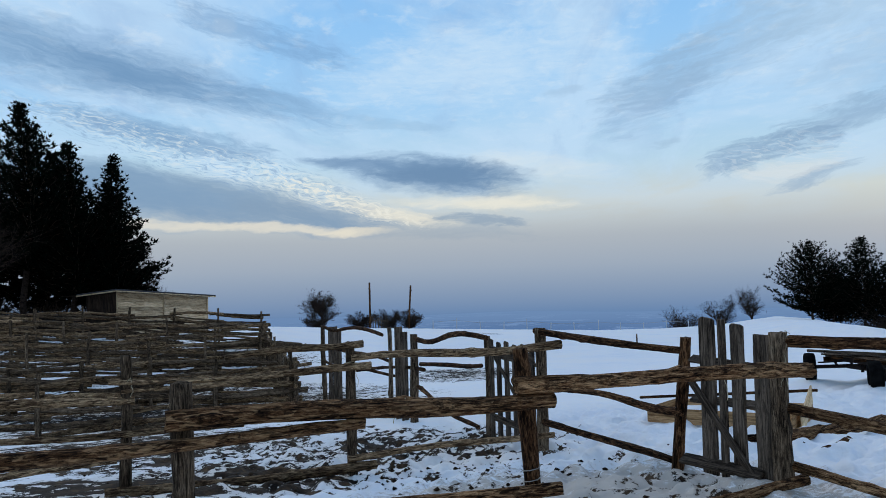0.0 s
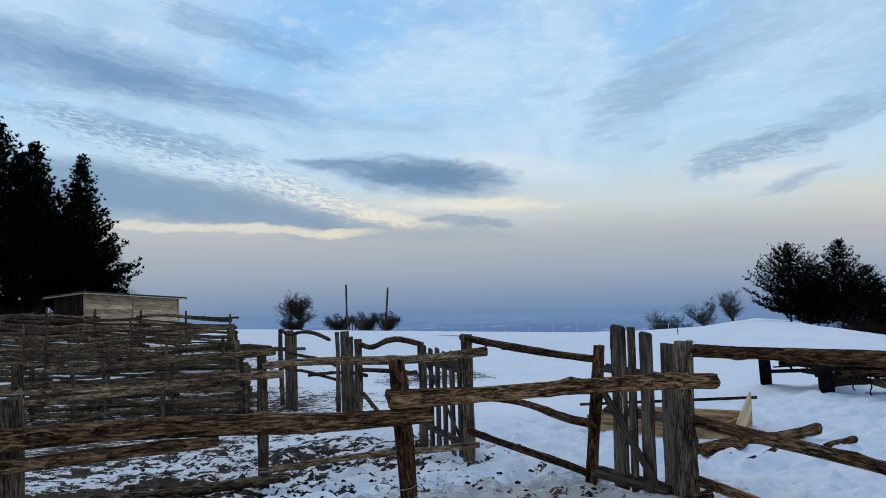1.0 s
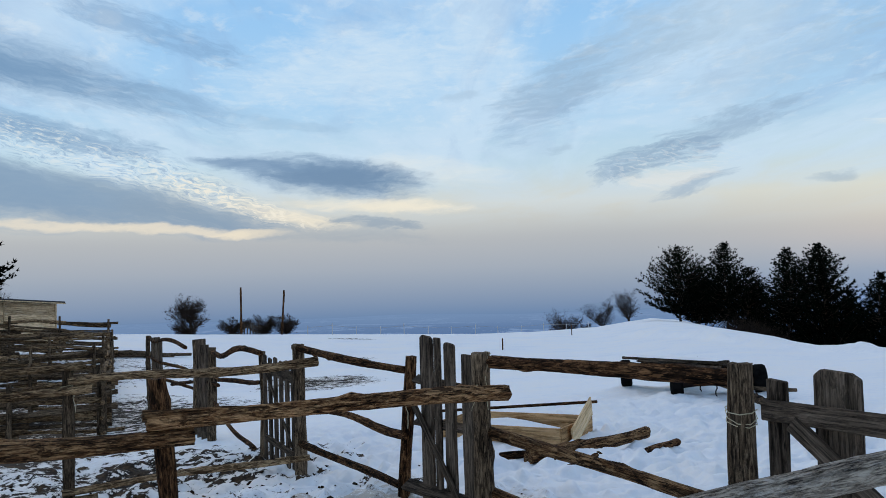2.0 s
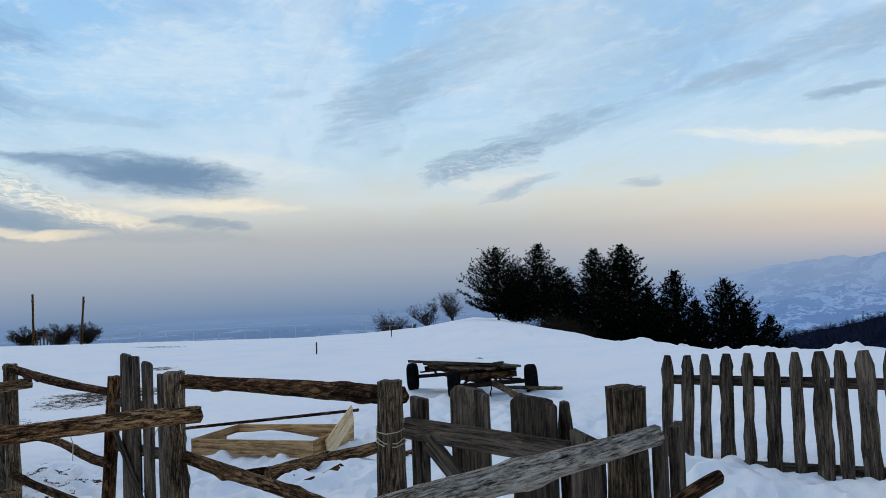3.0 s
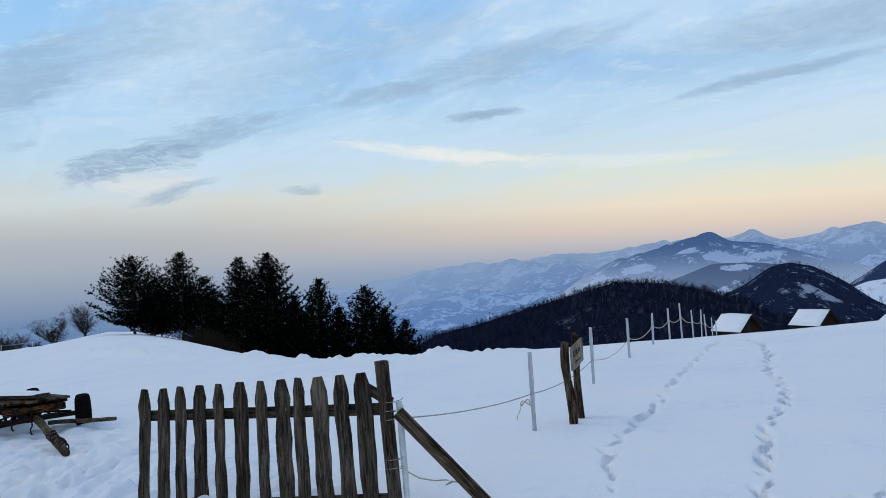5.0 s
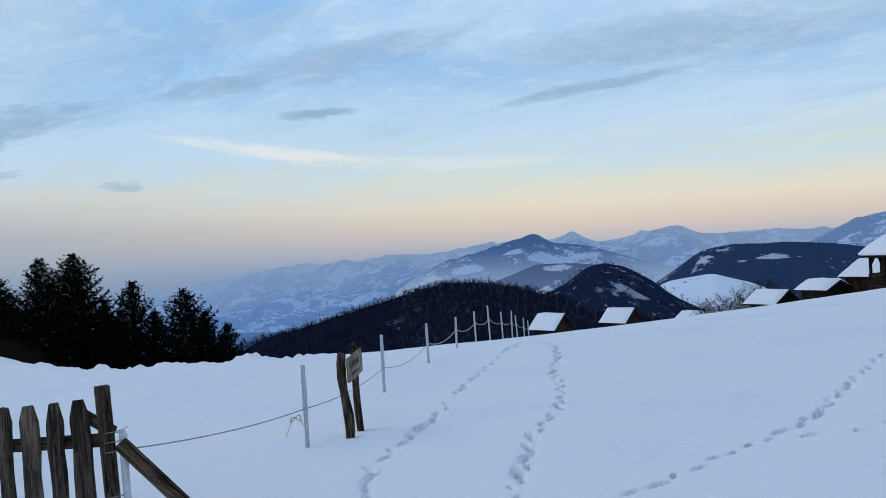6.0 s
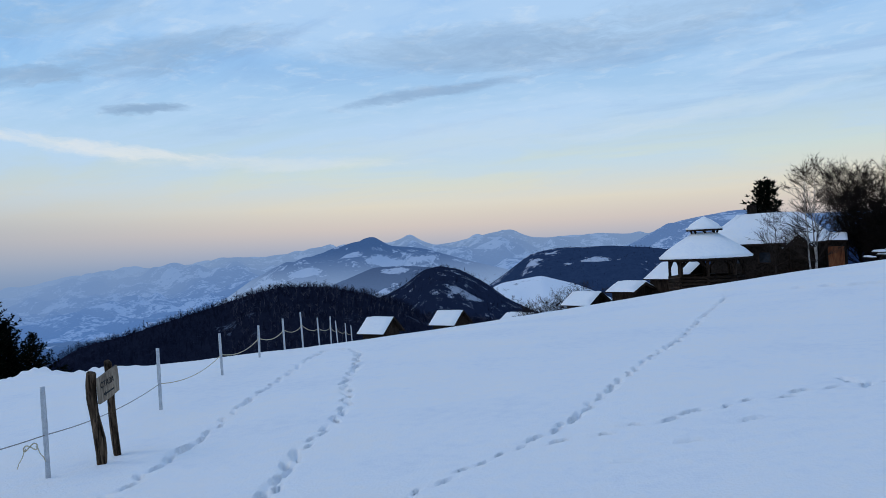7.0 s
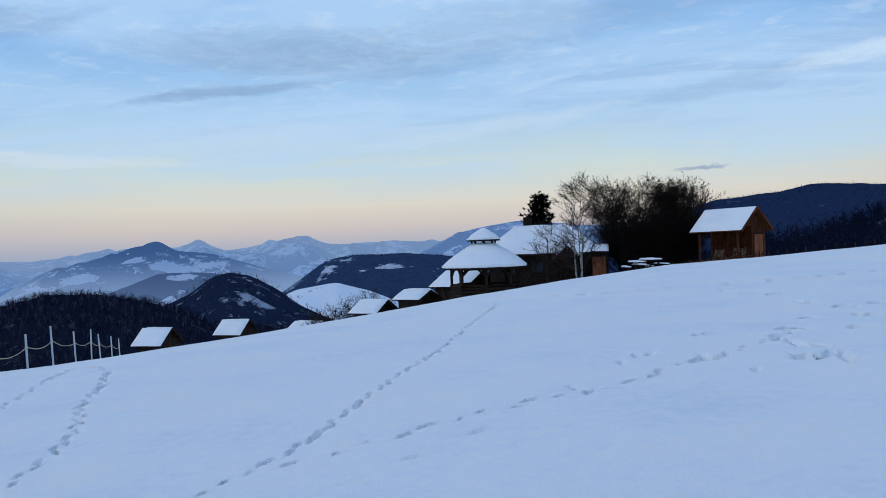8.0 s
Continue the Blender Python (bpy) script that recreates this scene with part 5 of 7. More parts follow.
# ---- far country ----
def hazy(name, dark, snow, air, amount, scale=0.004, cover=0.5, stretch=3.0, near=2000.0, far=5000.0, more=0.0, west=0.0, mist=0.0, beyond=(128, 150, 188), fields=()):
    """Distant woods and snow fields, the air's blue haze painted in as emission, more so with distance."""
    mt, k, bsdf = material(name)
    obj = k.n("ShaderNodeTexCoord").outputs["Object"]
    v = k.mapping(obj, (1, 1, stretch))
    n1, n2, n3 = k.noise(v, scale, 5.0, 0.6), k.noise(v, scale * 3.7, 5.0, 0.66, 0.4), k.noise(v, scale * 19, 4.0, 0.7)
    f = k.m("ADD", k.m("MULTIPLY", n1, 0.46), k.m("ADD", k.m("MULTIPLY", n2, 0.36), k.m("MULTIPLY", n3, 0.18)))
    for fx, fy, fz, fr in fields:
        near_it = k.n("ShaderNodeVectorMath", operation="LENGTH")
        k.put(near_it.inputs[0], k.mapping(obj, (1 / fr, 1 / fr, 3 / fr), loc=(-fx / fr, -fy / fr, -3 * fz / fr)))
        ragged = k.m("ADD", near_it.outputs["Value"], k.m("ADD", k.m("MULTIPLY", k.m("SUBTRACT", n2, 0.5), 2.2), k.m("MULTIPLY", k.m("SUBTRACT", n3, 0.5), 2.4)))
        f = k.m("ADD", f, k.m("MULTIPLY", k.step(ragged, 1.2, 0.6), 0.12))
    cut = 0.5 + 0.3 * (0.5 - cover)
    col = k.mix(k.step(f, cut - 0.018, cut + 0.022), k.mix(k.step(n3, 0.35, 0.65), dark, tuple(c * 2.2 for c in dark[:3]) + (1,)), snow)
    k.put(bsdf.inputs["Base Color"], col)
    bsdf.inputs["Roughness"].default_value, bsdf.inputs["Specular IOR Level"].default_value = 1.0, 0.0
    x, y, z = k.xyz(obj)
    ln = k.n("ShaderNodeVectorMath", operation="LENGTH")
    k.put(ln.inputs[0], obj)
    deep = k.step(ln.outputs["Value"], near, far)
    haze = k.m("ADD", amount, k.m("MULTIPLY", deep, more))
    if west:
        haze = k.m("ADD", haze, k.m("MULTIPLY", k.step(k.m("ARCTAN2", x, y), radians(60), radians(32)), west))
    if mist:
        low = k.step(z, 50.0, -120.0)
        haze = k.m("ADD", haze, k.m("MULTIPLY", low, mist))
    # the haze is an emission of the air's colour, mixed over the land
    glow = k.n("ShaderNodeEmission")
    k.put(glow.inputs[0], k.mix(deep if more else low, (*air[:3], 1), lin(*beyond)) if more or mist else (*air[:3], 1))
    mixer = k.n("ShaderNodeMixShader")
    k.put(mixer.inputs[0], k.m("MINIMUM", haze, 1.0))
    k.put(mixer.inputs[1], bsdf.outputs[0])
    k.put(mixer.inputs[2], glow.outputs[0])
    for nd in k.t.nodes:
        if nd.bl_idname == "ShaderNodeOutputMaterial":
            k.put(nd.inputs[0], mixer.outputs[0])
    return mt


def ridge(name, table, dist, run, low, mt, label, bumps=1.0, seed=1, rows=16):
    """A range of hills: its crest follows azimuth and elevation pairs, seen from the field, at a distance."""
    az0, az1 = table[0][0], table[-1][0]
    n = int((az1 - az0) * 5)
    az = np.linspace(az0, az1, n)
    el = np.interp(az, [a for a, e in table], [e for a, e in table])
    el = np.convolve(np.pad(el, 2, mode="edge"), [0.1, 0.2, 0.4, 0.2, 0.1], "valid")
    crest = EYE + dist * np.tan(np.radians(el))
    s = np.concatenate([np.linspace(0, 1, rows), [1.12, 1.3]])
    A, Sg = np.meshgrid(np.radians(az), s)
    d = dist - run * (1 - Sg)
    lift = np.where(Sg <= 1, np.sin(np.clip(Sg, 0, 1) * math.pi / 2) ** 1.15, 1 - 1.5 * (Sg - 1))
    x, y = CENTRE[0] + d * np.sin(A), CENTRE[1] + d * np.cos(A)
    unit = dist * 0.035
    bump = (vnoise(x / unit, y / unit, seed) - 0.5) * 1.2 + (vnoise(x / unit * 2.7, y / unit * 2.7, seed + 1) - 0.5) * 0.6
    z = low + (crest[None, :] - low) * lift + bumps * dist * 0.012 * bump * np.where(Sg < 1, np.sin(np.clip(Sg, 0, 1) * math.pi) + 0.06, 0.06)
    idx = np.arange(x.size).reshape(x.shape)
    quads = np.stack([idx[:-1, :-1], idx[:-1, 1:], idx[1:, 1:], idx[1:, :-1]], -1).reshape(-1, 4)
    me = mesh_from(name, np.stack([x, y, z], -1).reshape(-1, 3), quads.tolist(), True, mt)
    tagged(new(name, me), label, "hill", kind="structure")
    return x, y, z


# each colour after the snow is the haze painted over that land
FAR = hazy("far_hills_blue_haze", (0.03, 0.06, 0.12, 1), (0.74, 0.82, 0.94, 1), lin(96, 135, 196), 0.6, 0.007, 0.43, 1.3, 2500.0, 4200.0, 0.26, 0.12, beyond=(133, 157, 195))
SHOULDER = hazy("pale_shoulder_blue_haze", (0.03, 0.06, 0.12, 1), (0.76, 0.83, 0.94, 1), lin(112, 142, 192), 0.66, 0.009, 0.4, 1.3)
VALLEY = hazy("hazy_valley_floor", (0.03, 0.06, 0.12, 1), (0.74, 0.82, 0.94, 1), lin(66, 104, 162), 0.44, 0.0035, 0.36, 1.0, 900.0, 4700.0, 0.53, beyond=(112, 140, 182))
MIDDLE = hazy("middle_hills_blue_haze", (0.014, 0.028, 0.055, 1), (0.76, 0.83, 0.94, 1), lin(82, 116, 172), 0.54, 0.005, 0.3, 1.4, mist=0.34, beyond=(146, 170, 208), fields=((2253, 1513, 12, 60), (2289, 1390, -16, 75), (2113, 1586, -44, 60), (2160, 1530, -60, 60), (2516, 1197, -30, 60), (2010, 1700, -85, 80)))
LOWER = hazy("dark_low_hill_blue_haze", (0.01, 0.018, 0.036, 1), (0.76, 0.83, 0.94, 1), lin(60, 86, 136), 0.48, 0.008, 0.2, 1.3, mist=0.1, beyond=(120, 146, 190), fields=((1580, 936, -33, 36),))
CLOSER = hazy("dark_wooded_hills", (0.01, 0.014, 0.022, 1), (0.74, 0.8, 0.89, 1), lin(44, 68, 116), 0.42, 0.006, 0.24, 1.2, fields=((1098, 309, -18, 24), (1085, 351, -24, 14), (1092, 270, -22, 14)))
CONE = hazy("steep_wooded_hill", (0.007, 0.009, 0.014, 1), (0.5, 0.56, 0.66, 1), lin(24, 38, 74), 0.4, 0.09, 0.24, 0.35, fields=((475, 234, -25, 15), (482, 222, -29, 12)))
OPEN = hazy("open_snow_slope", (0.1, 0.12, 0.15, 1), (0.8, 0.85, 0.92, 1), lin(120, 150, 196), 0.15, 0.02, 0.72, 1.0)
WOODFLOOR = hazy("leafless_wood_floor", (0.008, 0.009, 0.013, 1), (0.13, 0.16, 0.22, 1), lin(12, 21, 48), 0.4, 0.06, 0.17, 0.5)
DUSKY = hazy("dark_mountain_side_blue_haze", (0.009, 0.013, 0.022, 1), (0.3, 0.35, 0.45, 1), lin(30, 48, 90), 0.5, 0.012, 0.1, 1.4)

va, vr = np.radians(np.linspace(-70, 125, 160)), np.linspace(700, 4850, 60)
vx, vy = CENTRE[0] + vr[:, None] * np.sin(va)[None, :], CENTRE[1] + vr[:, None] * np.cos(va)[None, :]
vz = -238 + 10 * vnoise(vx / 240, vy / 240, 31) + 26 * (vnoise(vx / 700, vy / 700, 32) - 0.5)
ids = np.arange(vx.size).reshape(vx.shape)
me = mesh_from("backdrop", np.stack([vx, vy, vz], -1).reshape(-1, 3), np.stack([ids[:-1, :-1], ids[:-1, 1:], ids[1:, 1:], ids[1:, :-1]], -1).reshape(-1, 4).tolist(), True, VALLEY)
tagged(new("backdrop", me), "wide hazy blue valley with patches of snow", "valley", kind="structure")

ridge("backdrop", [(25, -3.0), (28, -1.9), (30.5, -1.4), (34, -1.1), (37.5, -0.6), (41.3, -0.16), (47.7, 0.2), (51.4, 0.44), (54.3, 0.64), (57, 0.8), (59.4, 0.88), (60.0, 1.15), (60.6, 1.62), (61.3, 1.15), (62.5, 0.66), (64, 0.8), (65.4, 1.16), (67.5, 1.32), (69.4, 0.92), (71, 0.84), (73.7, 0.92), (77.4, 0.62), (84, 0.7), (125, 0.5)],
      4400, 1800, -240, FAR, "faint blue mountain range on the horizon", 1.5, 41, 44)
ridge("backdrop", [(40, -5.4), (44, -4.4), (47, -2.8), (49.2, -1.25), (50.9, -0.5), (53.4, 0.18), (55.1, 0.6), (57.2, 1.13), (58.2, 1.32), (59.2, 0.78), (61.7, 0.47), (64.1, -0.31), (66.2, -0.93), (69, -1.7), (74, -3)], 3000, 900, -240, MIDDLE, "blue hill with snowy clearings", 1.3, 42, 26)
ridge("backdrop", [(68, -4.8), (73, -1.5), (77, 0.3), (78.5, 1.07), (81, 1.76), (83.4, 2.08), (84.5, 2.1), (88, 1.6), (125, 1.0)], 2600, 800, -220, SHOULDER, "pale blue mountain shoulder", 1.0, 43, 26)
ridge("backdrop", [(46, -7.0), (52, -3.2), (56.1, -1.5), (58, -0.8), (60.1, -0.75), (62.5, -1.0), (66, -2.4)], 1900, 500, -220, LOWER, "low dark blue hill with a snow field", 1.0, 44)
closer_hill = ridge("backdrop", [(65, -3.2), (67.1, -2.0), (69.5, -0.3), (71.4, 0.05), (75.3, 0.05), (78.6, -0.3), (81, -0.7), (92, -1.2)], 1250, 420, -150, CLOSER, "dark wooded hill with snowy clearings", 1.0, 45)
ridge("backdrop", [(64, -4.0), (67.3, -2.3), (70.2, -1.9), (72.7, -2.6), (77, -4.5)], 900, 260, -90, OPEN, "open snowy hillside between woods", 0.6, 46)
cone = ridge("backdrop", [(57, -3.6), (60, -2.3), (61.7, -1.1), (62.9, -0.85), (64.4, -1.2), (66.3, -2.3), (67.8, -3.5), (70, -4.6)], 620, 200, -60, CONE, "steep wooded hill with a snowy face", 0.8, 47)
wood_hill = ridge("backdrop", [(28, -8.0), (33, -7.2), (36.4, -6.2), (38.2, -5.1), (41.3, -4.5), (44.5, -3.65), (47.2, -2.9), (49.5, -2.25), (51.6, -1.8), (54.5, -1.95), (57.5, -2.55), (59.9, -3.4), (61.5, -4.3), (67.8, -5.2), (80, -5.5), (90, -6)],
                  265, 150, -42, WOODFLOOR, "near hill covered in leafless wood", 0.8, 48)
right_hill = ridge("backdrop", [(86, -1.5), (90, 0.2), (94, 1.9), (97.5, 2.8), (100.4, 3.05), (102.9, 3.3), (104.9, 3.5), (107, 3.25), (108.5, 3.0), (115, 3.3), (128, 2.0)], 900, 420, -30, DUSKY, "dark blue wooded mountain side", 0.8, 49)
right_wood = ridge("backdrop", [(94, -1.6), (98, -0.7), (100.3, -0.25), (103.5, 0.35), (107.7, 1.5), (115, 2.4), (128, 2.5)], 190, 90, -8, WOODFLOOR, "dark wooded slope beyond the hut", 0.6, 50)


# ---- trees ----
def tube(verts, faces, p, q, r0, r1, sides=3):
    d = (q - p).normalized()
    u = d.cross(Vector((0.31, 0.52, 0.79))).normalized()
    v = d.cross(u)
    b = len(verts)
    for c, r in ((p, r0), (q, r1)):
        for j in range(sides):
            a = 2 * math.pi * j / sides
            verts.append(c + r * (math.cos(a) * u + math.sin(a) * v))
    for j in range(sides):
        faces.append((b + j, b + (j + 1) % sides, b + sides + (j + 1) % sides, b + sides + j))


FINEST = [0.008]


def grow(verts, faces, rng, p, d, length, r, level, spread, droop):
    """Branches that fork and thin out into twigs."""
    if level == 0:
        for i in range(2):
            e = d + Vector((rng.gauss(0, 0.25), rng.gauss(0, 0.25), rng.gauss(0.05 - droop, 0.2))) * i
            sd = e.cross(Vector((rng.gauss(0, 1), rng.gauss(0, 1), rng.gauss(0, 1)))).normalized() * max(r, FINEST[0])
            b = len(verts)
            verts.extend((p - sd, p + sd, p + e.normalized() * length * (1.1 - 0.3 * i)))
            faces.append((b, b + 1, b + 2))
        return
    steps = 3 if level > 1 else 2
    q = p
    for i in range(steps):
        d = (d + Vector((rng.gauss(0, 0.13), rng.gauss(0, 0.13), rng.gauss(0.04 - droop, 0.09)))).normalized()
        e = q + d * (length / steps)
        tube(verts, faces, q, e, r * (1 - i / steps * 0.4), r * (1 - (i + 1) / steps * 0.4), 5 if level > 3 else 3)
        q = e
        if level > 0:
            for _ in range(rng.choice((2, 2, 3)) if i else rng.choice((1, 1, 2))):
                side = Vector((rng.gauss(0, 1), rng.gauss(0, 1), rng.gauss(0.35, 0.6))).normalized()
                grow(verts, faces, rng, q, (d + side * spread).normalized(), length * rng.uniform(0.5, 0.78), max(r * 0.55, 0.006), level - 1, spread, droop)


def bare_tree(x, y, height, seed, label, name="bare_tree", levels=4, spread=0.9, stems=1, mt=None, twig=None, droop=0.0, thick=0.012, group="", base=None, wide=0.25, reach=1.0):
    rng = random.Random(seed)
    b = gz(x, y) if base is None else base
    t = thing(name, (x, y, b), label, "tree" if name != "bare_bush" else "bush", group)
    for s in range(stems):
        lean = Vector((rng.gauss(0, wide if stems > 1 else 0.04), rng.gauss(0, wide if stems > 1 else 0.04), 1)).normalized()
        v, f = [], []
        p = Vector((rng.gauss(0, 0.12) if stems > 1 else 0, rng.gauss(0, 0.12) if stems > 1 else 0, -0.2))
        r = height * thick
        trunk = [p]
        n = 7
        for i in range(n):
            trunk.append(trunk[-1] + (lean + Vector((rng.gauss(0, 0.07), rng.gauss(0, 0.07), 0))) * (height * 0.8 / n))
        for i in range(n):
            tube(v, f, trunk[i], trunk[i + 1], r * (1 - i / n * 0.8), r * (1 - (i + 1) / n * 0.8), 7)
        part("trunk" if stems == 1 else "stem", mesh_from("trunk", v, f, True), mt or TRUNK, t, "", Matrix.Translation((x, y, b)))
        v, f = [], []
        for i in range(1 if stems > 1 else 2, n + 1):
            for _ in range(5 if stems == 1 else 4):
                a = rng.uniform(0, 6.28)
                d = Vector((math.cos(a), math.sin(a), rng.uniform(0.3, 1.1))).normalized()
                grow(v, f, rng, trunk[i], d, height * reach * rng.uniform(0.16, 0.26) * (1.25 - 0.5 * i / n), r * (1 - i / n * 0.75) * 0.5, levels - 1, spread, droop)
        part("canopy", mesh_from("canopy", v, f), twig or TWIGS, t, "", Matrix.Translation((x, y, b)))["kind"] = "stuff"
    return t


def pine(x, y, top, half, seed, label, bare=0.22, group="dark pines", base=None, blunt=0.9, tuft=1.0):
    """A pine: straight trunk, whorls of limbs that bend up, and tufts of needles with gaps between them."""
    rng = random.Random(seed)
    b = gz(x, y) - 0.1 if base is None else base
    H = top - b
    t = thing("pine_tree", (x, y, b), label, "tree", group)
    here = Matrix.Translation((x, y, b))
    v, f = [], []
    p = Vector((0, 0, -0.2))
    for i in range(8):
        q = Vector((0.02 * H * math.sin(i * 0.8 + seed), 0.02 * H * math.cos(i * 0.7 + seed), H * (i + 1) / 8))
        tube(v, f, p, q, 0.017 * H * (1 - i / 8.6), 0.017 * H * (1 - (i + 1) / 8.6), 8)
        p = q
    part("trunk", mesh_from("trunk", v, f, True), TRUNK, t, "", here)
    lv, lf, nv, nf = [], [], [], []
    whorls = max(18, int(H * 3.0))
    for w in range(whorls):
        s = bare + (1 - bare) * (w + rng.uniform(-0.3, 0.3)) / whorls
        prof = (1 - s) ** blunt * min(1, 0.55 + (s - bare) * 2.2) * 1.35
        n = rng.randrange(6, 9)
        for j in range(n):
            a = 6.28 * j / n + w * 1.3 + rng.gauss(0, 0.25)
            ln = half * max(0.06, prof) * rng.choice((0.7, 0.82, 0.92, 1.0, 1.12))
            if rng.random() < 0.06:
                continue
            o = Vector((0.02 * H * math.sin(s * 5.6 + seed), 0.02 * H * math.cos(s * 5 + seed), s * H))
            d = Vector((math.cos(a), math.sin(a), rng.uniform(-0.12, 0.25) + 0.5 * s))
            mid = o + d * ln * 0.55 + Vector((0, 0, -0.05 * ln))
            tip = o + d * ln + Vector((0, 0, 0.16 * ln))
            tube(lv, lf, o, mid, 0.012 * ln + 0.015, 0.008 * ln + 0.008)
            tube(lv, lf, mid, tip, 0.008 * ln + 0.008, 0.004)
            tufts = max(7, int(ln / 0.1 / tuft ** 0.5))
            for c in range(tufts):
                g = 0.12 + 0.88 * (c + rng.random()) / tufts
                core = (o.lerp(mid, g / 0.55) if g < 0.55 else mid.lerp(tip, (g - 0.55) / 0.45)) + Vector((rng.gauss(0, 0.13), rng.gauss(0, 0.13), rng.gauss(0.03, 0.11)))
                size = tuft * rng.uniform(0.16, 0.3) * (0.75 + 0.03 * H) * (1 - 0.4 * s)
                for _ in range(6):
                    e = Vector((rng.gauss(0, 0.7) + 0.9 * d.x, rng.gauss(0, 0.7) + 0.9 * d.y, rng.gauss(0.7, 0.6))).normalized() * size * rng.uniform(0.8, 1.5)
                    sd = e.cross(Vector((rng.gauss(0, 1), rng.gauss(0, 1), rng.gauss(0, 1)))).normalized() * size * 0.26
                    k = len(nv)
                    nv.extend((core - sd, core + sd * 1.2, core + e))
                    nf.append((k, k + 1, k + 2))
    part("bough", mesh_from("bough", lv, lf), TRUNK, t, "", here)["kind"] = "stuff"
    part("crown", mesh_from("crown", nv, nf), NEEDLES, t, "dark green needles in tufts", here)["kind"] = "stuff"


def woodland(name, field, label, count, heights, seed, mt, lo=0.25, az=(0, 180), fir=0.0):
    """Leafless trees scattered over a hill, as one thing nobody could count."""
    rng = random.Random(seed)
    x, y, z = field
    rows, cols = x.shape
    v, f = [], []
    done = 0
    while done < count:
        i, j = rng.uniform(rows * lo, rows - 2.4), rng.randrange(cols)
        i0, u = int(i), i - int(i)
        a = math.degrees(math.atan2(x[i0, j] - CENTRE[0], y[i0, j] - CENTRE[1]))
        done += 1
        if not az[0] < a < az[1]:
            continue
        jit = 0.02 * math.hypot(x[i0, j], y[i0, j])
        p = Vector((x[i0, j] * (1 - u) + x[i0 + 1, j] * u + rng.gauss(0, jit * 0.3), y[i0, j] * (1 - u) + y[i0 + 1, j] * u + rng.gauss(0, jit * 0.3), z[i0, j] * (1 - u) + z[i0 + 1, j] * u - 0.5))
        h = rng.uniform(*heights)
        if rng.random() < fir:
            for q in range(26):
                s = rng.random()
                a = rng.uniform(0, 6.28)
                e = Vector((math.cos(a), math.sin(a), rng.uniform(-0.3, 0.4))) * h * 0.26 * (1.05 - s)
                c = p + Vector((0, 0, h * (0.1 + 0.9 * s)))
                sd = Vector((-e.y, e.x, 0)).normalized() * h * 0.05
                k = len(v)
                v.extend((c - sd, c + e * 0.8 - sd + Vector((0, 0, h * 0.05)), c + e, c + sd + Vector((0, 0, h * 0.04))))
                f.append((k, k + 1, k + 2, k + 3))
            continue
        tube(v, f, p, p + Vector((rng.gauss(0, 0.03) * h, rng.gauss(0, 0.03) * h, h * 0.6)), 0.011 * h, 0.006 * h)
        for q in range(10):
            s = rng.uniform(0.15, 0.62)
            a = rng.uniform(0, 6.28)
            c = p + Vector((0, 0, h * s))
            e = Vector((math.cos(a) * rng.uniform(0.3, 1.3), math.sin(a) * rng.uniform(0.3, 1.3), 0.8)).normalized() * h * rng.uniform(0.24, 0.4)
            sd = e.cross(Vector((rng.gauss(0, 1), rng.gauss(0, 1), 0.2))).normalized() * h * 0.011
            k = len(v)
            v.extend((c - sd, c + sd, c + e))
            f.append((k, k + 1, k + 2))
            for _ in range(1):
                c2 = c + e * rng.uniform(0.4, 0.8)
                e2 = (e.normalized() + Vector((rng.gauss(0, 0.9), rng.gauss(0, 0.9), 0.2))).normalized() * h * 0.2
                k = len(v)
                v.extend((c2 - sd * 0.7, c2 + sd * 0.7, c2 + e2))
                f.append((k, k + 1, k + 2))
    ob = new(name, mesh_from(name, v, f, False, mt))
    tagged(ob, label, "woodland", kind="stuff")


# woods on the hills: hazy() paints blue air haze into them as emission too
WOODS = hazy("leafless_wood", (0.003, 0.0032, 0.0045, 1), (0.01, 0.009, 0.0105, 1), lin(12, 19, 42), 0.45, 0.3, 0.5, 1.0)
DARK_TWIGS = plain("dark_twigs", (0.006, 0.005, 0.004), (0.018, 0.013, 0.011), 5, 0.95)
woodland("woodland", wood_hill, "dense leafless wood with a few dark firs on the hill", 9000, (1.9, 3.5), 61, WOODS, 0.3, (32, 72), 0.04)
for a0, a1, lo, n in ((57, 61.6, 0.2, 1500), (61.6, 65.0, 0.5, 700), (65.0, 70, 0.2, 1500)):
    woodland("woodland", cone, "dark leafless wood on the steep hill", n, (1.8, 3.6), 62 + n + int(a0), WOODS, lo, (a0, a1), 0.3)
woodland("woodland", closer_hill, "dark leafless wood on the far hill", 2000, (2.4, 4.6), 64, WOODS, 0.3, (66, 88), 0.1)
# paler trunks, with the same emissive blue haze painted in
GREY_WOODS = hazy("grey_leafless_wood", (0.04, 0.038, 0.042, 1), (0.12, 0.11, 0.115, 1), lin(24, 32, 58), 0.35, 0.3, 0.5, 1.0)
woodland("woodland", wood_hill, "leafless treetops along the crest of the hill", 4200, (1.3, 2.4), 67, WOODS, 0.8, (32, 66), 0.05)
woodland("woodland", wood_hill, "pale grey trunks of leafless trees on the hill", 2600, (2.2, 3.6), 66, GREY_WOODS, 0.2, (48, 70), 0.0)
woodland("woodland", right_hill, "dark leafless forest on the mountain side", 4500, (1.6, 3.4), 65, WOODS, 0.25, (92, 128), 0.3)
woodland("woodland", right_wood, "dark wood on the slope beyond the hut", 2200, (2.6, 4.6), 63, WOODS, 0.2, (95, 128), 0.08)

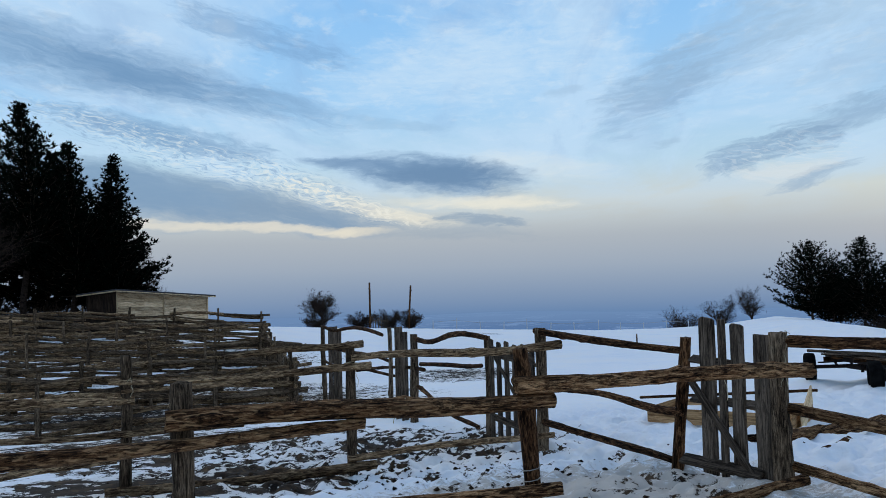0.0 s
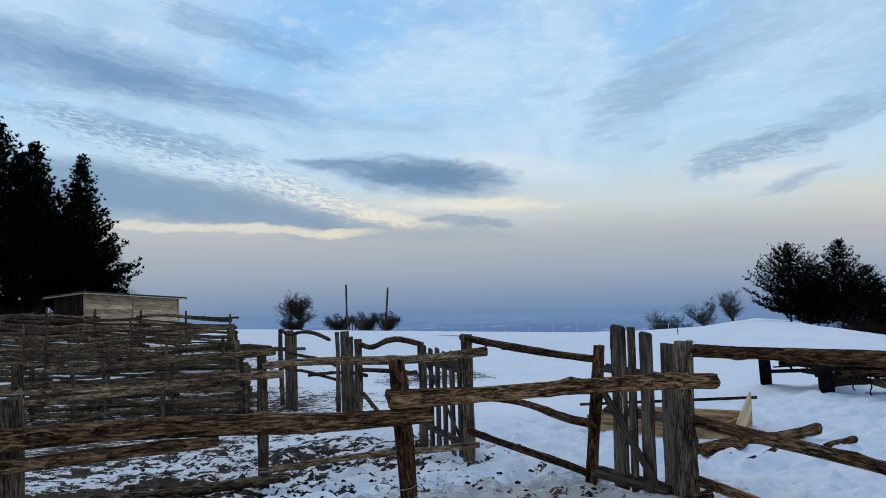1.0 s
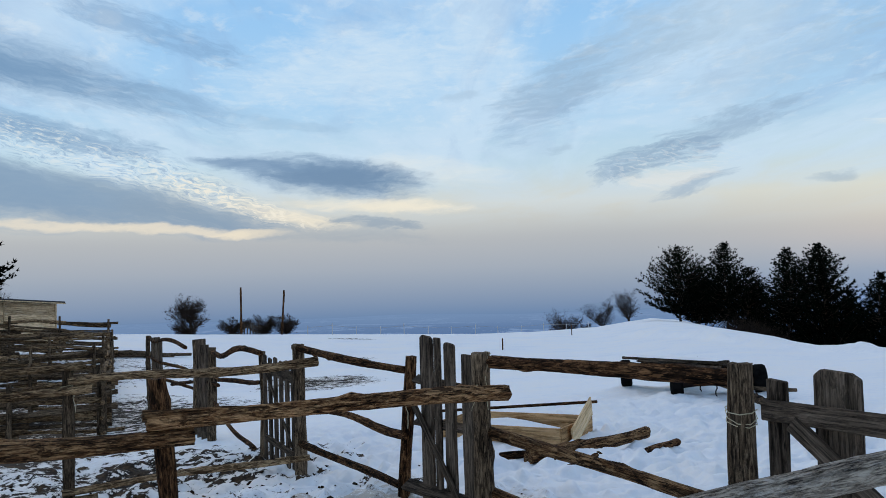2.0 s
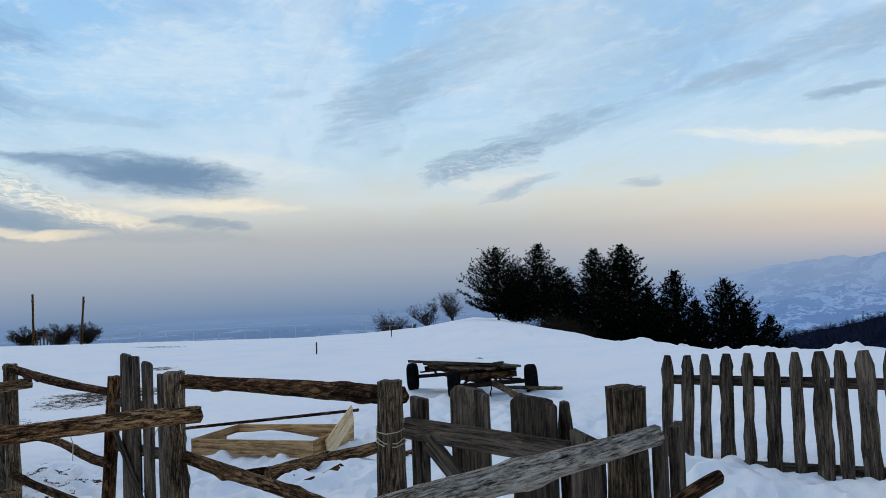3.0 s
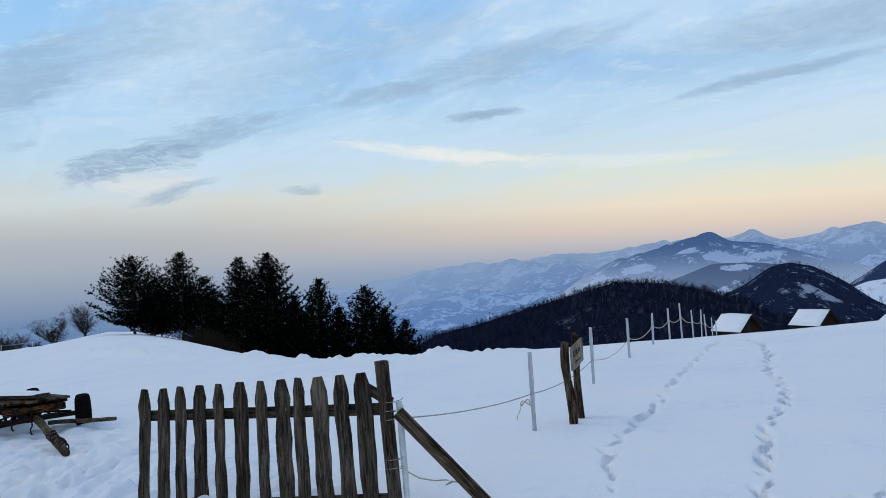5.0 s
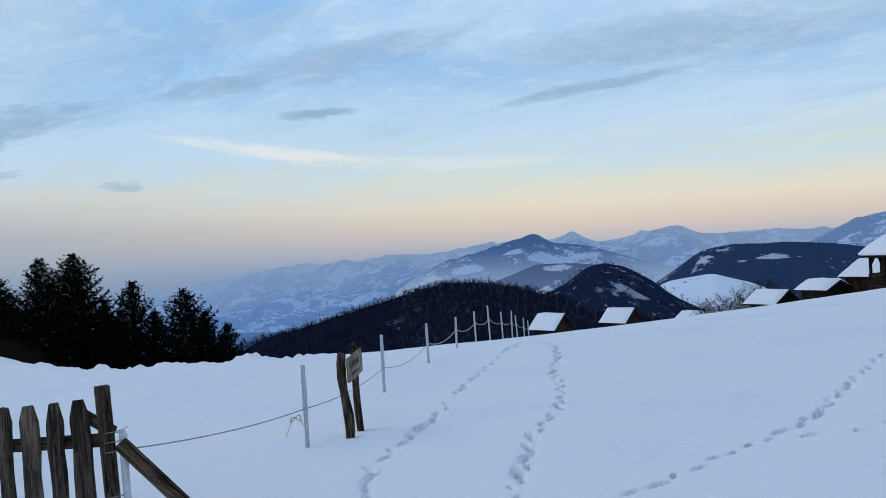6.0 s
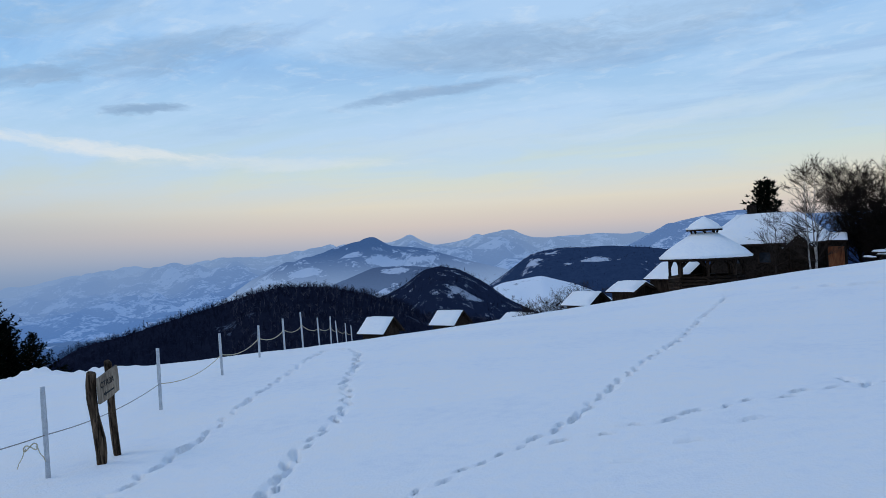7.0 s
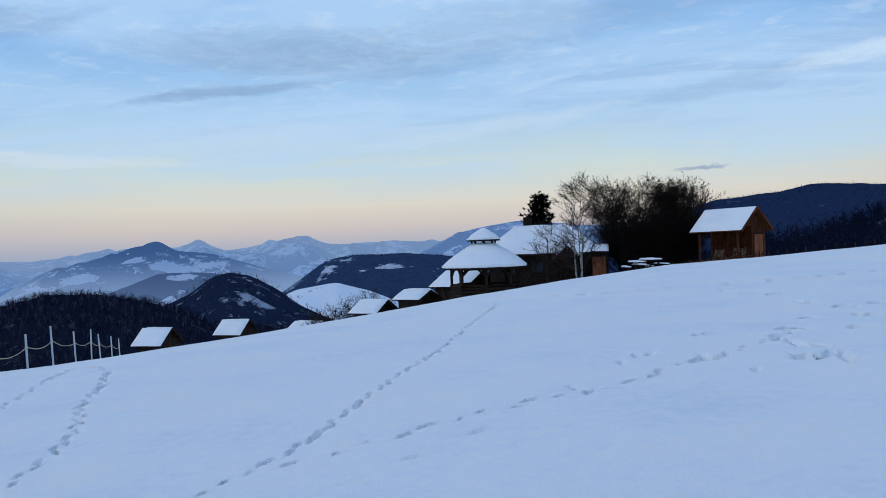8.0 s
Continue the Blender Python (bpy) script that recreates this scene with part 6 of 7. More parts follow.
PINE_LABEL = "dark green pine with a ragged crown on the snowy knoll"
KNOLL_PINES = [(33.4, 96.9, 4.34, 5.2, 0.12, 0.78), (38.7, 95.5, 4.72, 4.3, 0.14, 0.85), (37.2, 98.8, 0.31, 3.5, 0.1, 0.8), (36.0, 97.6, 1.9, 3.6, 0.08, 0.8), (41.0, 94.4, 1.6, 3.6, 0.1, 0.8), (44.5, 91.4, 3.66, 4.6, 0.16, 0.75), (48.2, 90.7, 4.04, 5.7, 0.14, 0.72), (42.7, 95.5, -0.31, 3.2, 0.1, 0.8), (51.6, 91.1, -1.44, 3.8, 0.1, 0.8), (52.2, 86.2, 0.56, 6.2, 0.1, 0.85), (55.8, 87.4, -3.05, 3.8, 0.06, 0.8), (56.7, 82.2, -0.56, 6.4, 0.06, 0.78), (59.8, 82.4, -3.49, 4.2, 0.05, 0.8), (60.1, 78.3, -4.75, 4.3, 0.05, 0.8)]
for i, (x, y, top, half, bare, blunt) in enumerate(KNOLL_PINES):
    pine(x, y, top, half, 201 + i, PINE_LABEL, bare, blunt=blunt, tuft=1.0)
for i, (x, y, top, half, bare) in enumerate([(-31.8, 46.0, 12.8, 4.2, 0.28), (-29.6, 47.4, 10.6, 3.4, 0.2), (-27.5, 48.7, 9.8, 2.9, 0.14), (-34.2, 44.6, 11.6, 3.8, 0.3), (-37.0, 43.5, 12.5, 4.0, 0.25), (-33.0, 50.5, 10.5, 3.8, 0.12), (-29.5, 52.0, 8.5, 3.4, 0.05), (-37.5, 49.0, 11.0, 4.0, 0.1)]):
    pine(x, y, top, half, 231 + i, "tall black-green pine behind the wooden shed", bare)
bare_tree(-26.4, 50.5, 5.6, 251, "thin leafless shrubby tree beside the pines", levels=3, stems=2)
bare_tree(-33.0, 40.5, 11.0, 252, "tall leafless tree among the pines")
FINEST[0] = 0.011
bare_tree(-19.2, 69.9, 2.75, 253, "round leafless tree on the brow of the field", spread=1.2, levels=4, thick=0.036, reach=1.75)
for i, (x, y, h) in enumerate([(-17.0, 76.5, 2.1), (-14.4, 77.2, 2.3), (-12.4, 77.4, 2.2), (-21.5, 76.0, 1.9)]):
    bare_tree(x, y, h, 255 + i, "low leafless bush on the brow of the field", "bare_bush", 3, 1.2, 8, wide=0.9, group="bushes on the brow")
for i, (x, y, h) in enumerate([(34.6, 141.2, 5.6), (38.9, 140.1, 5.8), (26.6, 142.6, 7.0), (28.4, 141.9, 4.4), (31.6, 142.6, 2.3)]):
    bare_tree(x, y, h, 261 + i, "small leafless tree on the snowy knoll", "bare_bush", 3, 1.0, 4, wide=0.4, thick=0.016, group="bushes on the knoll")

FINEST[0] = 0.008


def thicket(name, way, count, heights, width, seed, mt, label, down=0.0):
    """Matted leafless shrubs along a line, as one thing nobody could count."""
    rng = random.Random(seed)
    v, f = [], []
    for _ in range(count):
        g = rng.random() * (len(way) - 1)
        (x0, y0), (x1, y1) = way[int(g)], way[int(g) + 1]
        u = g - int(g)
        x, y = x0 + u * (x1 - x0) + rng.gauss(0, width), y0 + u * (y1 - y0) + rng.gauss(0, width)
        p = Vector((x, y, gz(x, y) - 0.15 - down))
        h = rng.uniform(*heights)
        for _ in range(14):
            e = Vector((rng.gauss(0, 0.5), rng.gauss(0, 0.5), 1)).normalized() * h * rng.uniform(0.5, 1)
            c = p + Vector((rng.gauss(0, 0.2), rng.gauss(0, 0.2), 0)) * h
            sd = e.cross(Vector((rng.gauss(0, 1), rng.gauss(0, 1), 0.1))).normalized() * rng.uniform(0.012, 0.03)
            k = len(v)
            v.extend((c - sd, c + sd, c + e))
            f.append((k, k + 1, k + 2))
            c2 = c + e * rng.uniform(0.35, 0.8)
            e2 = (e.normalized() + Vector((rng.gauss(0, 0.7), rng.gauss(0, 0.7), 0.1))).normalized() * h * 0.35
            k = len(v)
            v.extend((c2 - sd * 0.6, c2 + sd * 0.6, c2 + e2))
            f.append((k, k + 1, k + 2))
    tagged(new(name, mesh_from(name, v, f, False, mt)), label, "undergrowth", kind="stuff")


thicket("undergrowth", [(40.5, 92.0), (43.5, 90.5), (47.0, 88.0), (51.0, 86.0), (54.0, 84.5), (58.0, 81.5), (64.0, 77.5)], 2600, (1.0, 3.8), 1.5, 271, TWIGS, "brownish leafless undergrowth below the pines")
thicket("undergrowth", [(-38.0, 43.0), (-33.5, 45.5), (-28.0, 48.5)], 900, (0.8, 2.6), 1.6, 272, TWIGS, "dark leafless undergrowth behind the shed")


# ---- poles and old stakes on the brow ----
for i, (x, y, top, lean) in enumerate([(-14.6, 68.9, 1.0, 0.0), (-11.0, 69.5, 0.65, -0.25)]):
    b = gz(x, y)
    tagged(log("wooden_pole", (x + lean, y, b - 0.3), (x, y, top), 0.1, 0.075, DARK_LOG, None, 281 + i, 0.004), "tall bare wooden pole standing on the brow", "pole", "tall poles")
pg = thing("picket_gate", (-13.8, 68.9, gz(-13.8, 68.9)), "small broken picket gate between the poles", "gate")
for i in range(7):
    x = -14.6 + 0.25 * i
    part("picket", board_mesh(plank_outline(0.1, 1.0 + 0.2 * math.sin(i * 2.2), "point", 290 + i), 0.03), GREY_PLANK, pg, "", Matrix.Translation((x, 68.9, gz(x, 68.9) - 0.05)))
beam("ledger", (-14.7, 68.95, gz(-14.6, 68.9) + 0.7), (-12.9, 68.95, gz(-13, 68.9) + 0.65), 0.03, 0.08, GREY_PLANK, pg)
FIELD_STAKES = [(14.38, 70.3, -4.85, 0.9), (5.84, 49.5, -2.8, 0.75)]
for i in range(13):
    a = radians(-9.5 + 1.75 * i)
    R = np.interp(math.degrees(a), RIDGE_AZ, RIDGE_R) * 0.97
    x, y = CENTRE[0] + R * math.sin(a), CENTRE[1] + R * math.cos(a)
    FIELD_STAKES.append((x, y, gz(x, y), 0.75 + 0.25 * (i % 3 == 1)))
wire = []
for i, (x, y, b, h) in enumerate(FIELD_STAKES):
    b = gz(x, y)
    o = log("field_stake", (x, y, b - 0.2), (x + 0.05 * math.sin(i * 3), y, b + h), 0.045, 0.04, DARK_LOG if i < 2 else STEEL, None, 300 + i, 0.0, sides=7)
    tagged(o, "dark wooden stake standing alone in the field" if i < 2 else "thin pale stake of the fence on the brow", "stake", "stakes on the brow")
    if i > 1:
        wire.append((x, y, b + h * 0.8))
tagged(part("fence_wire", rope_mesh(wire, 0.012), WIRE, None), "single thin wire strung along the stakes on the brow", "wire")


# ---- shed and the old pens ----
def shed():
    a, c = Vector((-25.0, 44.2, 0)), Vector((-22.28, 51.0, 0))
    b = min(gz(a.x, a.y), gz(c.x, c.y)) - 0.3
    s = thing("wooden_shed", (a.x, a.y, b), "long low shed of pale boards with a dark sloping roof", "shed")
    u = (c - a).normalized()
    n = Vector((-u.y, u.x, 0))
    ln, dp, ha, hc = (c - a).length, 2.5, 1.0, 0.43
    ang = math.atan2(u.y, u.x)
    rows = 11
    for i in range(rows):
        for f0, f1 in ((0.0, 0.48), (0.49, 1.0)):
            p, q = a + u * ln * f0, a + u * ln * f1
            tp, tq = ha + (hc - ha) * f0, ha + (hc - ha) * f1
            beam("board", (p.x, p.y, b + (tp - b) * (i + 0.5) / rows), (q.x, q.y, b + (tq - b) * (i + 0.5) / rows), (tp - b) / rows - 0.014, 0.03, SHED_PLANK, s, math.pi / 2)
    side = Matrix.Rotation(math.atan2(n.y, n.x), 4, "Z")
    part("side_wall", board_mesh([(0, b), (dp, b), (dp, ha - 0.2), (0, ha)], 0.08, 0), DARK_TIMBER, s, "dark side wall", Matrix.Translation(a - u * 0.05) @ side)
    part("side_wall", board_mesh([(0, b), (dp, b), (dp, hc - 0.2), (0, hc)], 0.08, 0), DARK_TIMBER, s, "dark side wall", Matrix.Translation(c + u * 0.05) @ side)
    part("back_wall", board_mesh([(0, b), (ln, b), (ln, hc - 0.2), (0, ha - 0.2)], 0.08, 0), DARK_TIMBER, s, "", Matrix.Translation(a + n * dp) @ Matrix.Rotation(ang, 4, "Z"))
    for f in (0.0, 0.485, 1.0):
        p = a + u * ln * f - n * 0.05
        beam("upright", (p.x, p.y, b), (p.x, p.y, ha + (hc - ha) * f), 0.1, 0.06, SHED_PLANK, s, ang)
    roof = Matrix.Translation(a + Vector((0, 0, ha + 0.08))) @ Matrix.Rotation(ang, 4, "Z") @ Matrix.Rotation(math.atan2(ha - hc, ln), 4, "Y") @ Matrix.Rotation(-0.08, 4, "X") @ Matrix.Translation((ln / 2, dp / 2, 0))
    part("roof", box_bm(ln + 0.8, dp + 0.9, 0.09, 0.01), ROOF_TAR, s, "dark felt roof", roof)
    part("fascia", box_bm(ln + 0.8, 0.04, 0.07, 0.004), SHED_PLANK, s, "pale fascia board", roof @ Matrix.Translation((0, -dp / 2 - 0.47, -0.085)))
    part("fascia", box_bm(0.04, dp + 0.9, 0.07, 0.004), SHED_PLANK, s, "pale fascia board", roof @ Matrix.Translation((-ln / 2 - 0.42, 0, -0.085)))


SHED_PLANK = wood("warm_shed_plank", (0.2, 0.13, 0.07), (0.56, 0.4, 0.24), (0.76, 0.6, 0.4), 9.0, 0.75, 0.4, 0.04, 0.35)
shed()


def pen_row(p, q, rails, height, seed, name="pen_fence"):
    rng = random.Random(seed)
    p, q = Vector((*p, 0)), Vector((*q, 0))
    f = thing(name, (p.x, p.y, gz(p.x, p.y)), "old grey fence of stacked crooked rails round the pens", "fence", "old pens")
    n = max(2, round((q - p).length / 2.1))
    side = Vector((-(q - p).y, (q - p).x, 0)).normalized() * 0.09
    for i in range(n + 1):
        c = p.lerp(q, i / n)
        g = gz(c.x, c.y)
        for s in (1, -1) if rng.random() < 0.6 else (1,):
            d = c + side * s * 1.2
            log("post", (d.x, d.y, g - 0.3), (d.x, d.y, g + height * rng.uniform(0.98, 1.2)), 0.065, 0.055, GREY_LOG, f, seed * 50 + i * 2 + s, 0.01, sides=7)
    for i in range(n):
        a, b = p.lerp(q, i / n), p.lerp(q, (i + 1) / n)
        for r in range(rails):
            z = height * (r + 0.8) / rails
            e = (b - a).normalized() * rng.uniform(0.1, 0.5)
            ga, gb = gz(a.x, a.y) + z + rng.gauss(0, 0.1), gz(b.x, b.y) + z + rng.gauss(0, 0.1)
            w = side * rng.uniform(-0.5, 0.5)
            rr = rng.uniform(0.045, 0.09)
            log("rail", (a.x - e.x + w.x, a.y - e.y + w.y, ga), (b.x + e.x + w.x, b.y + e.y + w.y, gb), rr, rr * 0.8, TAN_LOG if (i + r) % 2 == 0 else GREY_LOG, f, seed * 70 + i * 9 + r, 0.02, sides=6)


pen_row((-7.4, 20.7), (-20.5, 14.6), 7, 1.35, 1)
pen_row((-9.6, 26.2), (-22.5, 20.2), 9, 1.5, 2)
pen_row((-12.2, 32.0), (-26.0, 25.6), 11, 1.75, 3)
pen_row((-13.6, 36.5), (-29.5, 30.0), 12, 1.95, 4)
pen_row((-15.5, 42.0), (-28.0, 37.0), 12, 1.9, 5)
pen_row((-7.4, 20.7), (-15.8, 43.0), 8, 1.5, 6)
log_pile = [((-17.5, 42.5), (-13.8, 44.8)), ((-17.0, 43.2), (-13.2, 45.4)), ((-16.6, 42.8), (-14.0, 44.6)), ((-15.6, 43.8), (-12.4, 46.0))]
for i, (p, q) in enumerate(log_pile):
    z = 0.12 + 0.16 * (i == 2)
    tagged(log("stacked_log", (*p, gz(*p) + z), (*q, gz(*q) + z), 0.11, 0.09, GREY_LOG, None, 321 + i, 0.01), "grey log lying in the heap behind the pens", "log", "heap of logs")


# ---- cabins, pavilion, house, hut ----
def slab(p, q, r, s, thick):
    """A slab over four corners, thickened upwards."""
    v = [Vector(k) for k in (p, q, r, s)]
    n = (v[1] - v[0]).cross(v[3] - v[0]).normalized()
    if n.z < 0:
        n = -n
    bm = bmesh.new()
    lo, hi = [bm.verts.new(k) for k in v], [bm.verts.new(k + n * thick) for k in v]
    bm.faces.new(lo[::-1])
    bm.faces.new(hi)
    for i in range(4):
        bm.faces.new((lo[i], lo[(i + 1) % 4], hi[(i + 1) % 4], hi[i]))
    bmesh.ops.recalc_face_normals(bm, faces=bm.faces)
    return bm


def snow_slab(p, q, r, s, thick, seed=0):
    """Snow lying on a roof slope, swelling and rounded at its edges."""
    p, q, r, s = (Vector(k) for k in (p, q, r, s))
    n = (q - p).cross(s - p).normalized()
    if n.z < 0:
        n = -n
    N = 10
    v, f = [], []
    for i in range(N + 1):
        for j in range(N + 1):
            a, b = i / N, j / N
            c = p.lerp(q, a).lerp(s.lerp(r, a), b)
            e = min(a, 1 - a, b, 1 - b)
            h = thick * min(1, 0.25 + (e * 9) ** 0.6) * (1 + 0.25 * noise.noise(c * 0.9 + Vector((seed, 0, 0)))) if e > 0 else 0.0
            v.append(c + n * (h + 0.006))
    for i in range(N):
        for j in range(N):
            a = i * (N + 1) + j
            f.append((a, a + N + 1, a + N + 2, a + 1))
    me = mesh_from("snow", v, f, True)
    return me


def gable_house(name, cx, cy, turn, length, width, eave, rise, base, wall_mt, label, category, over=0.35, snow=0.22, group="", door=None, front_open=False, recess=None, roof_mt=None):
    """A gabled building: walls, roof slopes with snow, barge boards, gables. Its ridge runs along local x."""
    t = thing(name, (cx, cy, base), label, category, group)
    m = Matrix.Translation((cx, cy, 0)) @ Matrix.Rotation(turn, 4, "Z")
    L, W = length / 2, width / 2
    th = 0.14
    walls = [([(-L, base), (L, base), (L, eave), (-L, eave)], (0, -W + th / 2, 0), 0), ([(-L, base), (L, base), (L, eave), (-L, eave)], (0, W - th / 2, 0), 0)]
    for o, off, a in walls[1 if front_open else 0:]:
        part("wall", board_mesh(o, th, 0), wall_mt, t, "", m @ Matrix.Translation(off))
    for sx in (-1, 1):
        o = [(-W + th, base), (W - th, base), (W - th, eave), (0, eave + rise * (1 - th / W)), (-W + th, eave)]
        if recess is not None:
            o = [(recess, base), (W - th, base), (W - th, eave), (0, eave + rise * (1 - th / W)), (-W + th, eave), (recess, eave - 0.01)]
        part("gable_wall", board_mesh(o, th, 0), wall_mt, t, "", m @ Matrix.Translation((sx * (L - th / 2), 0, 0)) @ Matrix.Rotation(math.pi / 2, 4, "Z"))
    k = rise / W
    roof_mt = roof_mt or DARK_TIMBER
    for sy in (-1, 1):
        c = [(-L - over, sy * (W + over), eave - over * k), (L + over, sy * (W + over), eave - over * k), (L + over, 0, eave + rise), (-L - over, 0, eave + rise)]
        part("roof", slab(*c, 0.08), roof_mt, t, "dark roof boards", m)
        n = Vector((0, sy * k, 1)).normalized() * 0.09
        c = [Vector(q) + n for q in c]
        part("roof_snow", snow_slab(*c, snow, cx), SNOW, t, "thick snow on the roof", m)
    for sx in (-1, 1):
        for sy in (-1, 1):
            beam("barge_board", m @ Vector((sx * (L + over + 0.02), sy * (W + over), eave - over * k + 0.02)), m @ Vector((sx * (L + over + 0.02), sy * 0.02, eave + rise + 0.02)), 0.04, 0.16, roof_mt, t, 0.0)
    if recess is not None:
        part("porch_wall", board_mesh([(-L + th, base), (L - th, base), (L - th, eave), (-L + th, eave)], 0.1, 0), wall_mt, t, "shaded wall behind the porch", m @ Matrix.Translation((0, recess + 0.05, 0)))
    if door:
        dx, dw, dh, mt = door
        d = part("door", box_bm(0.06, dw, dh, 0.01), mt, t, "plank door", m @ Matrix.Translation((L + 0.025, dx, base + dh / 2)))
        part("door_frame", box_bm(0.05, dw + 0.14, 0.1, 0.008), DARK_TIMBER, d, "", m @ Matrix.Translation((L + 0.03, dx, base + dh + 0.06)))
    return t, m


for i, (cx, cy, turn, ln, w, eave, rise, g) in enumerate([(62.0, 35.3, -1.65, 2.1, 2.4, -4.45, 1.0, 0), (82.0, 38.6, -1.7, 2.7, 3.0, -5.75, 1.2, 0), (76.0, 28.0, -1.8, 2.6, 2.8, -5.1, 0.7, 0), (65.6, 18.15, -1.9, 2.1, 2.6, -2.6, 0.75, 0), (64.6, 14.3, -1.95, 1.9, 2.4, -1.6, 0.5, 0), (66.8, 10.9, -2.0, 3.0, 4.0, -0.75, 1.0, 0)]):
    gable_house("log_cabin", cx, cy, turn, ln, w, eave, rise, min(gz(cx, cy), eave - 2.2) - 0.2, DARK_TIMBER, "small dark wooden cabin with a snow-covered gable roof", "cabin", 0.35, 0.2, "cabins below the field")


def ring_roof(r0, z0, r1, z1, thick, n=12, round_edge=0.12):
    prof = [(r0 - 0.04, z0 - 0.02), (r0, z0), (r0 + round_edge * 0.3, z0 + thick * 0.5), (r0 - round_edge, z0 + thick * 1.15)]
    for i in range(1, 6):
        s = i / 5
        prof.append((r0 + (r1 - r0) * s, z0 + (z1 - z0) * s + thick * (1 + 0.25 * math.sin(s * math.pi))))
    return lathe(prof, 32, False)


def pavilion():
    cx, cy = 55.2, 7.4
    base = gz(cx, cy) - 0.4
    t = thing("garden_pavilion", (cx, cy, base), "round open timber pavilion with a two-tier snowy roof", "pavilion")
    at_c = Matrix.Translation((cx, cy, 0))
    part("roof", lathe([(2.72, 0.74), (2.76, 0.82), (0.72, 2.28), (0.7, 2.2)], 24, True), DARK_TIMBER, t, "dark conical roof", at_c)
    part("roof_snow", ring_roof(2.74, 0.84, 0.66, 2.2, 0.2), SNOW, t, "thick snow on the roof", at_c)
    part("lantern_roof", lathe([(1.08, 2.5), (1.1, 2.56), (0.02, 3.2), (0.0, 3.1)], 24, True), DARK_TIMBER, t, "", at_c)
    part("lantern_snow", ring_roof(1.06, 2.57, 0.02, 3.22, 0.16), SNOW, t, "snow cap", at_c)
    for i in range(8):
        a = i * math.pi / 4 + 0.2
        u = Vector((math.cos(a), math.sin(a), 0))
        c = Vector((cx, cy, 0))
        beam("post", c + u * 2.15 + Vector((0, 0, base)), c + u * 2.15 + Vector((0, 0, 0.85)), 0.17, 0.17, DARK_TIMBER, t, a)
        beam("lantern_post", c + u * 0.66 + Vector((0, 0, 2.15)), c + u * 0.8 + Vector((0, 0, 2.55)), 0.1, 0.1, DARK_TIMBER, t, a)
        b2 = (i + 1) * math.pi / 4 + 0.2
        w = Vector((math.cos(b2), math.sin(b2), 0))
        for f, g in ((u, w), (w, u)):
            beam("knee_brace", c + f * 2.15 + Vector((0, 0, 0.25)), c + (f * 2.15).lerp(g * 2.15, 0.3) + Vector((0, 0, 0.72)), 0.12, 0.1, DARK_TIMBER, t)
        beam("ring_beam", c + u * 2.15 + Vector((0, 0, 0.74)), c + w * 2.15 + Vector((0, 0, 0.74)), 0.16, 0.16, DARK_TIMBER, t)
        for k in range(4):
            z = -0.32 - 0.2 * k
            if z > base:
                log("parapet_log", c + u * 2.2 + Vector((0, 0, z)), c + w * 2.2 + Vector((0, 0, z)), 0.095, 0.095, DARK_TIMBER, t, 340 + i, 0.003, sides=7)
    part("floor", lathe([(0.0, base + 0.1), (2.3, base + 0.1), (2.3, base), (0.0, base)], 16, False), DARK_TIMBER, t, "", at_c)


pavilion()


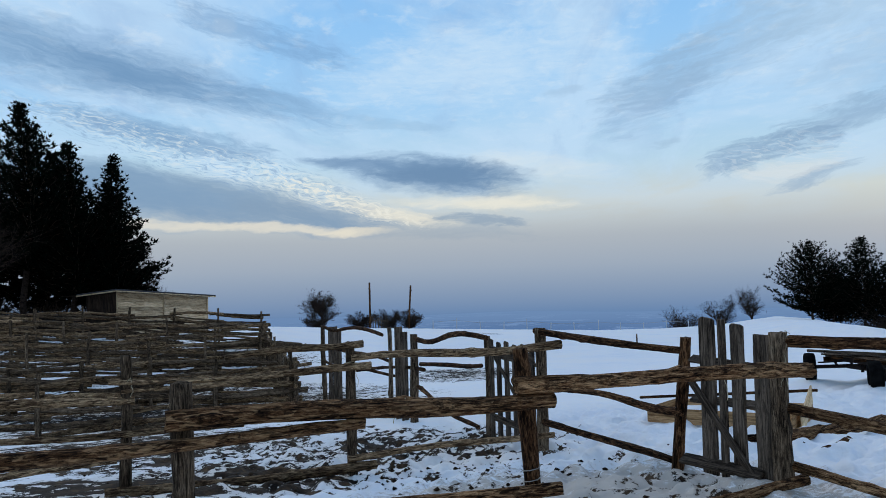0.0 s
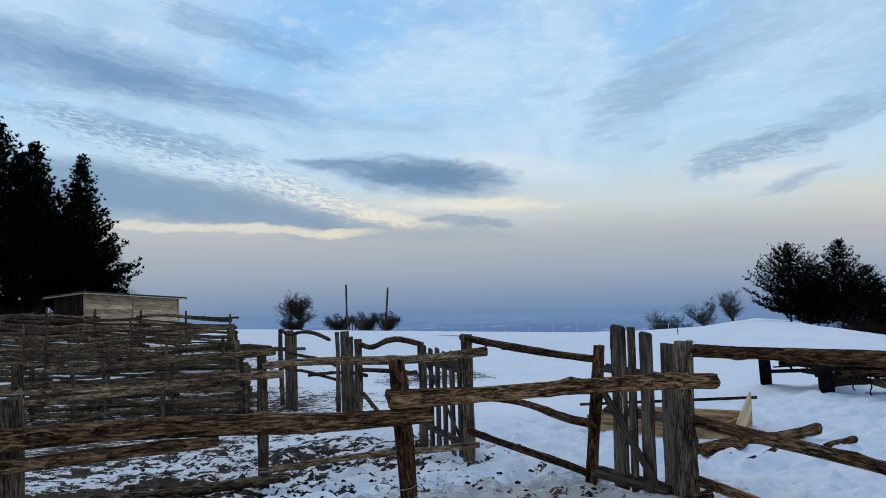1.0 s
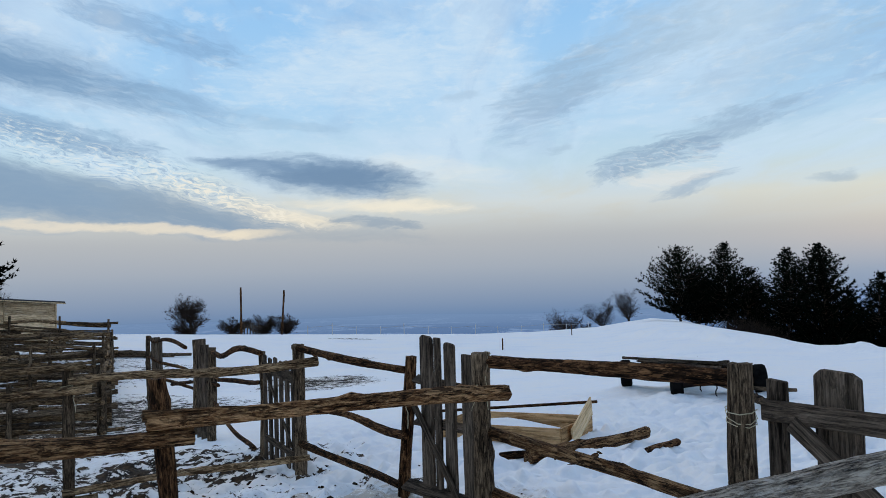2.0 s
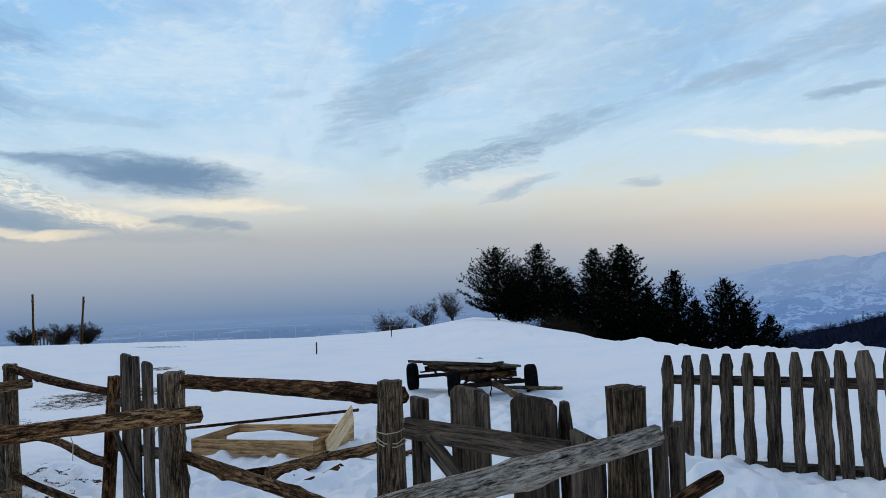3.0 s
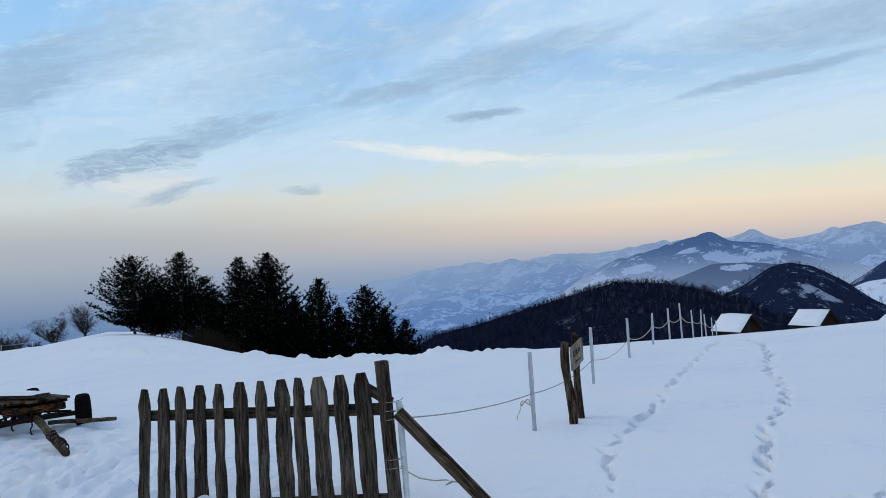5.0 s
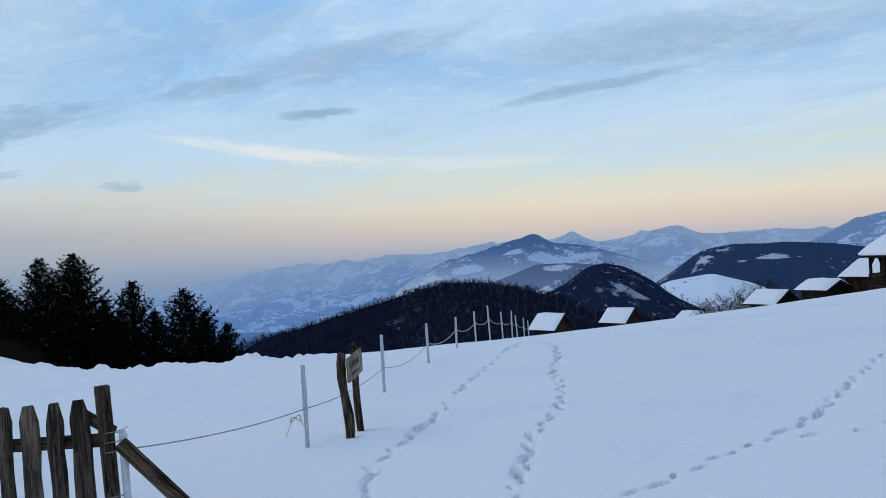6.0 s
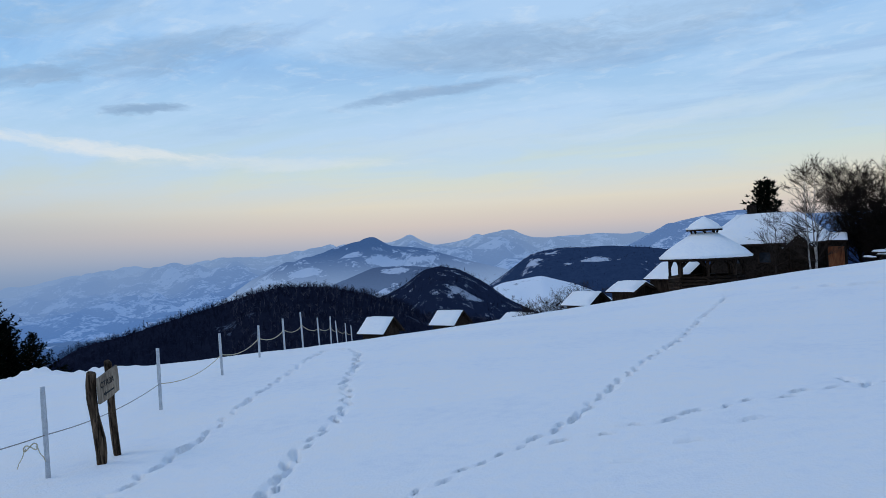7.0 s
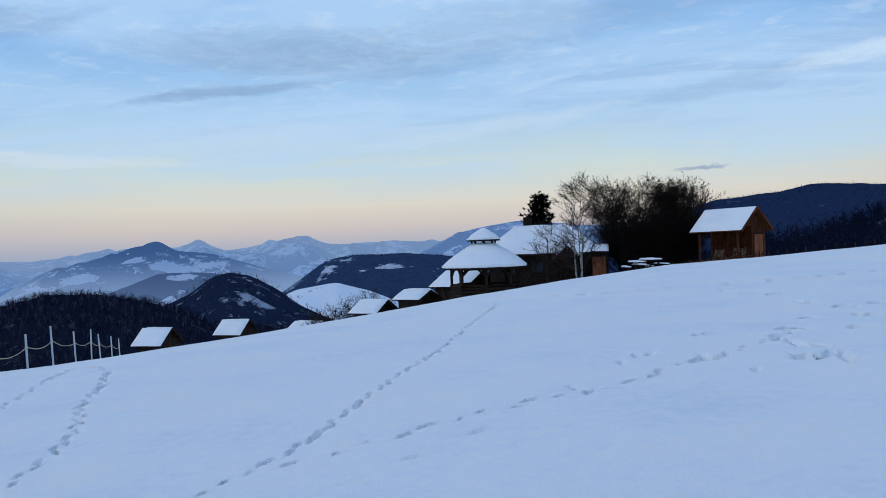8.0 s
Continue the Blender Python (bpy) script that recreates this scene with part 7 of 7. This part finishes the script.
def lodge():
    t = thing("stone_lodge", (65.0, 4.2, gz(63, 4) - 0.5), "low stone lodge with a big hipped snowy roof and chimney", "house")
    base = gz(63, 4) - 0.8
    x0, x1, y0, y1, eave, top = 62.8, 69.2, 8.2, 0.8, 1.5, 3.55
    th = 0.3
    part("front_wall", slab((x0, y0, base), (x0, y1, base), (x0 + th, y1, base), (x0 + th, y0, base), eave - base), STONE, t, "rough stone wall", None)
    part("back_wall", slab((x1 - th, y0, base), (x1 - th, y1, base), (x1, y1, base), (x1, y0, base), eave - base), STONE, t)
    part("side_wall", slab((x0 + th, y0, base), (x0 + th, y0 - th, base), (x1 - th, y0 - th, base), (x1 - th, y0, base), eave - base), STONE, t)
    part("side_wall", slab((x0 + th, y1 + th, base), (x0 + th, y1, base), (x1 - th, y1, base), (x1 - th, y1 + th, base), eave - base), STONE, t)
    ra, rb, o = Vector((66.0, 6.2, top)), Vector((66.0, 2.9, top)), 0.5
    A, B, C, D = Vector((x0 - o, y0 + o, eave - 0.12)), Vector((x0 - o, y1 - o, eave - 0.12)), Vector((x1 + o, y1 - o, eave - 0.12)), Vector((x1 + o, y0 + o, eave - 0.12))
    for p, q, r, s in ((A, B, rb, ra), (B, C, rb, rb), (C, D, ra, rb), (D, A, ra, ra)):
        r2 = r + (s - r) * 0.02 if r != s else r + (p - q) * 0.004
        part("roof", slab(p, q, r2, s, 0.1), DARK_TIMBER, t, "dark roof")
        up = Vector((0, 0, 0.13))
        part("roof_snow", snow_slab(p + up, q + up, r2 + up, s + up, 0.26, p.x), SNOW, t, "thick snow on the roof")
    part("chimney", box_bm(0.7, 0.6, 1.9, 0.02), STONE, t, "square stone chimney", Matrix.Translation((66.0, 5.6, 3.4)))
    for y in (6.6, 4.6):
        w = part("window", box_bm(0.06, 0.9, 0.9, 0.01), DARK_TIMBER, t, "dark window", Matrix.Translation((x0 - 0.02, y, 0.55)))
        part("pane", box_bm(0.02, 0.7, 0.7, 0.004), GLASS, w, "", Matrix.Translation((x0 - 0.06, y, 0.55)))
    for y in (3.0, 1.8):
        beam("porch_post", (61.4, y, base), (61.4, y, 1.1), 0.16, 0.16, DARK_TIMBER, t)
    part("porch_gable", board_mesh([(-0.75, 1.1), (0.75, 1.1), (0, 1.85)], 0.08, 0), DARK_TIMBER, t, "dark porch gable", Matrix.Translation((61.2, 2.4, 0)) @ Matrix.Rotation(math.pi / 2, 4, "Z"))
    for sy in (-1, 1):
        pr = [(61.0, 2.4 + sy * 0.95, 0.95), (63.9, 2.4 + sy * 0.95, 0.95), (63.9, 2.4, 1.92), (61.0, 2.4, 1.92)]
        part("porch_roof", slab(*pr, 0.07), DARK_TIMBER, t)
        part("porch_snow", snow_slab(*[Vector(p) + Vector((0.08, 0.06 * sy, 0.1)) for p in pr], 0.12, 3), SNOW, t, "snow on the porch roof")
    s = thing("stone_annexe", (63.0, -1.0, gz(63, -1) - 0.4), "low annexe with an orange-brown door beside the lodge", "house")
    b2 = gz(63, -1) - 0.6
    part("wall", slab((62.0, 0.72, b2), (62.0, -0.45, b2), (65.5, -0.45, b2), (65.5, 0.72, b2), 1.5 - b2), STONE, s, "stone wall")
    an = [(61.5, 0.8, 1.45), (61.5, -0.5, 1.4), (65.9, -0.5, 1.9), (65.9, 0.8, 1.9)]
    part("roof", slab(*an, 0.1), DARK_TIMBER, s)
    part("roof_snow", snow_slab(*[Vector(p) + Vector((0, 0, 0.12)) for p in an], 0.09, 5), SNOW, s, "snow on the roof")
    part("door", box_bm(0.08, 0.95, 1.9, 0.01), RED_PLANK, s, "orange-brown plank door", Matrix.Translation((61.95, 0.2, b2 + 0.95 + 0.35)))


GLASS = plain("dark_window_glass", (0.01, 0.012, 0.016), (0.02, 0.024, 0.03), 1, 0.08)
lodge()

# the red-brown hut
HUT_PLANK = wood("stained_hut_plank", (0.022, 0.006, 0.003), (0.085, 0.024, 0.01), (0.15, 0.05, 0.02), 9.0, 0.7, 0.3, 0.04, 0.3)
hut_turn = -2.3
hut, hut_m = gable_house("wooden_hut", 60.5, -8.6, hut_turn, 3.1, 2.9, 2.85, 1.2, 0.3, HUT_PLANK, "small reddish-brown wooden hut with snow on its roof", "hut", 0.4, 0.16, "", (0.62, 0.95, 2.0, RED_PLANK), True, -0.1, HUT_PLANK)
for u in (-1.45, 1.42):
    beam("porch_post", hut_m @ Vector((u, -1.5, 0.3)), hut_m @ Vector((u, -1.5, 2.8)), 0.13, 0.13, HUT_PLANK, hut)


def picnic_table(x, y, turn):
    b = gz(x, y) - 0.14
    t = thing("picnic_table", (x, y, b), "wooden picnic table with benches under a thick cap of snow", "table", "picnic tables")
    m = Matrix.Translation((x, y, b)) @ Matrix.Rotation(turn, 4, "Z")
    part("tabletop", box_bm(1.9, 0.8, 0.06, 0.01), DARK_TIMBER, t, "", m @ Matrix.Translation((0, 0, 0.75)))
    part("table_snow", snow_slab((-0.97, -0.42, 0), (0.97, -0.42, 0), (0.97, 0.42, 0), (-0.97, 0.42, 0), 0.1), SNOW, t, "cap of snow", m @ Matrix.Translation((0, 0, 0.78)))
    for s in (-1, 1):
        part("bench", box_bm(1.9, 0.28, 0.05, 0.01), DARK_TIMBER, t, "", m @ Matrix.Translation((0, 0.75 * s, 0.45)))
        part("bench_snow", snow_slab((-0.96, -0.15, 0), (0.96, -0.15, 0), (0.96, 0.15, 0), (-0.96, 0.15, 0), 0.08), SNOW, t, "snow on the bench", m @ Matrix.Translation((0, 0.75 * s, 0.475)))
        for e in (-0.7, 0.7):
            beam("leg", m @ Vector((e, 0.75 * s, -0.3)), m @ Vector((e, 0.1 * s, 0.75)), 0.09, 0.07, DARK_TIMBER, t)


picnic_table(57.6, -2.3, 0.2)
picnic_table(57.0, -3.1, 0.35)
lf = thing("log_fence", (56.9, -6.5, gz(56.9, -6.5)), "low dark rail fence in front of the hut", "fence")
for i in range(6):
    y = -4.4 - 1.1 * i
    log("post", (57.0, y, gz(57.0, y) - 0.2), (57.0, y, 0.72 + 0.09 * i), 0.06, 0.05, DARK_LOG, lf, 361 + i, 0.01, sides=7)
    if i:
        for z in (0.0, -0.35):
            log("rail", (57.0, y + 1.2, 0.55 + z + 0.09 * (i - 1)), (57.0, y - 0.1, 0.58 + z + 0.09 * i), 0.045, 0.04, DARK_LOG, lf, 371 + i, 0.02, sides=7)
bare_tree(57.2, 1.5, 7.7, 401, "tall leafless birch with pale trunks beside the lodge", "birch_tree", 3, 0.4, 3, BIRCH, TWIGS, 0.03, 0.0075, wide=0.07, reach=0.62)
bare_tree(60.2, 3.8, 5.0, 402, "thin leafless tree before the lodge roof", "bare_tree", 3, 0.8, 1, reach=0.9)
FINEST[0] = 0.011
for i, (x, y, h) in enumerate([(66.8, -1.5, 7.6), (67.0, -2.6, 8.2), (66.4, -3.7, 7.4), (65.8, -4.8, 6.6), (61.5, -3.4, 4.2), (62.0, -4.8, 4.2), (61.0, -2.2, 3.6), (62.5, -5.8, 3.6)]):
    bare_tree(x, y, h, 411 + i, "dense leafless dark tree beside the lodge", "bare_tree", 4, 1.05, 2, twig=DARK_TWIGS, group="trees by the lodge", base=gz(x, y) - 0.2)
bare_tree(64.6, -6.3, 6.6, 423, "leafless tree with an open round crown beside the hut", "bare_tree", 4, 0.8, 1, reach=0.9)
FINEST[0] = 0.008
pine(69.5, 5.0, 6.2, 1.5, 431, "dark evergreen behind the lodge chimney", 0.25, "dark pines", blunt=0.45, tuft=1.5)
for i, (x, y, h) in enumerate([(73.0, 23.5, 4.8), (74.0, 22.0, 5.0), (72.0, 20.8, 5.0), (71.0, 25.0, 4.2), (75.5, 24.8, 5.0)]):
    bare_tree(x, y, h, 441 + i, "leafless shrub among the cabins", "bare_bush", 3, 0.9, 3, group="shrubs among the cabins")
rf = thing("log_fence", (60.0, -13.0, gz(60.0, -13.0)), "row of small dark posts along the top of the slope", "fence")
for i in range(22):
    a = radians(99.5 + 0.55 * i)
    x, y = CENTRE[0] + 56 * math.sin(a), CENTRE[1] + 56 * math.cos(a)
    top = EYE + 56 * math.tan(radians(np.interp(math.degrees(a), RIDGE_AZ, RIDGE_EL))) + 0.3
    log("post", (x, y, gz(x, y) - 0.2), (x, y, top), 0.05, 0.045, DARK_TIMBER, rf, 451 + i, 0.0, sides=6)


def garden_bench(x, y, turn, lean):
    b = gz(x, y) - 0.3
    t = thing("garden_bench", (x, y, b), "dark wooden bench with a leaning back before the hut", "bench", "benches at the hut")
    m = Matrix.Translation((x, y, b)) @ Matrix.Rotation(turn, 4, "Z")
    part("seat", box_bm(0.8, 0.45, 0.06, 0.01), DARK_TIMBER, t, "", m @ Matrix.Translation((0, 0, 0.55)))
    part("backrest", box_bm(0.8, 0.05, 0.5, 0.01), SPLIT_WOOD, t, "", m @ Matrix.Translation((0, 0.3, 0.88)) @ Matrix.Rotation(-lean, 4, "X"))
    for e in (-0.35, 0.35):
        beam("leg", m @ Vector((e, -0.15, 0)), m @ Vector((e, 0.36, 1.15)), 0.07, 0.07, SPLIT_WOOD, t)


garden_bench(58.4, -7.3, -2.5, 0.4)
garden_bench(58.3, -8.6, -2.2, 0.4)
